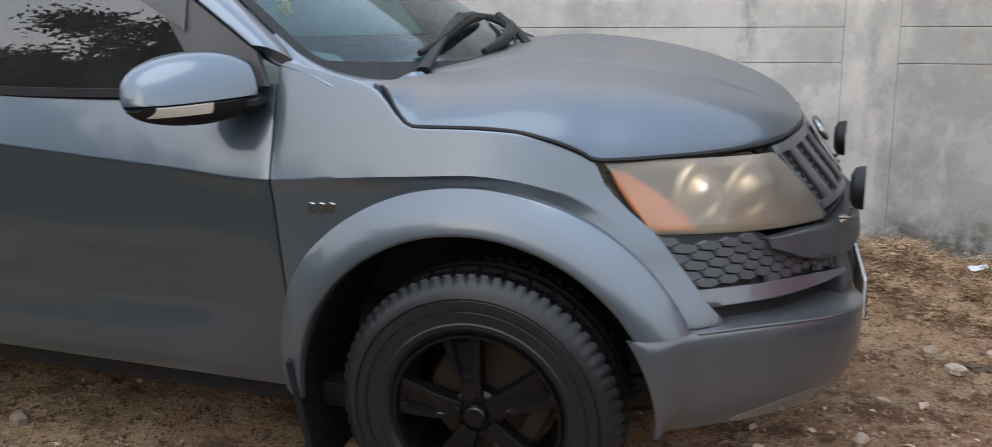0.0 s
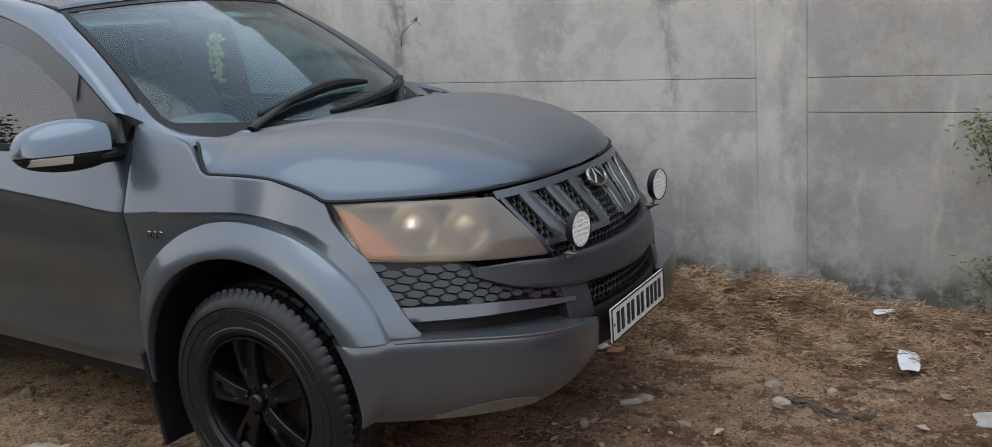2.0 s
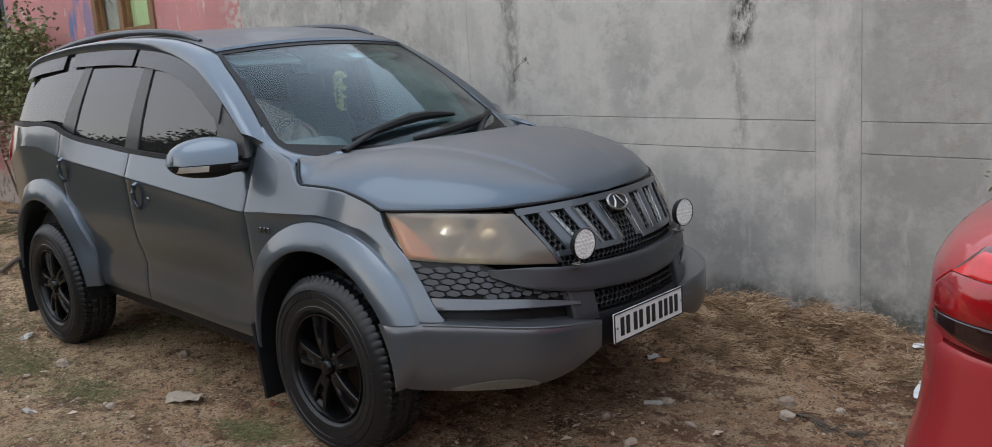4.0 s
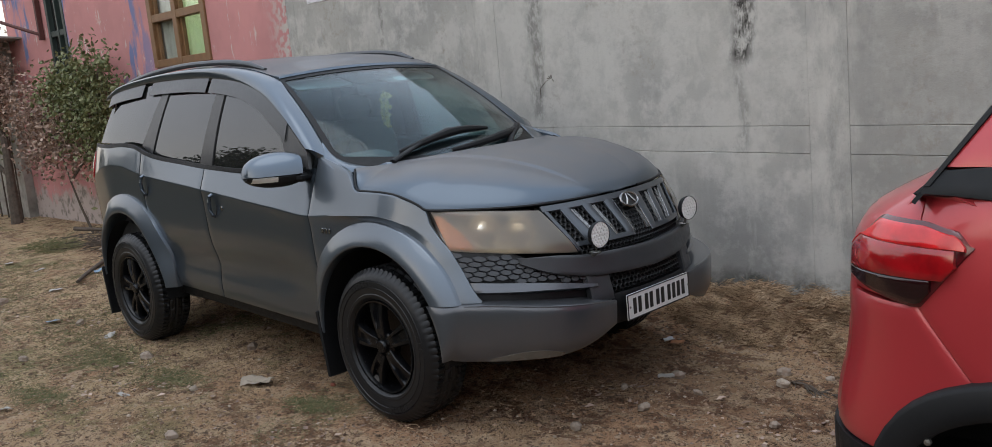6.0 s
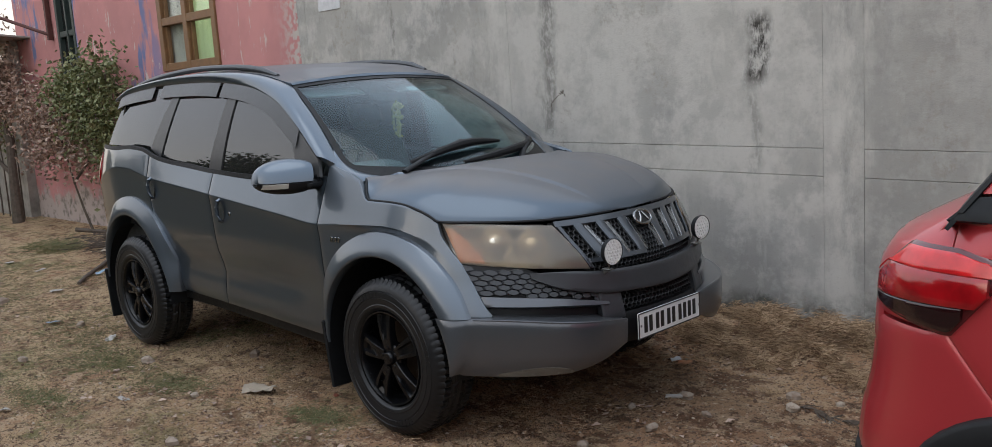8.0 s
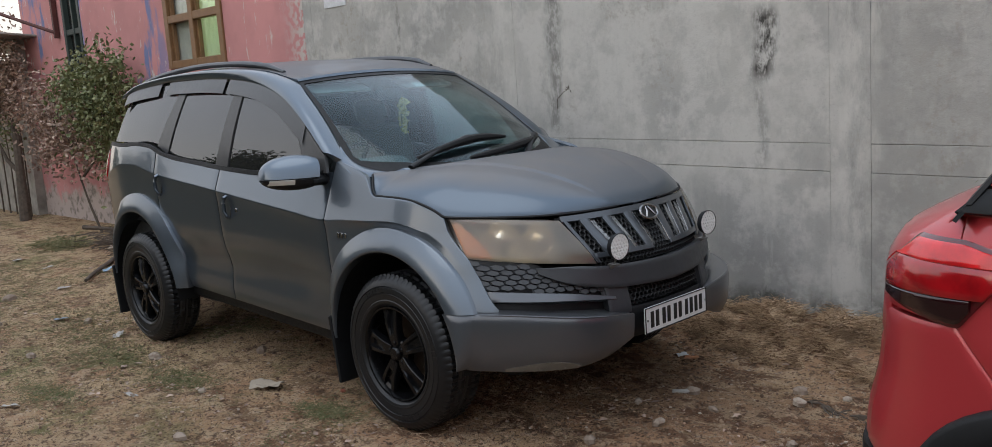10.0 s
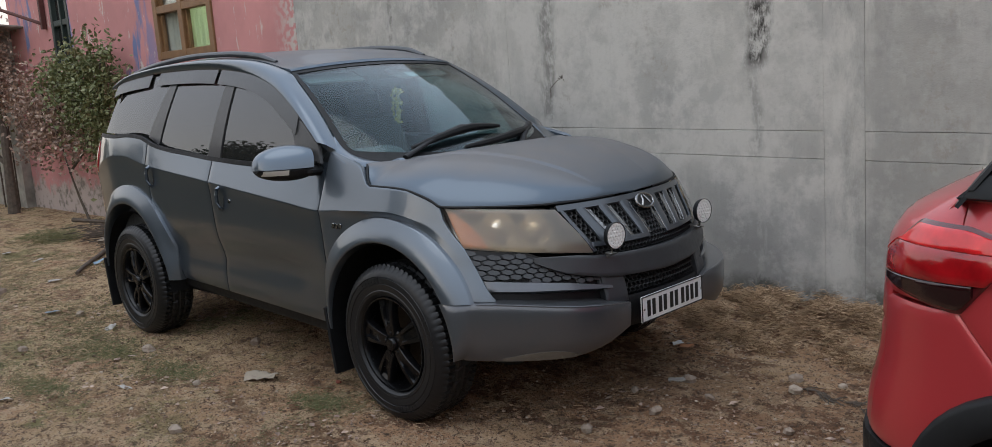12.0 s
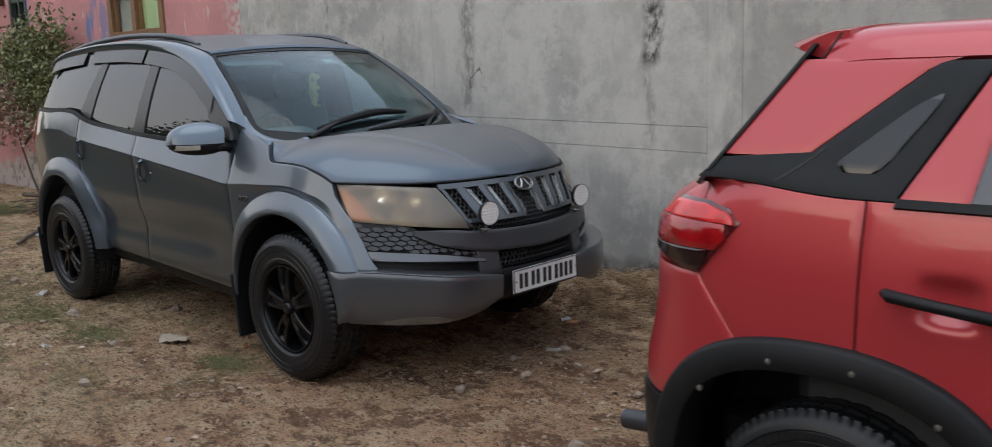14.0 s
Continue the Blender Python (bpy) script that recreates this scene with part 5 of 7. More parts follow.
    comb = nose_part("honeycomb_insert", PLASTIC, -0.815, -0.36, lambda y: slat_hi(y) - 0.01, lambda y: comb_hi(y) + 0.015, 20, 4, -0.018, 0.02, "black honeycomb bumper insert")
    flat = 0.66
    cells = hexes(-0.82, -0.36, 0.64 / flat, 0.86 / flat, 0.0215, lambda y, z: comb_lo(y) < z * flat < comb_hi(y) - 0.004)
    for cell in cells:
        pair("honeycomb_plate", scales([cell], 0.0215, lambda y, z, out=0.0: nose(y, z * flat, out)), HONEY, comb[0], smooth=20)
    # the beak: grey centre bumper between grille and plate
    beak_lo = curve((-0.66, 0.785), (-0.56, 0.728), (-0.4, 0.69), (-0.32, 0.68), (0, 0.665))
    beak_hi = curve((-0.66, 0.806), (-0.5, 0.798), (-0.4, 0.785), (0, 0.775))
    b_lo, b_hi = (lambda y: beak_lo(-abs(y))), (lambda y: beak_hi(-abs(y)))
    nose_part("bumper_beak", TRIM_GREY, -0.65, 0.65, b_lo, b_hi, 50, 8, 0.03, 0.06, both=False)
    # pillars beside the lower intake, and the plate carrier
    nose_part("intake_side", TRIM_GREY, -0.40, -0.285, const(0.56), lambda y: float(beak_lo(y)) + 0.01, 8, 6, 0.012, 0.05)
    nose_part("intake_backing", PLASTIC, -0.30, 0.30, const(0.44), const(0.69), 20, 6, -0.05, 0.02, both=False)
    cells = hexes(-0.30, 0.30, 0.575, 0.68, 0.015, lambda y, z: abs(y) < 0.285 and 0.58 < z < 0.672)
    part("lower_grille", honeycomb(cells, 0.015, lambda y, z, o: nose(y, z, o - 0.012)), MESH_BLACK, car, "black honeycomb lower grille", smooth=20)
    nose_part("plate_carrier", PLASTIC, -0.30, 0.30, const(0.43), const(0.578), 20, 4, 0.0, 0.04, both=False)
    g = Geo().slab(np.array([[(0.72 - 0.20 * abs(u) ** 2, 0.62 * u, 0.39 + 0.06 * v) for v in W(0, 1, 3)] for u in W(-1, 1, 17)]), 0.03, (0.2, 0, 0.4))
    part("lower_valance", g, PLASTIC, car)
    # fog lamp low in the bumper
    rows = []
    for y in W(-0.80, -0.58, 12):
        lo = float(low_bot(y)) + 0.002
        hi = lo + 0.006 + 0.036 * math.sin(math.pi * (y + 0.815) / 0.25)
        bulge = 0.032 + 0.075 * max(0.0, math.sin(math.pi * (-0.29 - y) / 0.59)) ** 1.2
        rows.append([nose(y, lo + (hi - lo) * v, bulge) for v in W(0, 1, 4)])
    pair("fog_lamp", Geo().slab(np.array(rows), 0.02, (0.2, 0, 0.5), 0.001), FOG, car, "dull fog lamp lens")

    # -- headlamps --
    def lamp_point(u, v, out):
        yo = -0.810 + 0.018 * v
        yi = -0.404 - 0.083 * v
        y = yo + (yi - yo) * u
        zl = 0.853 - 0.060 * u**0.8
        zh = 1.030 - 0.034 * u
        z = zl + (zh - zl) * v
        return nose(y, z, out)
    us, vs = np.r_[0, W(0.01, 0.99, 24), 1], np.r_[0, W(0.03, 0.97, 10), 1]
    p = np.array([[lamp_point(u, v, -0.11 * math.sin(math.pi * min(0.95, max(0.05, v))) ** 0.4 - 0.004) for v in vs] for u in us])
    near, far = pair("headlamp", Geo().slab(p, 0.01, (0.1, 0, 0.9), 0), HOUSING, car, "hazy headlamp with an amber corner")
    p = np.array([[lamp_point(u, v, 0.004 + 0.012 * math.sin(math.pi * v) ** 0.7) for v in vs] for u in us])
    lens = Geo().slab(p, 0.004, (0.1, 0, 0.9), 0.003)
    # amber block: a slanting band at the outer corner
    p = np.array([[lamp_point(0.02 + a * (0.035 + 0.105 * (1 - b * b)), 0.05 + 0.80 * b, -0.008) for b in W(0, 1, 8)] for a in W(0, 1, 6)])
    amber = Geo().slab(p, 0.02, (0.1, 0, 0.9), 0.002)
    bowls = []
    for u, v, r in ((0.37, 0.52, 0.084), (0.68, 0.49, 0.078)):
        c = Vector(lamp_point(u, v, -0.066))
        m = Matrix.Translation(c) @ Vector((0.78, -0.62, 0.04)).to_track_quat("Y", "Z").to_matrix().to_4x4()
        bowl = Geo().lathe([(r * 0.98, -0.01), (r * 0.97, 0.006), (r * 0.92, 0.012), (r * 0.84, 0.010), (r * 0.74, 0.002), (r * 0.62, -0.004), (r * 0.2, -0.008), (0.0005, -0.01)], 36, m)
        ball = Geo().lathe([(r * 0.62, -0.03), (r * 0.62, 0.006), (r * 0.56, 0.022), (r * 0.40, 0.036), (r * 0.2, 0.043), (0.0005, 0.045)], 32, m)
        bowls.append((bowl, ball))
    strip_rows = np.array([[lamp_point(u, v, -0.012 - 0.02 * (0.94 - v) / 0.08) for v in W(0.86, 0.94, 4)] for u in W(0.10, 0.93, 24)])
    top_strip = Geo().slab(strip_rows, 0.006, (0.1, 0, 0.9), 0.001)
    for k, (lampo) in enumerate((near, far)):
        f = (lambda g: g) if k == 0 else (lambda g: g.flipped())
        o = part("lens", f(lens), LENS, lampo, "scratched yellowed clear lens")
        o.visible_shadow = False
        part("indicator", f(amber), AMBER, lampo, "amber indicator")
        part("bright_strip", f(top_strip), REFLECTOR, lampo, "bright strip under the lamp's upper edge")
        for bowl, ball in bowls:
            part("reflector_ring", f(bowl), REFLECTOR, lampo, tidy=False)
            part("projector", f(ball), BULB, lampo, tidy=False)

    # -- grille --
    def g_edge(z):
        return 0.392 + (0.478 - 0.392) * (z - 0.785) / 0.23
    nose_part("grille_backing", BLACK_INK, -0.47, 0.47, lambda y: max(0.77, 0.785 + (abs(y) - 0.392) / 0.086 * 0.23) if abs(y) > 0.392 else 0.77, const(1.0), 40, 5, -0.045, 0.01, both=False)
    cells = hexes(-0.46, 0.46, 0.785, 1.0, 0.0135, lambda y, z: abs(y) < g_edge(z) - 0.012 and z < 0.985)
    grille = part("grille_mesh", honeycomb(cells, 0.0135, lambda y, z, o: nose(y, z, o - 0.010)), MESH_BLACK, car, "black honeycomb grille", smooth=20)
    nose_part("grille_frame_top", GRILLE_GREY, -0.478, 0.478, const(0.984), const(1.011), 36, 4, 0.006, 0.04, both=False)
    nose_part("grille_frame_low", GRILLE_GREY, -0.403, -0.068, const(0.818), const(0.840), 24, 3, 0.006, 0.03)

    def bar(t0, t1, b0, b1, raised=0.0):
        """A flat upright bar: its two edges at the top and at the bottom."""
        rows = []
        for v in spread(0, 1, 8, 0.03):
            z = 0.830 + 0.163 * v
            a, b = b0 + (t0 - b0) * v, b1 + (t1 - b1) * v
            rows.append([nose(a + (b - a) * s, z, raised + o) for s, o in ((0, -0.004), (0.06, 0.003), (0.3, 0.006), (0.5, 0.0065), (0.7, 0.006), (0.94, 0.003), (1, -0.004))])
        return Geo().slab(np.array(rows), 0.03, (0.2, 0, 0.9), 0.001)
    for t0, t1, b0, b1 in ((-0.400, -0.351, -0.346, -0.284), (-0.280, -0.228, -0.227, -0.181), (-0.147, -0.082, -0.116, -0.068)):
        bars = pair("grille_bar", bar(t0, t1, b0, b1), GRILLE_GREY, car, "broad grey upright grille bar")
        edge = bar(t1 - 0.001, t1 + 0.004, b1 - 0.001, b1 + 0.004, -0.004)
        part("bright_edge", edge, CHROME, bars[0], "thin chrome edge")
        part("bright_edge", edge.flipped(), CHROME, bars[1], "thin chrome edge")
    rows = [[nose(-(g_edge(z) + w), z, 0.006 * (1 - (abs(w) / 0.02) ** 3)) for w in (-0.018, -0.012, -0.004, 0.004)] for z in W(0.800, 1.0, 10)]
    pair("grille_side_bar", Geo().slab(np.array(rows), 0.03, (0.2, 0, 0.9), 0.002), GRILLE_GREY, car)
    # emblem
    m = Matrix.Translation(Vector(nose(0, 0.972, 0.032))) @ pose(0, 0, 0, 0, -32, 0)
    ring = [tuple(m @ Vector((0, 0.062 * math.cos(a), 0.036 * math.sin(a)))) for a in W(0, 2 * math.pi, 41)]
    em = part("emblem", Geo().tube(ring, 0.007, 8), CHROME, car, "oval chrome emblem")
    g = Geo()
    for s in (-1, 1):
        g.tube([tuple(m @ Vector(p)) for p in ((0.0, s * 0.008, 0.03), (0.002, s * 0.018, 0.0), (0.0, s * 0.036, -0.026))], [0.004, 0.007, 0.006], 6)
    part("emblem_mark", g, CHROME, em)
    part("emblem_ground", Geo().lathe([(0.0005, 0.0), (0.06, 0.0), (0.06, -0.01)], 28, m @ Matrix.Rotation(radians(-90), 4, "Z") @ Matrix.Diagonal((1, 1, 0.58, 1))), BLACK_INK, em, tidy=False)

    # -- number plate with plain dark bars --
    plate_x = 0.990
    g = Geo().box((0.008, 0.50, 0.122), pose(plate_x, 0.0, 0.508), 0.003)
    plate = part("number_plate", g, WHITE, car, "white number plate with dark bars")
    g = Geo()
    for a, b, c, d in ((0, 0.058, 0.494, 0.005), (0, -0.058, 0.494, 0.005), (0.2475, 0, 0.005, 0.118), (-0.2475, 0, 0.005, 0.118)):
        g.box((0.003, c, d), pose(plate_x + 0.0052, a, 0.508 + b))
    part("plate_rim", g, BLACK_INK, plate)
    for y in (-0.196, -0.157, -0.105, -0.066, -0.014, 0.026, 0.079, 0.119, 0.159, 0.199):
        part("plate_bar", Geo().box((0.003, 0.025, 0.076), pose(plate_x + 0.0052, y, 0.508), 0.001), BLACK_INK, plate)
    for y in (-0.232, 0.24):
        part("plate_screw", Geo().lathe([(0.006, 0), (0.005, -0.003), (0.0004, -0.004)], 10, pose(plate_x + 0.005, y, 0.508, 0, 0, 90)), DULL_METAL, plate)

    # -- round auxiliary lamps --
    for y in (-0.361, 0.352):
        c = (0.945, y, 0.872)
        m = Matrix.Translation(c) @ Matrix.Rotation(radians(84), 4, "Z")
        g = Geo().lathe([(0.0005, 0.026), (0.035, 0.024), (0.054, 0.014), (0.059, 0.0), (0.060, -0.012), (0.0585, -0.014), (0.0575, -0.010), (0.0005, -0.009)], 32, m)
        lampo = part("auxiliary_lamp", g, PLASTIC, car, "round white auxiliary lamp")
        dots = Geo()
        for ring_r, count in ((0.0, 1), (0.017, 6), (0.033, 12), (0.048, 18)):
            for k in range(count):
                a = 2 * math.pi * k / count
                dots.lathe([(0.0068, -0.010), (0.006, -0.0125), (0.0005, -0.0135)], 8, m @ Matrix.Translation((ring_r * math.cos(a), 0, ring_r * math.sin(a))))
        part("led_dots", dots, LED, lampo, tidy=False)
        part("lamp_face", Geo().lathe([(0.0005, -0.0105), (0.0573, -0.0105), (0.0573, -0.0098)], 32, m), LED, lampo, tidy=False)
        b = Geo().tube([(0.93, y, 0.815), (0.925, y, 0.79), (0.90, y, 0.775)], 0.010, 8).box((0.05, 0.03, 0.006), pose(0.92, y, 0.79), 0.002)
        part("lamp_bracket", b, DULL_METAL, lampo, "bare metal bracket")
    # -- wheels --
    meshes = wheel_meshes()
    put_wheel(car, -0.01, -0.80, HUB_Z, meshes, 28)
    put_wheel(car, REAR_AXLE, -0.80, HUB_Z, meshes, 25)
    put_wheel(car, -0.01, 0.80, HUB_Z, meshes, 40, True)
    put_wheel(car, REAR_AXLE, 0.80, HUB_Z, meshes, 3, True)
    return car


build_suv()


# ---- red compact car ----
# Its own axes: x ahead from the rear axle, y across (near side negative), z up.
RED_Z, RED_IN = 0.335, (1.2, 0, 0.8)
red_back = curve((0.25, -0.72), (0.45, -0.736), (0.62, -0.737), (0.70, -0.728), (0.78, -0.706), (0.85, -0.694), (1.0, -0.686), (1.10, -0.679), (1.17, -0.643), (1.25, -0.53), (1.40, -0.42))
red_half = curve((0.25, 0.855), (0.5, 0.885), (0.75, 0.892), (0.95, 0.888), (1.05, 0.880), (1.22, 0.848), (1.30, 0.83))


def red_side(x, z, out=0.0):
    """The near flank, which turns round the tail in plan."""
    w, xr, xs = float(red_half(z)), float(red_back(z)), 0.10
    u = min(0.9995, max(0.0, (xs - x) / (xs - xr)))
    y = w * (1 - u**4.2) ** (1 / 4.2)
    if x > 2.2:
        y = w * (1 - min(0.999, (x - 2.2) / 1.12) ** 3.4) ** (1 / 3.4)
    return (x, -y - out, z)


def red_tail(y, z, out=0.0):
    w, xr, xs = float(red_half(z)), float(red_back(z)), 0.10
    return (xs - (xs - xr) * (1 - min(0.999, abs(y) / w) ** 4.2) ** (1 / 4.2) - out, y, z)


def red_cabin(x, z, out=0.0):
    return (x, -(0.852 - 0.45 * (z - 1.215)) - out, z)


def build_red():
    W = np.linspace
    car = thing("compact_car", pose(2.37, 2.47, 0.0), "glossy red compact car with black cladding parked on the earth", "car")

    def sheet(surface, a, lo, hi, n=10, thick=0.03, edge=0.004):
        return Geo().slab(strip(surface, a, lo, hi, n), thick, RED_IN, edge)
    rear_arch, front_arch = arch(0.0, 0.495, RED_Z), arch(2.5, 0.495, RED_Z)
    brow = lambda x: 1.222 + 0.032 * float(smoothstep(0.05, -0.38, x))
    seam = lambda x: 1.0 - (x + 0.385) * 1.25
    # flank panels
    pair("rear_quarter_panel", sheet(red_side, spread(-0.383, 0.070, 22), lambda x: max(rear_arch(x), seam(x)), brow, 14), PAINT_RED, car)
    pair("lamp_surround", sheet(red_side, spread(-0.62, -0.387, 12), const(1.0), lambda x: 1.185 + 0.07 * float(smoothstep(-0.62, -0.39, x)), 8), PAINT_RED, car)
    g = Geo().slab(np.array([[red_side(lo + (hi - lo) * v, z) for v in np.r_[0, W(0.03, 0.97, 12), 1]]
                             for z in spread(0.600, 0.990, 16) for lo, hi in [(-0.655 if z < 0.75 else -0.655 + 0.04 * float(smoothstep(0.75, 0.85, z)), min(-0.387 + (1.0 - z) * 0.8, -math.sqrt(0.505**2 - (z - RED_Z) ** 2) if z < 0.83 else 9))]]), 0.03, RED_IN)
    pair("bumper_corner", g, PAINT_RED, car)
    hollow = lambda x, z: red_side(x, z, -0.032 * math.exp(-(((x - 0.28) / 0.058) ** 4) - ((z - 1.006) / 0.048) ** 4))
    pair("rear_door", sheet(hollow, spread(0.076, 1.10, 70), lambda x: max(0.50, rear_arch(x)), const(1.222), 46), PAINT_RED, car)
    pair("front_door", sheet(red_side, spread(1.106, 2.05, 16), lambda x: max(0.50, front_arch(x)), const(1.20), 12), PAINT_RED, car)
    pair("front_fender", sheet(red_side, spread(2.056, 3.28, 26), lambda x: max(0.45, front_arch(x)), lambda x: 1.12 - 0.14 * (x - 2.05), 12), PAINT_RED, car)
    for x in (0.073, 1.103):
        pair("door_jamb", sheet(lambda a, z: red_side(a, z, -0.014), [x - 0.02, x, x + 0.02], lambda a: max(0.5, rear_arch(a)), const(1.21), 6, 0.02, 0), PLASTIC, car)
    # tail: gate, bumper, glass
    part("rear_bumper", sheet(red_tail, spread(-0.74, 0.74, 26), const(0.600), const(0.90), 12), PAINT_RED, car)
    part("tailgate", sheet(red_tail, spread(-0.74, 0.74, 26), const(0.905), const(1.195), 10), PAINT_RED, car)
    rows = []
    for u in W(-1, 1, 25):
        x0, x1 = float(red_tail(0.85 * u, 1.19)[0]), -0.356 - 0.10 * (1 - u * u)
        rows.append([(x0 + (x1 - x0) * v, (0.85 - 0.02 * v) * u * 0.985, 1.192 + 0.066 * math.sin(math.pi * v / 2)) for v in W(0, 1, 7)])
    part("gate_shoulder", Geo().slab(np.array(rows), 0.02, RED_IN, 0), PAINT_RED, car)
    pair("lower_cladding", sheet(lambda x, z: red_side(x, z, 0.012), spread(-0.66, -0.44, 12), const(0.33), const(0.594), 8), PLASTIC, car, "black plastic bumper cladding")
    part("rear_valance", sheet(lambda y, z: red_tail(y, z, 0.012), spread(-0.78, 0.78, 24), const(0.33), const(0.592), 8), PLASTIC, car)
    pair("rocker_cladding", sheet(lambda x, z: red_side(x, z, 0.006), spread(0.44, 2.06, 16), const(0.27), const(0.50), 6), PLASTIC, car)
    # wheel arch cladding
    def cladding(cx):
        rows = []
        for th in W(-0.12, math.pi + 0.12, 40):
            c, s = math.cos(th), math.sin(th)
            sq = 1.0 / (abs(c) ** 2.9 + abs(s) ** 2.9) ** (1 / 2.9)
            row = []
            for r, o in ((0.508, -0.01), (0.506, 0.018), (0.495, 0.028), (0.46, 0.032), (0.44, 0.034), (0.43, 0.028), (0.426, 0.0), (0.426, -0.09)):
                x, z = cx + r * c * sq - 0.012, RED_Z + r * s * (0.3 + 0.7 * sq) * 1.045
                row.append((x, min(red_side(x, max(z, 0.3))[1], -0.86) - o, z))
            rows.append(row)
        return Geo().grid(np.array(rows))
    arches = [pair("wheel_arch_cladding", cladding(cx), PLASTIC, car, "black plastic wheel arch", smooth=50) for cx in (0.0, 2.5)]
    for th in (2.75, 2.35, 1.85, 1.4, 0.95):
        x, z = 0.485 * math.cos(th), RED_Z + 0.485 * math.sin(th)
        part("clip", Geo().lathe([(0.009, 0.004), (0.008, -0.005), (0.0005, -0.007)], 10, pose(x, red_side(x, z)[1] - 0.03, z)), DULL_METAL, arches[0][0])
    for cx in (0.0, 2.5):
        rows = [[(cx + r * math.cos(a), y, RED_Z + r * math.sin(a)) for r, y in ((0.535, -0.875), (0.535, -0.75), (0.535, -0.40), (0.03, -0.395))] for a in W(-0.4, math.pi + 0.4, 24)]
        pair("wheel_well_liner", Geo().grid(np.array(rows)), BLACK_INK, car)
    # tail lamps: bright upper lens, darker middle, smoked lower part, set in a dark red rim
    lo = lambda x: 0.993 + 1.235 * max(0.0, x + 0.372) + 0.15 * max(0.0, -0.40 - x)
    hi = lambda x: 1.193 - 0.015 * float(smoothstep(-0.377, -0.294, x)) - 0.036 * float(smoothstep(-0.294, -0.253, x)) - 0.9 * max(0.0, -0.50 - x)
    low_mid = lambda x: min(max(lo(x), 1.060 + 0.04 * (x + 0.4)), hi(x) - 0.004)
    top_mid = lambda x: min(max(low_mid(x) + 0.002, 1.136 - 0.004 * (x + 0.4)), hi(x) - 0.002)
    swell = lambda x, z: red_side(x, z, 0.012 + 0.010 * math.sin(math.pi * (z - 0.99) / 0.21))
    rim = sheet(lambda x, z: red_side(x, z, 0.007), spread(-0.612, -0.250, 26), lambda x: lo(x) - 0.002, hi, 10, 0.03)
    a, b = pair("tail_lamp", rim, DARK_LENS, car, "glossy red tail lamp, smoked below")
    inset = lambda f, d: (lambda x: f(x) + d)
    for name, mat, x1, f0, f1, words in (("upper_lens", BRIGHT_LENS, -0.268, top_mid, inset(hi, -0.009), "bright red lens"), ("middle_lens", RED_LENS, -0.290, inset(low_mid, 0.001), inset(top_mid, -0.001), "deep red lens"), ("reversing_lamp", SMOKED_LENS, -0.345, inset(lo, 0.008), inset(low_mid, -0.001), "black smoked lens")):
        g = sheet(swell, spread(-0.600, x1, 22), f0, lambda x, f0=f0, f1=f1: max(f1(x), f0(x) + 0.0015), 6, 0.02, 0.002)
        part(name, g, mat, a, words)
        part(name, g.flipped(), mat, b, words)
    # cabin
    hatch = lambda z: -0.380 + (z - 1.27) * 0.70
    door = lambda z: 0.136 + (z - 1.216) * 0.533
    pillar = lambda z: -0.104 + (z - 1.316) * 1.232

    def lifted(x, z, out):
        return red_cabin(x, z + 0.032 * float(smoothstep(0.05, -0.38, x)) * max(0.0, (1.316 - z) / 0.09), out)

    def cab(zs, lo, hi, n=8, out=0.0, thick=0.02, edge=0.003):
        rows = [[lifted(lo(z) + (hi(z) - lo(z)) * v, z, out) for v in np.r_[0, W(0.04, 0.96, n), 1]] for z in zs]
        return Geo().slab(np.array(rows), thick, RED_IN, edge)
    pair("rear_pillar", cab(spread(1.318, 1.56, 12), lambda z: hatch(z) + 0.02, lambda z: pillar(z) if z < 1.54 else pillar(1.54) + (z - 1.54) * 4), PAINT_RED, car)
    q = pair("quarter_trim", cab(spread(1.226, 1.548, 14), lambda z: hatch(z) + 0.018 if z < 1.316 else pillar(z) + 0.004, lambda z: door(z) - 0.004), GLOSS_BLACK, car, "gloss black pillar trim")
    g = cab(spread(1.285, 1.472, 14), lambda z: max(-0.018, -0.004 + (z - 1.322) * 1.22) + 0.022 * abs(2 * (z - 1.285) / 0.187 - 1) ** 7, lambda z: 0.094 + (z - 1.285) * 0.66 - 0.014 * abs(2 * (z - 1.285) / 0.187 - 1) ** 7, 6, 0.004, 0.004)
    part("quarter_glass", g, DARK_TINT, q[0])
    part("quarter_glass", g.flipped(), DARK_TINT, q[1])
    pair("rear_door_frame", cab(spread(1.226, 1.56, 10), lambda z: door(z) + 0.004, lambda z: min(0.30 + (z - 1.226) * 0.16 + 3.5 * max(0, z - 1.42) ** 2, 1.0)), PAINT_RED, car)
    pair("rear_door_window", cab(spread(1.232, 1.545, 10), lambda z: 0.30 + (z - 1.226) * 0.16 + 3.5 * max(0, z - 1.42) ** 2, const(1.07), 8, -0.006, 0.006, 0), TINTED, car)
    pair("centre_pillar", cab(spread(1.226, 1.56, 6), const(1.07), const(1.15)), PLASTIC, car)
    pair("front_door_window", cab(spread(1.232, 1.545, 10), const(1.15), lambda z: 1.98 - (z - 1.23) * 1.55, 8, -0.006, 0.006, 0), TINTED, car)
    pair("front_pillar", cab(spread(1.20, 1.58, 10), lambda z: 1.98 - (z - 1.23) * 1.55, lambda z: 2.06 - (z - 1.23) * 1.55), PAINT_RED, car)
    pair("belt_trim", sheet(lambda x, z: (x, red_cabin(x, z)[1] - 0.006, z), spread(0.14, 2.0, 16), const(1.212), const(1.234), 3, 0.02), PLASTIC, car)
    # roof with rails of its own shape
    rows = []
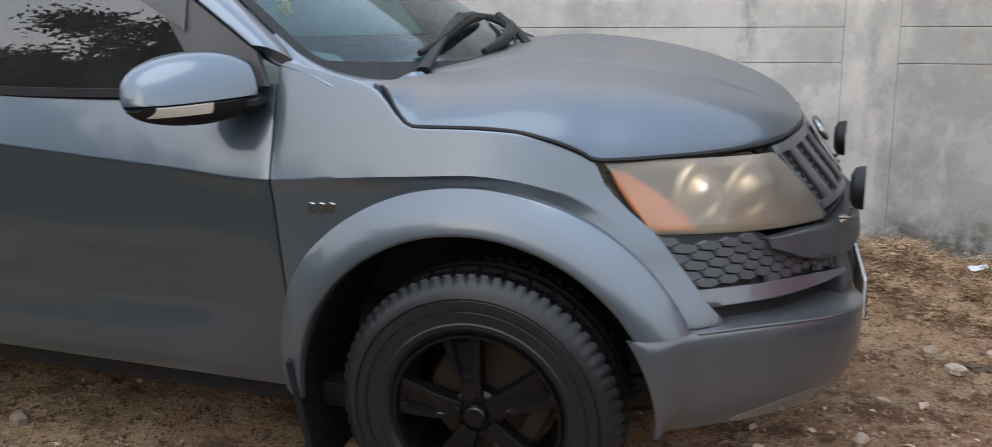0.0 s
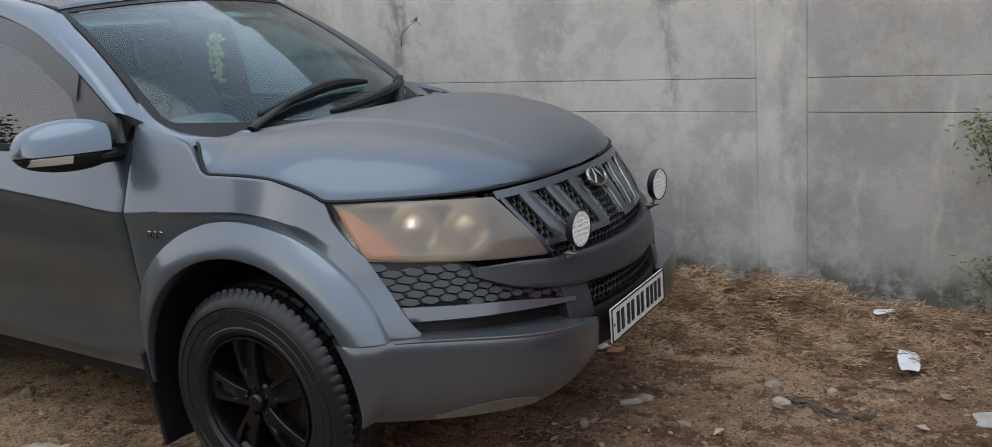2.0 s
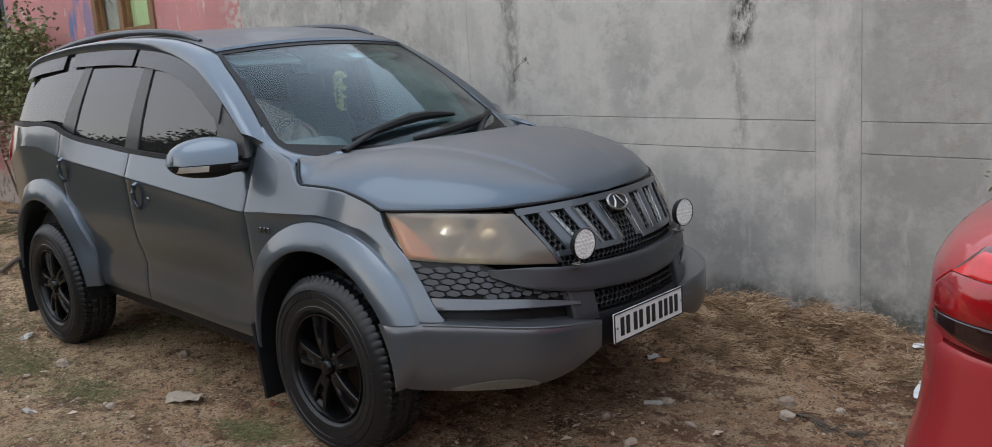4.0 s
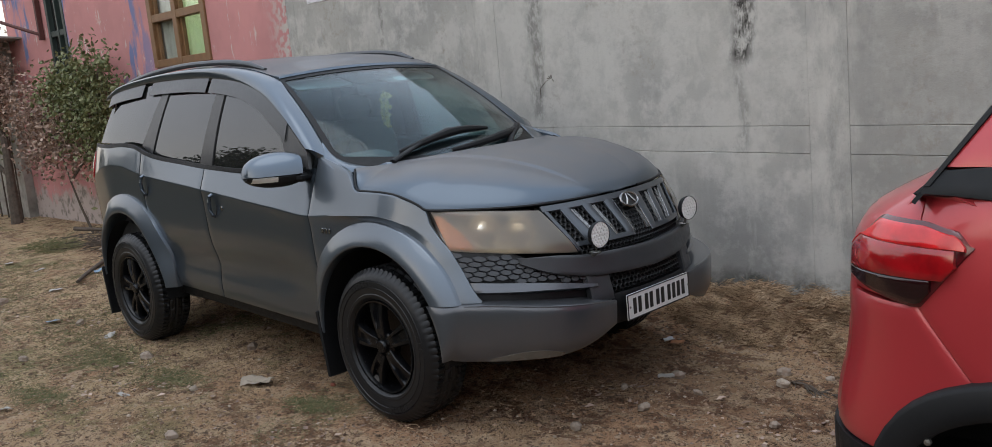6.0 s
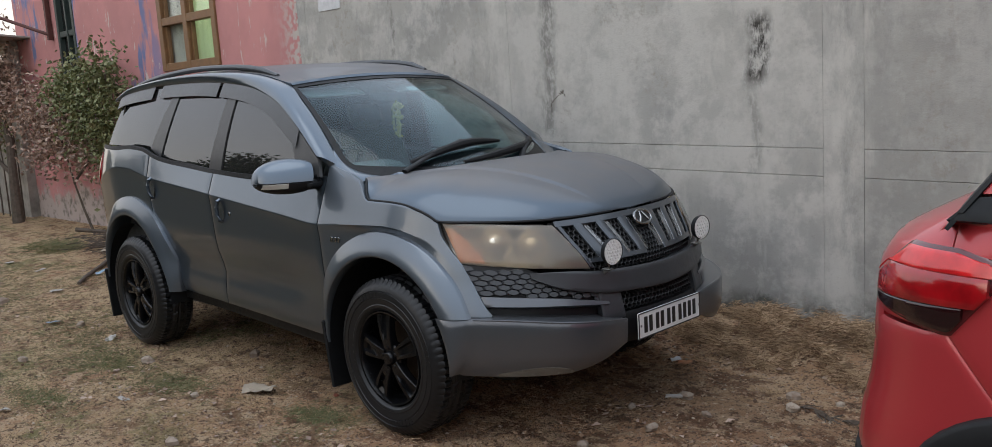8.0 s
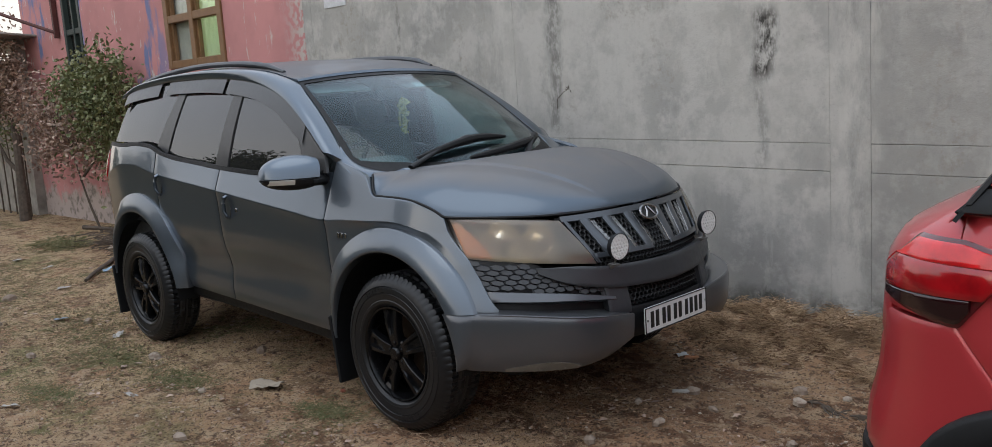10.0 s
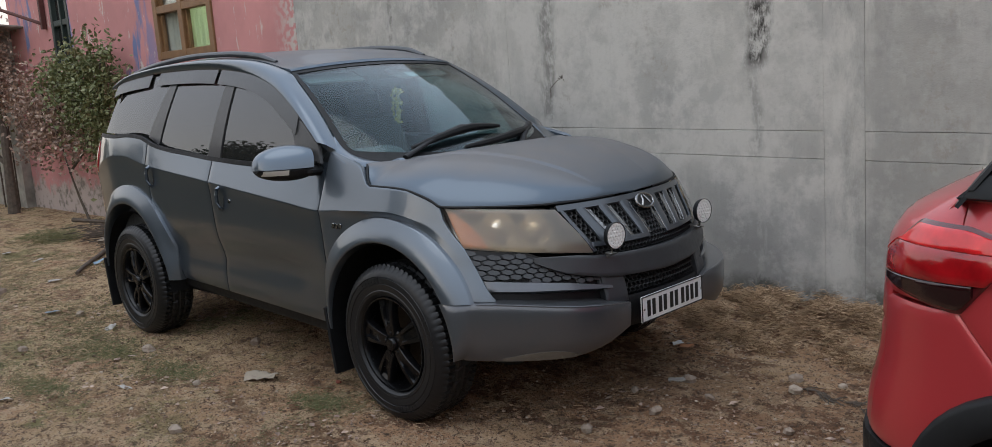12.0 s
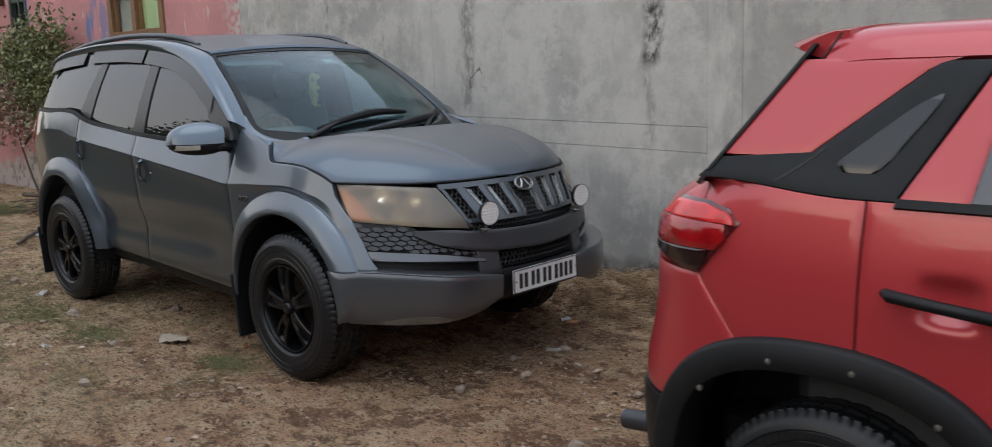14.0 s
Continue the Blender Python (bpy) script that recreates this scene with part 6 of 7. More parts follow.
    for x in W(-0.10, 1.55, 20):
        half = [(-0.7010, 1.556), (-0.690, 1.575), (-0.672, 1.605), (-0.645, 1.627), (-0.58, 1.640), (-0.42, 1.648), (-0.2, 1.652), (0, 1.653)]
        fall = 0.0 if x > 0.0 else 0.14 * x
        front = -0.05 * smoothstep(1.2, 1.6, x)
        full = half + [(-y, z) for y, z in reversed(half[:-1])]
        rows.append([(x, y, z + fall + float(front) * (z > 1.6)) for y, z in full])
    part("roof", Geo().slab(np.array(rows), 0.03, RED_IN, 0), PAINT_RED, car)
    section = ((-0.055, 1.640), (-0.11, 1.638), (-0.18, 1.625), (-0.236, 1.607), (-0.243, 1.600), (-0.238, 1.594), (-0.19, 1.577), (-0.12, 1.566), (-0.06, 1.570))
    rows = [[(x - 0.09 * (1 - u * u) * smoothstep(-0.06, -0.22, x) + 0.05 * abs(u) ** 8 * smoothstep(-0.06, -0.24, x), 0.655 * u, z + 0.014 * (1 - u * u) - 0.01 * abs(u) ** 6) for x, z in section] for u in W(-1, 1, 25)]
    g = Geo().grid(np.array(rows, float), close_v=True)
    g.f += [tuple(range(8, -1, -1)), tuple(range(24 * 9, 25 * 9))]
    part("roof_spoiler", g, PAINT_RED, car, "red roof spoiler")
    # seams between tailgate, spoiler and trim
    rows = [[(x + 0.004 * k, -0.690 + 0.17 * (z - 1.56), z + 0.003) for k in (0, 1)] for x, z in zip(W(-0.118, -0.070, 8), W(1.552, 1.622, 8))]
    pair("gate_seam", Geo().slab(np.array(rows), 0.008, RED_IN, 0), BLACK_INK, car)
    rows = [[lifted(x + 0.007 * k, z, 0.0015) for k in (0, 1)] for x, z in zip(W(-0.170, -0.055, 10), W(1.243, 1.340, 10))]
    part("trim_seam", Geo().slab(np.array(rows), 0.004, RED_IN, 0), BLACK_INK, q[0])
    rows = [[(hatch(z) - 0.10 * (1 - u * u) + 0.012, red_cabin(0, z)[1] * -u * 0.99, z) for z in W(1.238, 1.585, 8)] for u in W(-1, 1, 21)]
    rear_glass = part("rear_window", Geo().slab(np.array(rows), 0.006, RED_IN, 0), DARK_TINT, car, "dark rear window")
    rows = [[(hatch(z) - 0.10 * (1 - u * u) + 0.006, red_cabin(0, z)[1] * -u, z) for z in W(1.24, 1.60, 10)] for u in W(-1.0, -0.80, 8)]
    for g in (Geo().slab(np.array(rows), 0.012, RED_IN, 0.002), Geo().slab(np.array(rows), 0.012, RED_IN, 0.002).flipped()):
        part("window_border", g, GLOSS_BLACK, rear_glass, "gloss black edge of the rear window")
    rows = [[(hatch(z) + 0.008 + 0.012 * v, red_cabin(0, z)[1] - 0.004, z) for v in (0, 1)] for z in W(1.275, 1.60, 8)]
    pair("gate_seal", Geo().slab(np.array(rows), 0.012, RED_IN, 0), PLASTIC, car)
    rows = [[(2.06 - (z - 1.23) * 1.5 + 0.12 * (1 - u * u), red_cabin(0, z)[1] * -u, z) for z in W(1.15, 1.60, 8)] for u in W(-1, 1, 17)]
    part("windscreen", Geo().slab(np.array(rows), 0.006, RED_IN, 0), WINDSCREEN, car)
    rows = [[(2.05 + (1.20 - 0.25 * u * u) * v + 0.1 * (1 - u * u) * (1 - v), 0.83 * u * (1 - 0.15 * v * v), 1.14 - 0.16 * v**1.6 + 0.03 * (1 - u * u)) for v in W(0, 1, 10)] for u in W(-1, 1, 21)]
    part("hood", Geo().slab(np.array(rows), 0.02, RED_IN), PAINT_RED, car)
    rows = [[(3.30 - 0.45 * abs(u) ** 3.0 - 0.05 * abs(z - 0.7), 0.80 * u, z) for z in W(0.33, 1.0, 8)] for u in W(-1, 1, 21)]
    part("front_bumper", Geo().slab(np.array(rows), 0.04, RED_IN), PAINT_RED, car)
    g = Geo().box((3.6, 1.05, 0.25), pose(1.3, 0, 0.36), 0.03).box((1.6, 1.5, 0.2), pose(1.25, 0, 0.42), 0.02)
    part("underbody", g, BLACK_INK, car)
    part("cabin_floor", Geo().box((2.3, 1.5, 0.5), pose(1.0, 0, 0.78), 0.05), CABIN, car)
    for x in (0.55, 1.35):
        for y in (-0.36, 0.36):
            g = Geo().box((0.14, 0.48, 0.55), pose(x, y, 1.15, 0, -14, 0), 0.05).box((0.09, 0.25, 0.15), pose(x - 0.08, y, 1.45, 0, -10, 0), 0.03)
            part("seat", g, CLOTH, car)
    # handle in its hollow
    x0, z0 = 0.27, 1.03
    y0 = red_side(x0, z0)[1]
    doors = [o for o in car.children if o.name.startswith("rear_door") and "window" not in o.name and "frame" not in o.name]
    bar = Geo().tube([(x0 - 0.125, y0 - 0.018, z0 - 0.012), (x0 - 0.11, y0 - 0.034, z0 - 0.014), (x0, y0 - 0.045, z0 - 0.022), (x0 + 0.11, y0 - 0.034, z0 - 0.034), (x0 + 0.13, y0 + 0.01, z0 - 0.036)], [0.014, 0.018, 0.017, 0.018, 0.016], 12, 0.85)
    for k, d in enumerate(doors[:2]):
        part("door_handle", bar if k == 0 else bar.flipped(), PLASTIC, d, "black bar handle")
    g = Geo().tube([(-0.55, -0.40, 0.31), (-0.80, -0.40, 0.295), (-0.955, -0.39, 0.275)], 0.036, 16)
    part("exhaust_pipe", g, TRIM_GREY, car, "dull grey exhaust tip")
    meshes = wheel_meshes()
    for x, y, far in ((0.0, -0.775, False), (2.5, -0.775, False), (0.0, 0.775, True), (2.5, 0.775, True)):
        w = put_wheel(car, x, y, RED_Z, meshes, 20 + 30 * x, far, 0.925)


build_red()


# ---- plants, straw, stones and litter ----
LEAF = Mat("small_green_leaf", (0.110, 0.130, 0.045), 0.55)
LEAF.mix(LEAF.ramp(LEAF.island(), 0.3, 1.0), (0.215, 0.22, 0.10))
DRY_LEAF = Mat("dried_brown_leaf", (0.23, 0.155, 0.12), 0.7)
DRY_LEAF.mix(DRY_LEAF.ramp(DRY_LEAF.island(), 0.2, 1.0), (0.50, 0.37, 0.29))
DARK_LEAF = Mat("dark_tree_leaf", (0.022, 0.028, 0.014), 0.7, spec=0.1)
DARK_LEAF.mix(DARK_LEAF.ramp(DARK_LEAF.island(), 0.3, 1.0), (0.04, 0.05, 0.022))
STRAW = Mat("dry_straw", (0.56, 0.40, 0.25), 0.85)
STRAW.mix(STRAW.ramp(STRAW.island(), 0.45, 0.85), (0.13, 0.072, 0.038))
STRAW.mix(STRAW.ramp(STRAW.noise(9, 4), 0.50, 0.62, 0, 0.7), (0.17, 0.105, 0.06))
GRASS = Mat("short_grass", (0.11, 0.125, 0.05), 0.75)
GRASS.mix(GRASS.ramp(GRASS.island(), 0.2, 1.0), (0.25, 0.205, 0.105))
BARK = plain("grey_brown_bark", (0.11, 0.085, 0.065), 0.9, vary=0.5, scale=18).m
STONE = Mat("brown_grey_rubble_stone", (0.36, 0.30, 0.24), 0.9)
STONE.mix(STONE.ramp(STONE.each(), 0.1, 1.0), (0.22, 0.165, 0.125))
STONE.mix(STONE.ramp(STONE.noise(40, 5), 0.48, 0.62, 0, 0.7), (0.20, 0.14, 0.10))
STONE.bump(STONE.noise(70, 5), 0.4, 0.004)
GRAVEL = Mat("mixed_gravel", (0.34, 0.225, 0.145), 0.9)
GRAVEL.mix(GRAVEL.ramp(GRAVEL.island(), 0.0, 0.9), (0.10, 0.057, 0.036))
GRAVEL.mix(GRAVEL.ramp(GRAVEL.island(), 0.95, 0.97), (0.42, 0.34, 0.26))
BRICK_RED = plain("red_brick_bit", (0.26, 0.075, 0.045), 0.9, scale=30).m
PAPER = plain("white_crumpled_paper", (0.66, 0.67, 0.68), 0.7, vary=0.2, scale=20).m
CARD = plain("grey_brown_card", (0.31, 0.26, 0.20), 0.85, scale=20).m
ORANGE = plain("orange_wrapper", (0.55, 0.26, 0.13), 0.6).m
TILE_WHITE = plain("white_tile_shard", (0.43, 0.40, 0.36), 0.7, vary=0.35, scale=15).m

rng = random.Random(11)


def rock(size, seed, flat=0.6):
    """An angular pebble."""
    r = random.Random(seed)
    rings, sides = 4, 7
    rows = []
    for i in range(rings):
        a = math.pi * (i + 0.5) / rings
        rows.append([(size * math.sin(a) * math.cos(t) * r.uniform(0.65, 1.15), size * 0.75 * math.sin(a) * math.sin(t) * r.uniform(0.65, 1.15), size * flat * math.cos(a) * r.uniform(0.85, 1.05)) for t in np.linspace(0, 2 * math.pi, sides, endpoint=False)])
    g = Geo().grid(np.array(rows), close_v=True)
    g.f += [tuple(range(sides - 1, -1, -1)), tuple(range((rings - 1) * sides, rings * sides))]
    return g


def put_stone(x, y, size, seed, material=None, label="pale angular stone lying on the earth", flat=0.55, name="stone"):
    o = mesh_object(name, rock(size, seed, flat), material or STONE.m, smooth=18)
    o.matrix_world = pose(x, y, ground_z(x, y) + size * flat * 0.45, rng.uniform(-12, 12), rng.uniform(-12, 12), rng.uniform(0, 360))
    return tagged(o, label, "stone", "stones on the ground")


for k, (x, y, s) in enumerate([(0.695, 3.367, 0.045), (0.199, 3.207, 0.05), (0.632, 3.50, 0.045), (0.05, 2.95, 0.03), (0.32, 2.75, 0.04), (0.42, 3.05, 0.03), (0.85, 3.55, 0.03), (-3.05, 1.85, 0.06), (-3.9, 1.35, 0.05), (-2.55, 2.35, 0.055),
                               (-1.55, 1.30, 0.05), (-5.2, 1.5, 0.06), (-4.6, 2.0, 0.05), (-6.2, 1.9, 0.07), (0.9, 2.9, 0.035), (0.15, 2.45, 0.045), (1.25, 3.62, 0.03), (-0.2, 1.2, 0.03), (1.0, 2.3, 0.04), (-2.1, 1.7, 0.035)]):
    put_stone(x, y, s, 100 + k)
put_stone(-1.44, 2.21, 0.024, 132, BRICK_RED, "small red brick crumb on the earth", 0.5, "brick_bit")


def shard(name, x, y, long, wide, material, label, category, seed, lift=0.012, curl=0.02, turn=0.0):
    """A thin broken or crumpled sheet lying on the ground."""
    r = random.Random(seed)
    rows = []
    for u in np.linspace(0, 1, 9):
        row = []
        for v in np.linspace(0, 1, 6):
            w = wide * (1 - 0.25 * abs(2 * u - 1) ** 2 + 0.12 * noise.noise((u * 3, seed, 0)))
            row.append(((u - 0.5) * long + 0.1 * long * noise.noise((v * 2, seed, 4)), (v - 0.5) * w, curl * 0.7 * noise.noise((u * 2.2, v * 2.2, seed * 1.7)) + curl * 0.18 * r.random()))
        rows.append(row)
    o = mesh_object(name, Geo().slab(np.array(rows), 0.0012 + (0.006 if "tile" in name else 0.0), (0, 0, -1), 0), material, smooth=25)
    o.matrix_world = pose(x, y, ground_z(x, y) + lift, 4, -5, turn)
    return tagged(o, label, category)


shard("paper_wrapper", 1.09, 3.87, 0.17, 0.085, PAPER, "crumpled white paper wrapper on the earth", "litter", 3, 0.025, 0.022, 100)
shard("tile_shard", 1.43, 3.47, 0.16, 0.11, TILE_WHITE, "broken white tile shard on the earth", "tile", 5, 0.015, 0.008, 10)
shard("paper_scrap", 0.94, 4.30, 0.09, 0.05, PAPER, "small white paper scrap in the straw", "litter", 7, 0.02, 0.015, 20)
shard("paper_scrap", 1.50, 3.95, 0.09, 0.06, PAPER, "small white paper scrap on the earth", "litter", 8, 0.02, 0.015, 40)
shard("paper_scrap", 1.92, 3.85, 0.12, 0.09, PAPER, "white plastic scrap on the earth", "litter", 9, 0.025, 0.02, 70)
shard("tile_shard", 1.47, 3.72, 0.06, 0.05, TILE_WHITE, "small pale tile shard on the earth", "tile", 10, 0.012, 0.006, 70)
shard("tile_shard", 0.16, 3.16, 0.085, 0.04, TILE_WHITE, "pale flat shard on the earth", "tile", 12, 0.014, 0.006, 30)
shard("cardboard_scrap", -1.87, 1.98, 0.21, 0.09, CARD, "torn grey cardboard on the dry grass", "litter", 11, 0.016, 0.05, 25)
shard("white_wrapper", -0.19, 3.70, 0.06, 0.05, PAPER, "white wrapper bit near the straw", "litter", 15, 0.02, 0.015, 60)
shard("orange_wrapper", -0.12, 3.68, 0.08, 0.05, ORANGE, "orange wrapper bit near the straw", "litter", 16, 0.02, 0.015, 10)
BLUE = plain("faded_blue_plastic", (0.22, 0.32, 0.42), 0.5).m
for k, (x, y, size) in enumerate([(-8.42, 2.65, 0.15), (-6.17, 2.37, 0.13), (-7.49, 2.67, 0.11), (-3.92, 1.96, 0.13), (-2.47, 1.44, 0.10), (-2.84, 0.90, 0.09), (-5.6, 1.3, 0.09)]):
    shard("pale_scrap", x, y, size, size * 0.45, TILE_WHITE, "pale flat scrap in the grass", "litter", 30 + k, 0.014, 0.02, 47 * k)
shard("blue_scrap", -4.87, 1.89, 0.12, 0.06, BLUE, "faded blue plastic scrap in the grass", "litter", 41, 0.02, 0.03, 20)
shard("blue_scrap", -6.55, 2.98, 0.18, 0.08, BLUE, "faded blue plastic scrap by the fallen stick", "litter", 42, 0.03, 0.04, 80)


def strands(name, count, spot, length, thick, rise, material, label, category, seed, sides=3):
    """Many thin bent stalks gathered in one mesh."""
    r = random.Random(seed)
    v, f = [], []
    for _ in range(count):
        x, y, z = spot(r)
        a, l = r.uniform(0, 2 * math.pi), length * r.uniform(0.4, 1.0)
        up, bend = rise * r.uniform(-0.5, 1.0), r.uniform(-4.2, 4.2)
        t = thick * r.uniform(0.6, 1.3)
        base = len(v)
        px, py, pz = x, y, z
        for k in range(4):
            for j in range(sides):
                b = 2 * math.pi * j / sides
                v.append((px + t * math.cos(b) * math.sin(a), py - t * math.cos(b) * math.cos(a), pz + t * math.sin(b)))
            aa = a + bend * k / 3
            px, py, pz = px + l / 3 * math.cos(aa), py + l / 3 * math.sin(aa), pz + l / 3 * (up - 0.45 * up * k)
        for k in range(3):
            for j in range(sides):
                f.append((base + k * sides + j, base + k * sides + (j + 1) % sides, base + (k + 1) * sides + (j + 1) % sides, base + (k + 1) * sides + j))
    g = Geo()
    g.v, g.f = v, f
    return tagged(mesh_object(name, g, material, tidy=False), label, category, kind="stuff")


def straw_spot(r):
    while True:
        x, y = r.uniform(-0.75, 2.1), r.uniform(3.6, 4.47)
        body = 1.1 * math.exp(-(((x - 0.22) / 0.52) ** 2) - ((y - 4.22) / 0.27) ** 2) + 0.55 * math.exp(-(((x - 0.98) / 0.20) ** 2) - ((y - 3.98) / 0.11) ** 2)
        body += 0.40 * math.exp(-(((x - 1.45) / 0.45) ** 2) - ((y - 4.33) / 0.12) ** 2)
        thick = body * (0.35 + 1.7 * noise.noise((x * 5.5, y * 5.5, 21))) + 0.15 * noise.noise((x * 11, y * 11, 4))
        if thick > 0.10 and r.random() < thick * 1.5:
            return x, y, ground_z(x, y) + 0.11 * min(1.0, thick) * r.random() + 0.003


strands("straw_heap", 20000, straw_spot, 0.10, 0.00135, 1.1, STRAW.m, "loose heap of dry straw against the wall", "straw", 5)


def flat_spot(x0, x1, y0, y1, seed, cut=0.0, scale=1.3):
    def at(r):
        while True:
            x, y = r.uniform(x0, x1), r.uniform(y0, y1)
            if noise.noise((x * scale, y * scale, seed)) > cut:
                return x, y, ground_z(x, y) + 0.003
    return at


strands("straw_litter", 450, flat_spot(-1.0, 2.6, 1.6, 4.45, 31, 0.05, 1.9), 0.07, 0.0011, 0.12, STRAW.m, "scattered dry straw stalks on the earth", "straw", 6)
strands("dry_grass", 11000, flat_spot(-8.0, 0.2, 0.5, 3.0, 33, -0.08, 2.2), 0.05, 0.001, 0.35, STRAW.m, "thin dry grass on the earth", "grass", 7)
strands("green_grass", 11000, flat_spot(-9.0, -0.9, 0.4, 3.6, 35, 0.12, 1.3), 0.04, 0.0013, 1.1, GRASS.m, "low green grass patches", "grass", 8)
def tuft_spot(r):
    x, y, wide = r.choice([(-4.67, 1.99, 0.32), (-3.29, 1.70, 0.25), (-3.9, 1.75, 0.3), (-2.92, 1.13, 0.16), (-2.48, 1.77, 0.14), (-1.25, 1.96, 0.10), (-6.3, 1.9, 0.5), (-7.6, 2.3, 0.5), (-5.4, 1.4, 0.4)])
    x, y = x + r.gauss(0, wide * 1.3), y + r.gauss(0, wide * 0.5)
    return x, y, ground_z(x, y) + 0.003


strands("grass_patches", 9000, tuft_spot, 0.045, 0.0014, 1.2, GRASS.m, "low green grass in patches", "grass", 18)
strands("weeds_by_the_wall", 500, flat_spot(-0.4, 1.9, 4.32, 4.47, 36, -0.1), 0.10, 0.0014, 1.3, STRAW.m, "dry weeds along the foot of the wall", "grass", 9)


def gravel(count, seed):
    """Crumbs of earth and grit: small uneven lumps, half sunk."""
    r = random.Random(seed)
    g = Geo()
    for _ in range(count):
        x, y = r.uniform(-6.5, 2.6), r.uniform(0.3, 4.3)
        if x < -1 and r.random() < 0.45:
            continue
        s = 0.004 + 0.013 * r.random() ** 4
        z, turn = ground_z(x, y), r.uniform(0, 6.28)
        p = []
        for lift, wide in ((-0.3, 1.0), (0.35, r.uniform(0.75, 1.0))):
            for k in range(5):
                t = turn + 1.2566 * k
                d = s * wide * r.uniform(0.65, 1.15)
                p.append((x + d * math.cos(t), y + 0.8 * d * math.sin(t), z + s * (lift + r.uniform(-0.12, 0.12))))
        p.append((x + s * r.uniform(-0.2, 0.2), y + s * r.uniform(-0.2, 0.2), z + s * r.uniform(0.55, 0.8)))
        g.add(p, [(k, (k + 1) % 5, 5 + (k + 1) % 5, 5 + k) for k in range(5)] + [(5 + k, 5 + (k + 1) % 5, 10) for k in range(5)])
    return tagged(mesh_object("gravel", g, GRAVEL.m, smooth=0, tidy=False), "small gravel and crumbs of earth", "gravel", kind="stuff")


gravel(26000, 12)


def fallen_leaves(count, seed):
    r = random.Random(seed)
    g = Geo()
    for _ in range(count):
        x, y = r.uniform(-7.0, 2.4), r.uniform(0.9, 4.46)
        if noise.noise((x * 1.6, y * 1.6, 71)) + 0.35 * (y > 3.7) < 0.15:
            continue
        s = r.uniform(0.012, 0.032)
        leaf = [(x + s * r.uniform(-1, 1), y + s * r.uniform(-1, 1)) for _ in range(2)]
        (ax, ay), (bx, by) = leaf
        nx, ny = (by - ay) * 0.3, (ax - bx) * 0.3
        mx, my, z = (ax + bx) / 2, (ay + by) / 2, ground_z(x, y) + 0.006
        g.add([(ax, ay, z), (mx + nx, my + ny, z + s * r.uniform(0.0, 0.5)), (bx, by, z + s * 0.2), (mx - nx, my - ny, z + s * r.uniform(0, 0.5))], [(0, 1, 2), (0, 2, 3)])
    return tagged(mesh_object("fallen_leaves", g, DRY_LEAF.m, smooth=0, tidy=False), "small dry fallen leaves on the earth", "leaves", kind="stuff")


fallen_leaves(6000, 19)


# sapling by the wall
def leaf_card(g, p, way, long, wide, r):
    """A pointed leaf, folded along its rib."""
    way = Vector(way).normalized()
    side = way.cross(Vector((r.gauss(0, 1), r.gauss(0, 1), r.gauss(0, 1)))).normalized() * wide
    fold = way.cross(side).normalized() * wide * 0.35
    p = Vector(p)
    a, b = p + way * long * 0.45, p + way * long
    g.add([p, a + side, b, a - side, a + fold], [(0, 1, 4), (1, 2, 4), (2, 3, 4), (3, 0, 4)])


def build_sapling():
    r = random.Random(21)
    x0, y0 = 1.50, 4.36
    z0 = ground_z(x0, y0) - 0.02
    tree = thing("sapling", pose(x0, y0, z0), "thin green sapling growing at the foot of the wall", "plant")
    stems = [
        [(0, 0, 0), (0.005, 0, 0.25), (-0.01, 0.01, 0.55), (-0.035, 0.01, 0.80), (-0.03, 0.0, 0.95)],
        [(-0.02, 0.01, 0), (-0.06, 0.02, 0.3), (-0.12, 0.01, 0.58), (-0.17, 0, 0.80), (-0.20, 0, 0.90)],
        [(-0.02, 0.005, 0.62), (0.07, -0.01, 0.78), (0.14, -0.02, 0.94), (0.17, -0.02, 1.06)],
        [(-0.015, 0.01, 0.66), (-0.07, 0, 0.76), (-0.09, -0.01, 0.90)],
        [(0.0, 0, 0.18), (0.08, -0.02, 0.30), (0.15, -0.03, 0.36)],
        [(-0.03, 0.0, 0.12), (-0.12, -0.02, 0.20), (-0.19, -0.03, 0.30)],
        [(0.0, 0.0, 0.40), (0.06, -0.01, 0.48), (0.10, 0.0, 0.52)],
    ]
    for k, s in enumerate(stems):
        part("stem", Geo().tube(s, [0.009 - 0.001 * k + 0.001 - (0.009 - 0.001 * k) * 0.75 * i / (len(s) - 1) for i in range(len(s))], 7), BARK, tree)
    g = Geo()
    spots = []
    for s in stems[:4]:
        spots += [(s[-1], 0.10, 75), (s[-2], 0.12, 60)]
    spots += [((0.12, -0.03, 0.36), 0.10, 80), ((-0.17, -0.03, 0.27), 0.09, 75), ((0.03, 0.0, 0.20), 0.13, 190), ((0.02, 0.0, 0.32), 0.10, 80), ((0.09, 0.0, 0.52), 0.09, 60), ((-0.03, 0, 0.45), 0.09, 30)]
    for (x, y, z), spread_r, n in spots:
        for _ in range(int(n * 1.6)):
            p = (x + r.gauss(0, spread_r * 0.5), y + r.gauss(0, spread_r * 0.35), z + r.gauss(0, spread_r * 0.5))
            leaf_card(g, p, (r.gauss(0, 1), r.gauss(0, 0.7), r.gauss(0.3, 0.8)), r.uniform(0.020, 0.040), r.uniform(0.004, 0.0075), r)
    part("leaves", g, LEAF.m, tree, "small narrow green leaves", smooth=0, tidy=False)


build_sapling()


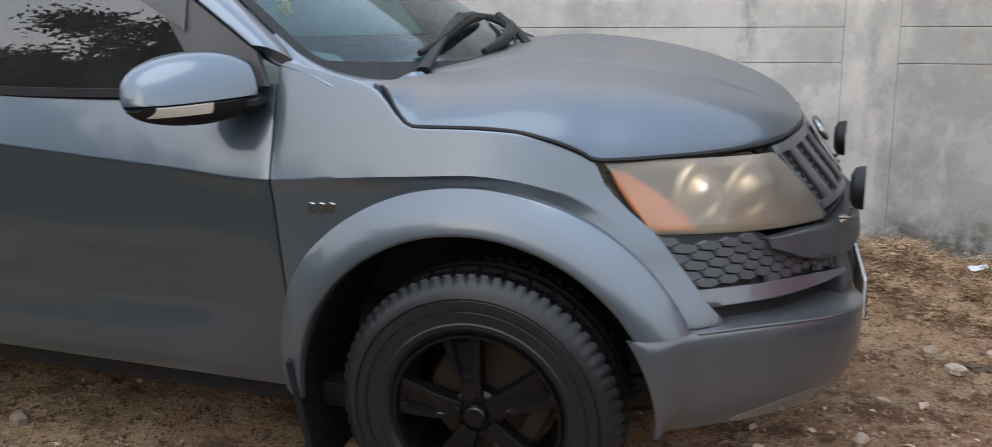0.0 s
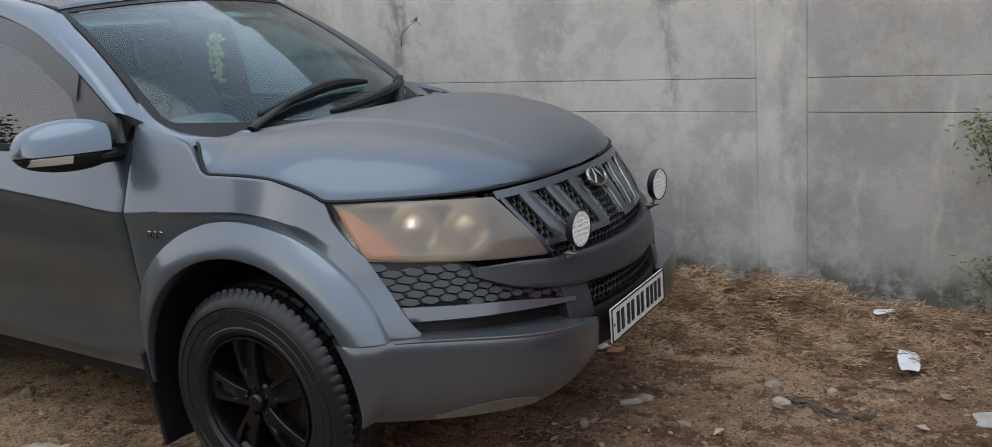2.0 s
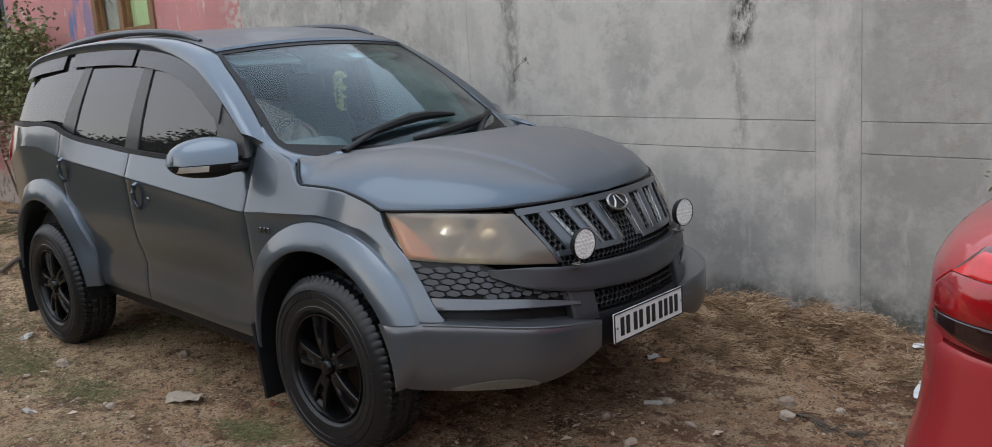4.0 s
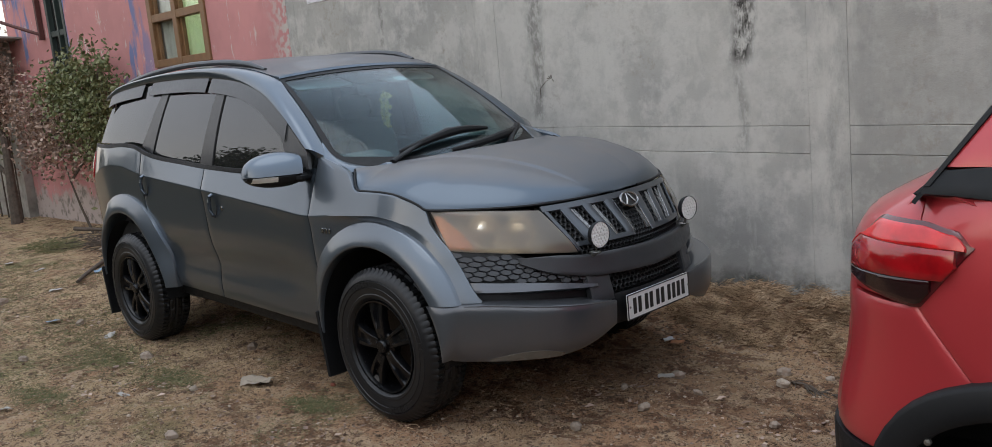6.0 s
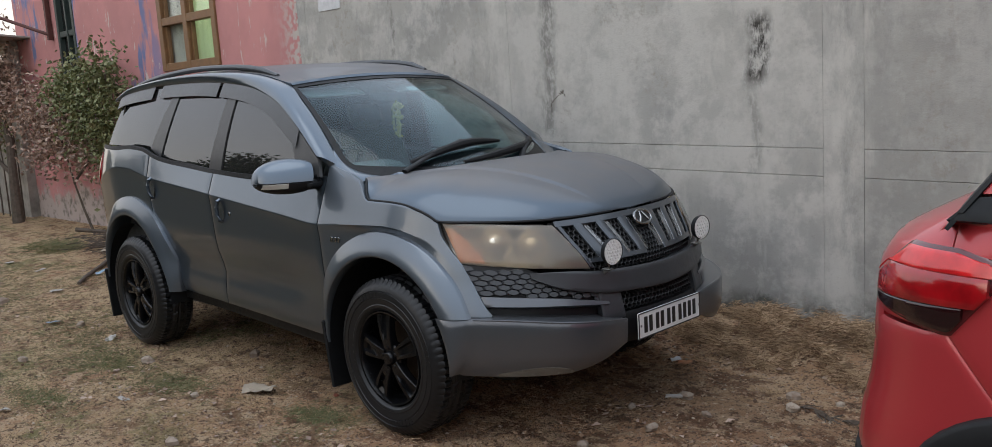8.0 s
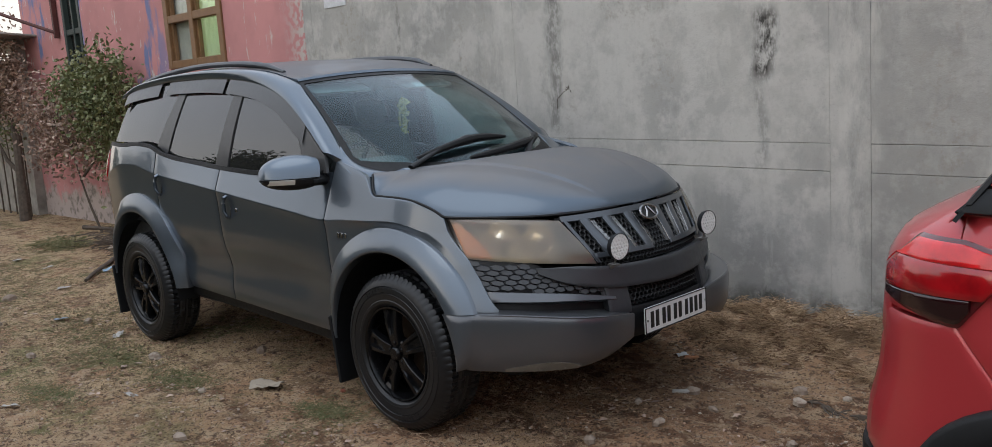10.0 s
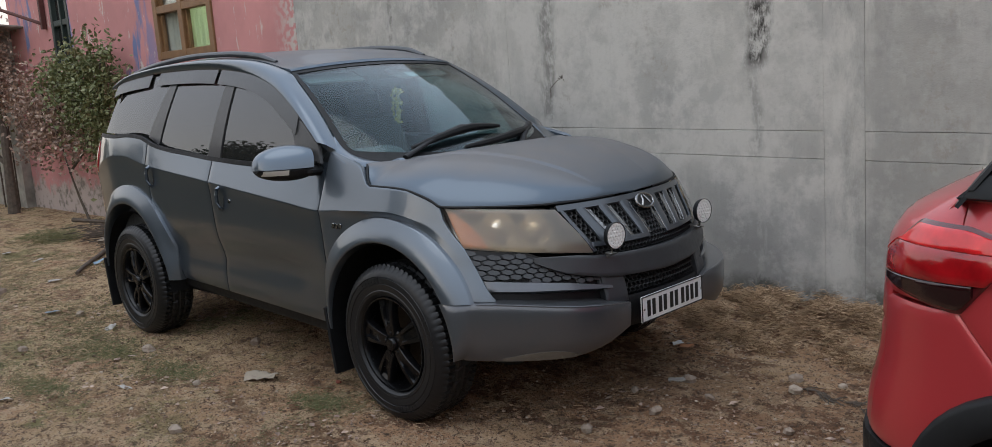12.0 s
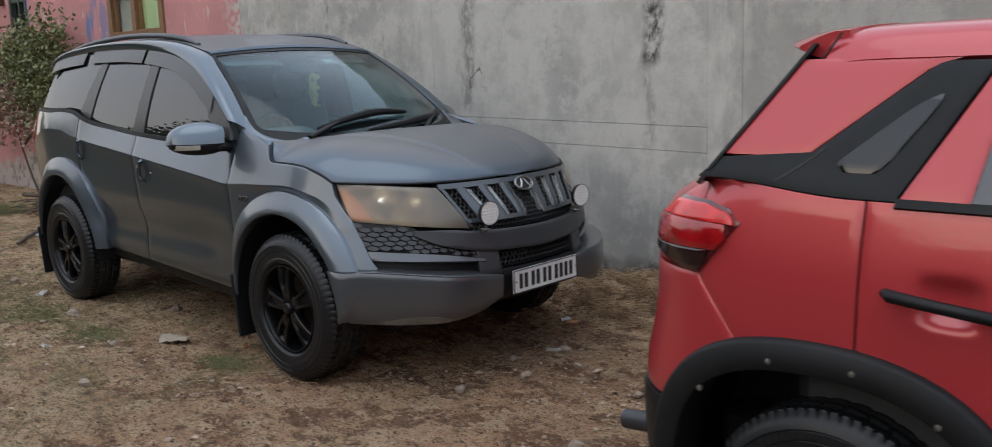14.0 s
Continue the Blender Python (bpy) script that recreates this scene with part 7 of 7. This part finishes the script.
def build_bush():
    """A straggling shrub before the house: green on one flank, dried flowers on the other."""
    r = random.Random(31)
    x0, y0 = -9.80, 4.15
    bush = thing("shrub", pose(x0, y0, ground_z(x0, y0) - 0.02), "straggling shrub, half green and half dried, before the pink wall", "shrub")
    limbs = [[(0, 0, 0), (-0.28, 0.0, 0.35), (-0.50, 0.0, 0.70), (-0.66, 0.0, 1.05)], [(-0.66, 0, 1.05), (-0.25, -0.05, 1.35), (0.30, 0, 1.75)], [(-0.66, 0, 1.05), (-1.2, 0, 1.20), (-1.75, 0, 1.45)],
             [(-0.66, 0, 1.05), (-0.55, 0, 1.6), (-0.35, 0, 2.1)], [(-0.66, 0, 1.05), (-1.0, 0, 1.6), (-1.35, 0.05, 1.95)], [(-0.50, 0, 0.70), (0.1, 0, 1.0), (0.85, 0, 1.35)], [(0.1, 0, 1.0), (0.7, 0, 1.6), (1.0, 0, 2.1)]]
    for s in limbs:
        part("limb", Geo().tube(s, [0.020 - 0.004 * i for i in range(len(s))], 7), BARK, bush)
    clumps = [(0.95, 0, 1.75, 0.42, 300, 0), (0.55, 0, 1.95, 0.40, 300, 0), (0.10, 0, 1.80, 0.40, 280, 0), (0.85, 0, 1.30, 0.36, 230, 0), (0.30, 0, 1.40, 0.36, 180, 0), (-0.35, 0, 2.0, 0.30, 150, 0), (0.75, 0, 2.15, 0.30, 110, 0), (-0.75, 0, 1.95, 0.25, 70, 0),
              (-1.15, 0, 1.70, 0.38, 190, 1), (-1.6, 0, 1.50, 0.36, 190, 1), (-0.75, 0, 1.45, 0.38, 200, 1), (-1.85, 0, 1.85, 0.34, 110, 1), (-0.35, 0, 1.15, 0.32, 130, 1), (-1.4, 0, 1.15, 0.34, 120, 1), (-0.2, 0, 1.5, 0.3, 90, 1), (0.35, 0, 1.05, 0.30, 80, 1), (-1.9, 0, 1.15, 0.3, 60, 1)]
    for kind, mat, name, lab in ((0, LEAF.m, "green_leaves", "small green leaves"), (1, DRY_LEAF.m, "dried_leaves", "dried pinkish leaves")):
        g = Geo()
        for x, y, z, s, n, k in clumps:
            if k != kind:
                continue
            for _ in range(int(n * 2.7)):
                p = (x + r.gauss(0, s * 0.62), min(0.28, y + r.gauss(0, s * 0.4)), z + r.gauss(0, s * 0.60))
                leaf_card(g, p, (r.gauss(0, 1), r.gauss(0, 1), r.gauss(0, 0.8)), r.uniform(0.04, 0.09), r.uniform(0.016, 0.030), r)
        part(name, g, mat, bush, lab, smooth=0, tidy=False)


build_bush()


def build_creeper():
    """Dry creeper over the broken wall beyond the house, with a dead post."""
    r = random.Random(41)
    post = thing("dead_trunk", pose(-12.55, 4.05, -0.02), "dead dark trunk leaning against the old wall", "trunk")
    part("trunk", Geo().tube([(0, 0, 0), (-0.12, 0.05, 0.7), (-0.22, 0.1, 1.3), (-0.42, 0.12, 1.6)], [0.09, 0.07, 0.06, 0.03], 9), BARK, post)
    part("branch", Geo().tube([(-0.12, 0.05, 0.75), (-0.55, 0.02, 0.95), (-0.8, 0, 1.25)], [0.04, 0.03, 0.015], 7), BARK, post)
    creeper = thing("creeper", pose(-13.4, 4.2, 0), "dry brown creeper hanging over the old wall", "shrub")
    for k in range(5):
        part("vine", Geo().tube([(-0.9 + 0.35 * k, 0.05, -0.05), (-0.8 + 0.36 * k, 0.02, 0.9), (-0.95 + 0.4 * k, 0, 1.9)], [0.014, 0.011, 0.006], 6), BARK, creeper)
    g = Geo()
    for _ in range(6000):
        p = (r.uniform(-2.6, 1.0), r.gauss(0, 0.08), r.gauss(2.15, 0.36))
        leaf_card(g, p, (r.gauss(0, 1), r.gauss(0, 1), r.gauss(-0.3, 0.8)), r.uniform(0.05, 0.09), r.uniform(0.014, 0.024), r)
    part("dried_leaves", g, DRY_LEAF.m, creeper, "dried brown leaves", smooth=0, tidy=False)
    g = Geo()
    for _ in range(260):
        p = (r.uniform(-0.9, 0.7), r.gauss(-0.05, 0.08), r.gauss(1.35, 0.2))
        leaf_card(g, p, (r.gauss(0, 1), r.gauss(0, 1), r.gauss(0, 0.8)), r.uniform(0.05, 0.08), r.uniform(0.014, 0.024), r)
    part("green_leaves", g, LEAF.m, creeper, "a few green leaves", smooth=0, tidy=False)


build_creeper()

# fallen sticks and brushwood by the house
for k, (a, b, rad) in enumerate([((-7.75, 3.55), (-6.15, 2.62), 0.028), ((-7.2, 3.9), (-6.2, 3.55), 0.03), ((-6.9, 3.25), (-6.0, 3.05), 0.035), ((-8.4, 3.9), (-7.1, 4.1), 0.025), ((-6.6, 4.0), (-5.8, 3.7), 0.03), ((-9.9, 4.0), (-8.9, 4.2), 0.03), ((-7.4, 4.2), (-6.7, 3.8), 0.02)]):
    pts = [(a[0] + (b[0] - a[0]) * t, a[1] + (b[1] - a[1]) * t + 0.05 * math.sin(5 * t + k), ground_z(a[0], a[1]) + rad * 0.8 + 0.01 + 0.05 * (k % 3) * (1 - t) * 0.5) for t in np.linspace(0, 1, 7)]
    tagged(mesh_object("fallen_stick", Geo().tube(pts, [rad * (1 - 0.4 * t) for t in np.linspace(0, 1, 7)], 8), BARK), "dry fallen stick lying before the house", "stick", "fallen sticks")
strands("brushwood", 900, lambda r: (r.uniform(-8.6, -5.4), r.uniform(3.5, 4.4), 0.02 + 0.16 * r.random() ** 2), 0.5, 0.004, 0.15, BARK, "tangle of dry twigs along the house", "twigs", 13, 4)
for k in range(9):
    put_stone(-8.6 + 0.37 * k, 3.75 + 0.25 * math.sin(k * 2.1), 0.06 + 0.02 * (k % 3), 200 + k, None, "rubble stone before the pink wall")
tuft = strands("weed_tuft", 500, lambda r: (-8.9 + r.gauss(0, 0.22), 3.35 + r.gauss(0, 0.15), 0.01), 0.20, 0.003, 1.3, GRASS.m, "low green weed tuft near the house", "weeds", 14)
# dark root on the earth
def build_root():
    r = random.Random(63)
    root = thing("dry_root", None, "dark broken dry root on the earth", "root")
    main = [(0.72, 3.40), (0.80, 3.385), (0.88, 3.345), (0.96, 3.335), (1.05, 3.29), (1.12, 3.26)]
    for k in range(26):
        i = r.randrange(len(main) - 1)
        x, y = main[i] if k > 4 else main[k]
        a = r.uniform(-1.0, 0.6) if k > 4 else math.atan2(main[k + 1][1] - y, main[k + 1][0] - x)
        pts = []
        long = r.uniform(0.05, 0.13)
        for j in range(5):
            pts.append((x, y, ground_z(x, y) + 0.008 + 0.012 * math.sin(j * 0.8) * r.random()))
            x, y, a = x + long / 4 * math.cos(a), y + long / 4 * math.sin(a), a + r.gauss(0, 0.35)
        rad = r.uniform(0.002, 0.0055)
        part("rootlet", Geo().tube(pts, [rad, rad, rad * 0.9, rad * 0.7, rad * 0.4], 5), BARK, root)


build_root()
# twig growing out of the wall
sprig = thing("wall_sprig", pose(-1.75, 4.498, 1.41), "small dark sprig growing from the wall", "twig")
part("stalk", Geo().tube([(0, 0.003, 0), (0.04, -0.04, 0.07), (0.12, -0.06, 0.12), (0.18, -0.06, 0.14)], [0.0025, 0.0025, 0.002, 0.0012], 6), BARK, sprig)
g = Geo()
r8 = random.Random(8)
for k in range(8):
    leaf_card(g, (0.16 + 0.01 * (k % 3), -0.06, 0.135), (r8.gauss(0, 1), -0.3, r8.gauss(0.2, 0.8)), 0.035, 0.004, r8)
part("leaves", g, BARK, sprig, "withered dark leaves", smooth=0)
shard_label = mesh_object("wall_notice", Geo().box((0.34, 0.006, 0.16), pose(-4.42, 4.496, 2.50), 0.001), PAPER)
tagged(shard_label, "white notice stuck on the concrete wall", "notice")


# line of trees on the open side, behind the camera
def far_woods():
    r, dice = random.Random(51), np.random.default_rng(51)
    g = Geo()
    spots = [(-40 + 1.9 * k, -10.5) for k in range(30)]
    for x, y in spots:
        x, y = x + r.uniform(-0.8, 0.8), y + r.uniform(-1.5, 1.5)
        tall = r.uniform(3.7, 5.0) - 1.5 * float(smoothstep(-4, 1, x)) + 4.4 * math.exp(-(((x + 11.5) / 4.5) ** 2)) + 1.2 * float(smoothstep(-17, -21, x))
        g.tube([(x, y, -0.1), (x + 0.1, y, tall * 0.5), (x + r.uniform(-0.4, 0.4), y, tall * 0.8)], [0.16, 0.12, 0.05], 6)
        n = 6500
        heart = np.stack([dice.normal(0, 0.16 * tall, 12), dice.normal(0, 0.6, 12), tall * dice.uniform(0.22, 0.88, 12)], 1)
        p = heart[dice.integers(0, 12, n)] + dice.normal(0, 1, (n, 3)) * (0.42, 0.42, 0.30) + (x, y, 0)
        p[:, 2] = np.maximum(0.1, p[:, 2])
        way, turn = dice.normal(0, 1, (n, 3)), dice.normal(0, 1, (n, 3))
        way /= np.linalg.norm(way, axis=1)[:, None]
        turn = np.cross(way, turn)
        turn /= np.linalg.norm(turn, axis=1)[:, None]
        way, turn = way * dice.uniform(0.07, 0.14, n)[:, None], turn * dice.uniform(0.04, 0.07, n)[:, None]
        base = len(g.v)
        g.v.extend(map(tuple, np.stack([p - way, p + turn, p + way, p - turn], 1).reshape(-1, 3).tolist()))
        g.f.extend((base + 4 * k, base + 4 * k + 1, base + 4 * k + 2, base + 4 * k + 3) for k in range(n))
    # the dense undergrowth behind the leaves
    for line, count in (((-44, -11.6, 18, -11.6), 220), ((18.2, -12, 18.2, 8), 30), ((-30, 3, -30, -12), 30)):
        rows = []
        for i in range(count):
            t = i / (count - 1)
            x, y = line[0] + (line[2] - line[0]) * t, line[1] + (line[3] - line[1]) * t
            top = 3.2 - 1.3 * float(smoothstep(-4, 1, x)) * (y < -11) + 3.6 * math.exp(-(((x + 11.5) / 4.5) ** 2)) * (y < -11) + 0.6 * noise.noise((i * 0.35, 0, 3)) + 0.5 * noise.noise((i * 1.1, 0, 8))
            rows.append([(x + 0.5 * noise.noise((i * 0.9, j, 1)), y + 0.5 * noise.noise((i * 0.9, j, 5)), -0.1 + (top + 0.1) * j / 7) for j in range(8)])
        g.slab(np.array(rows), 0.8, (0, 0, 2), 0)
    return tagged(mesh_object("far_woods", g, DARK_LEAF.m, smooth=0, tidy=False), "dark line of trees round the open ground", "trees", kind="stuff")


far_woods()
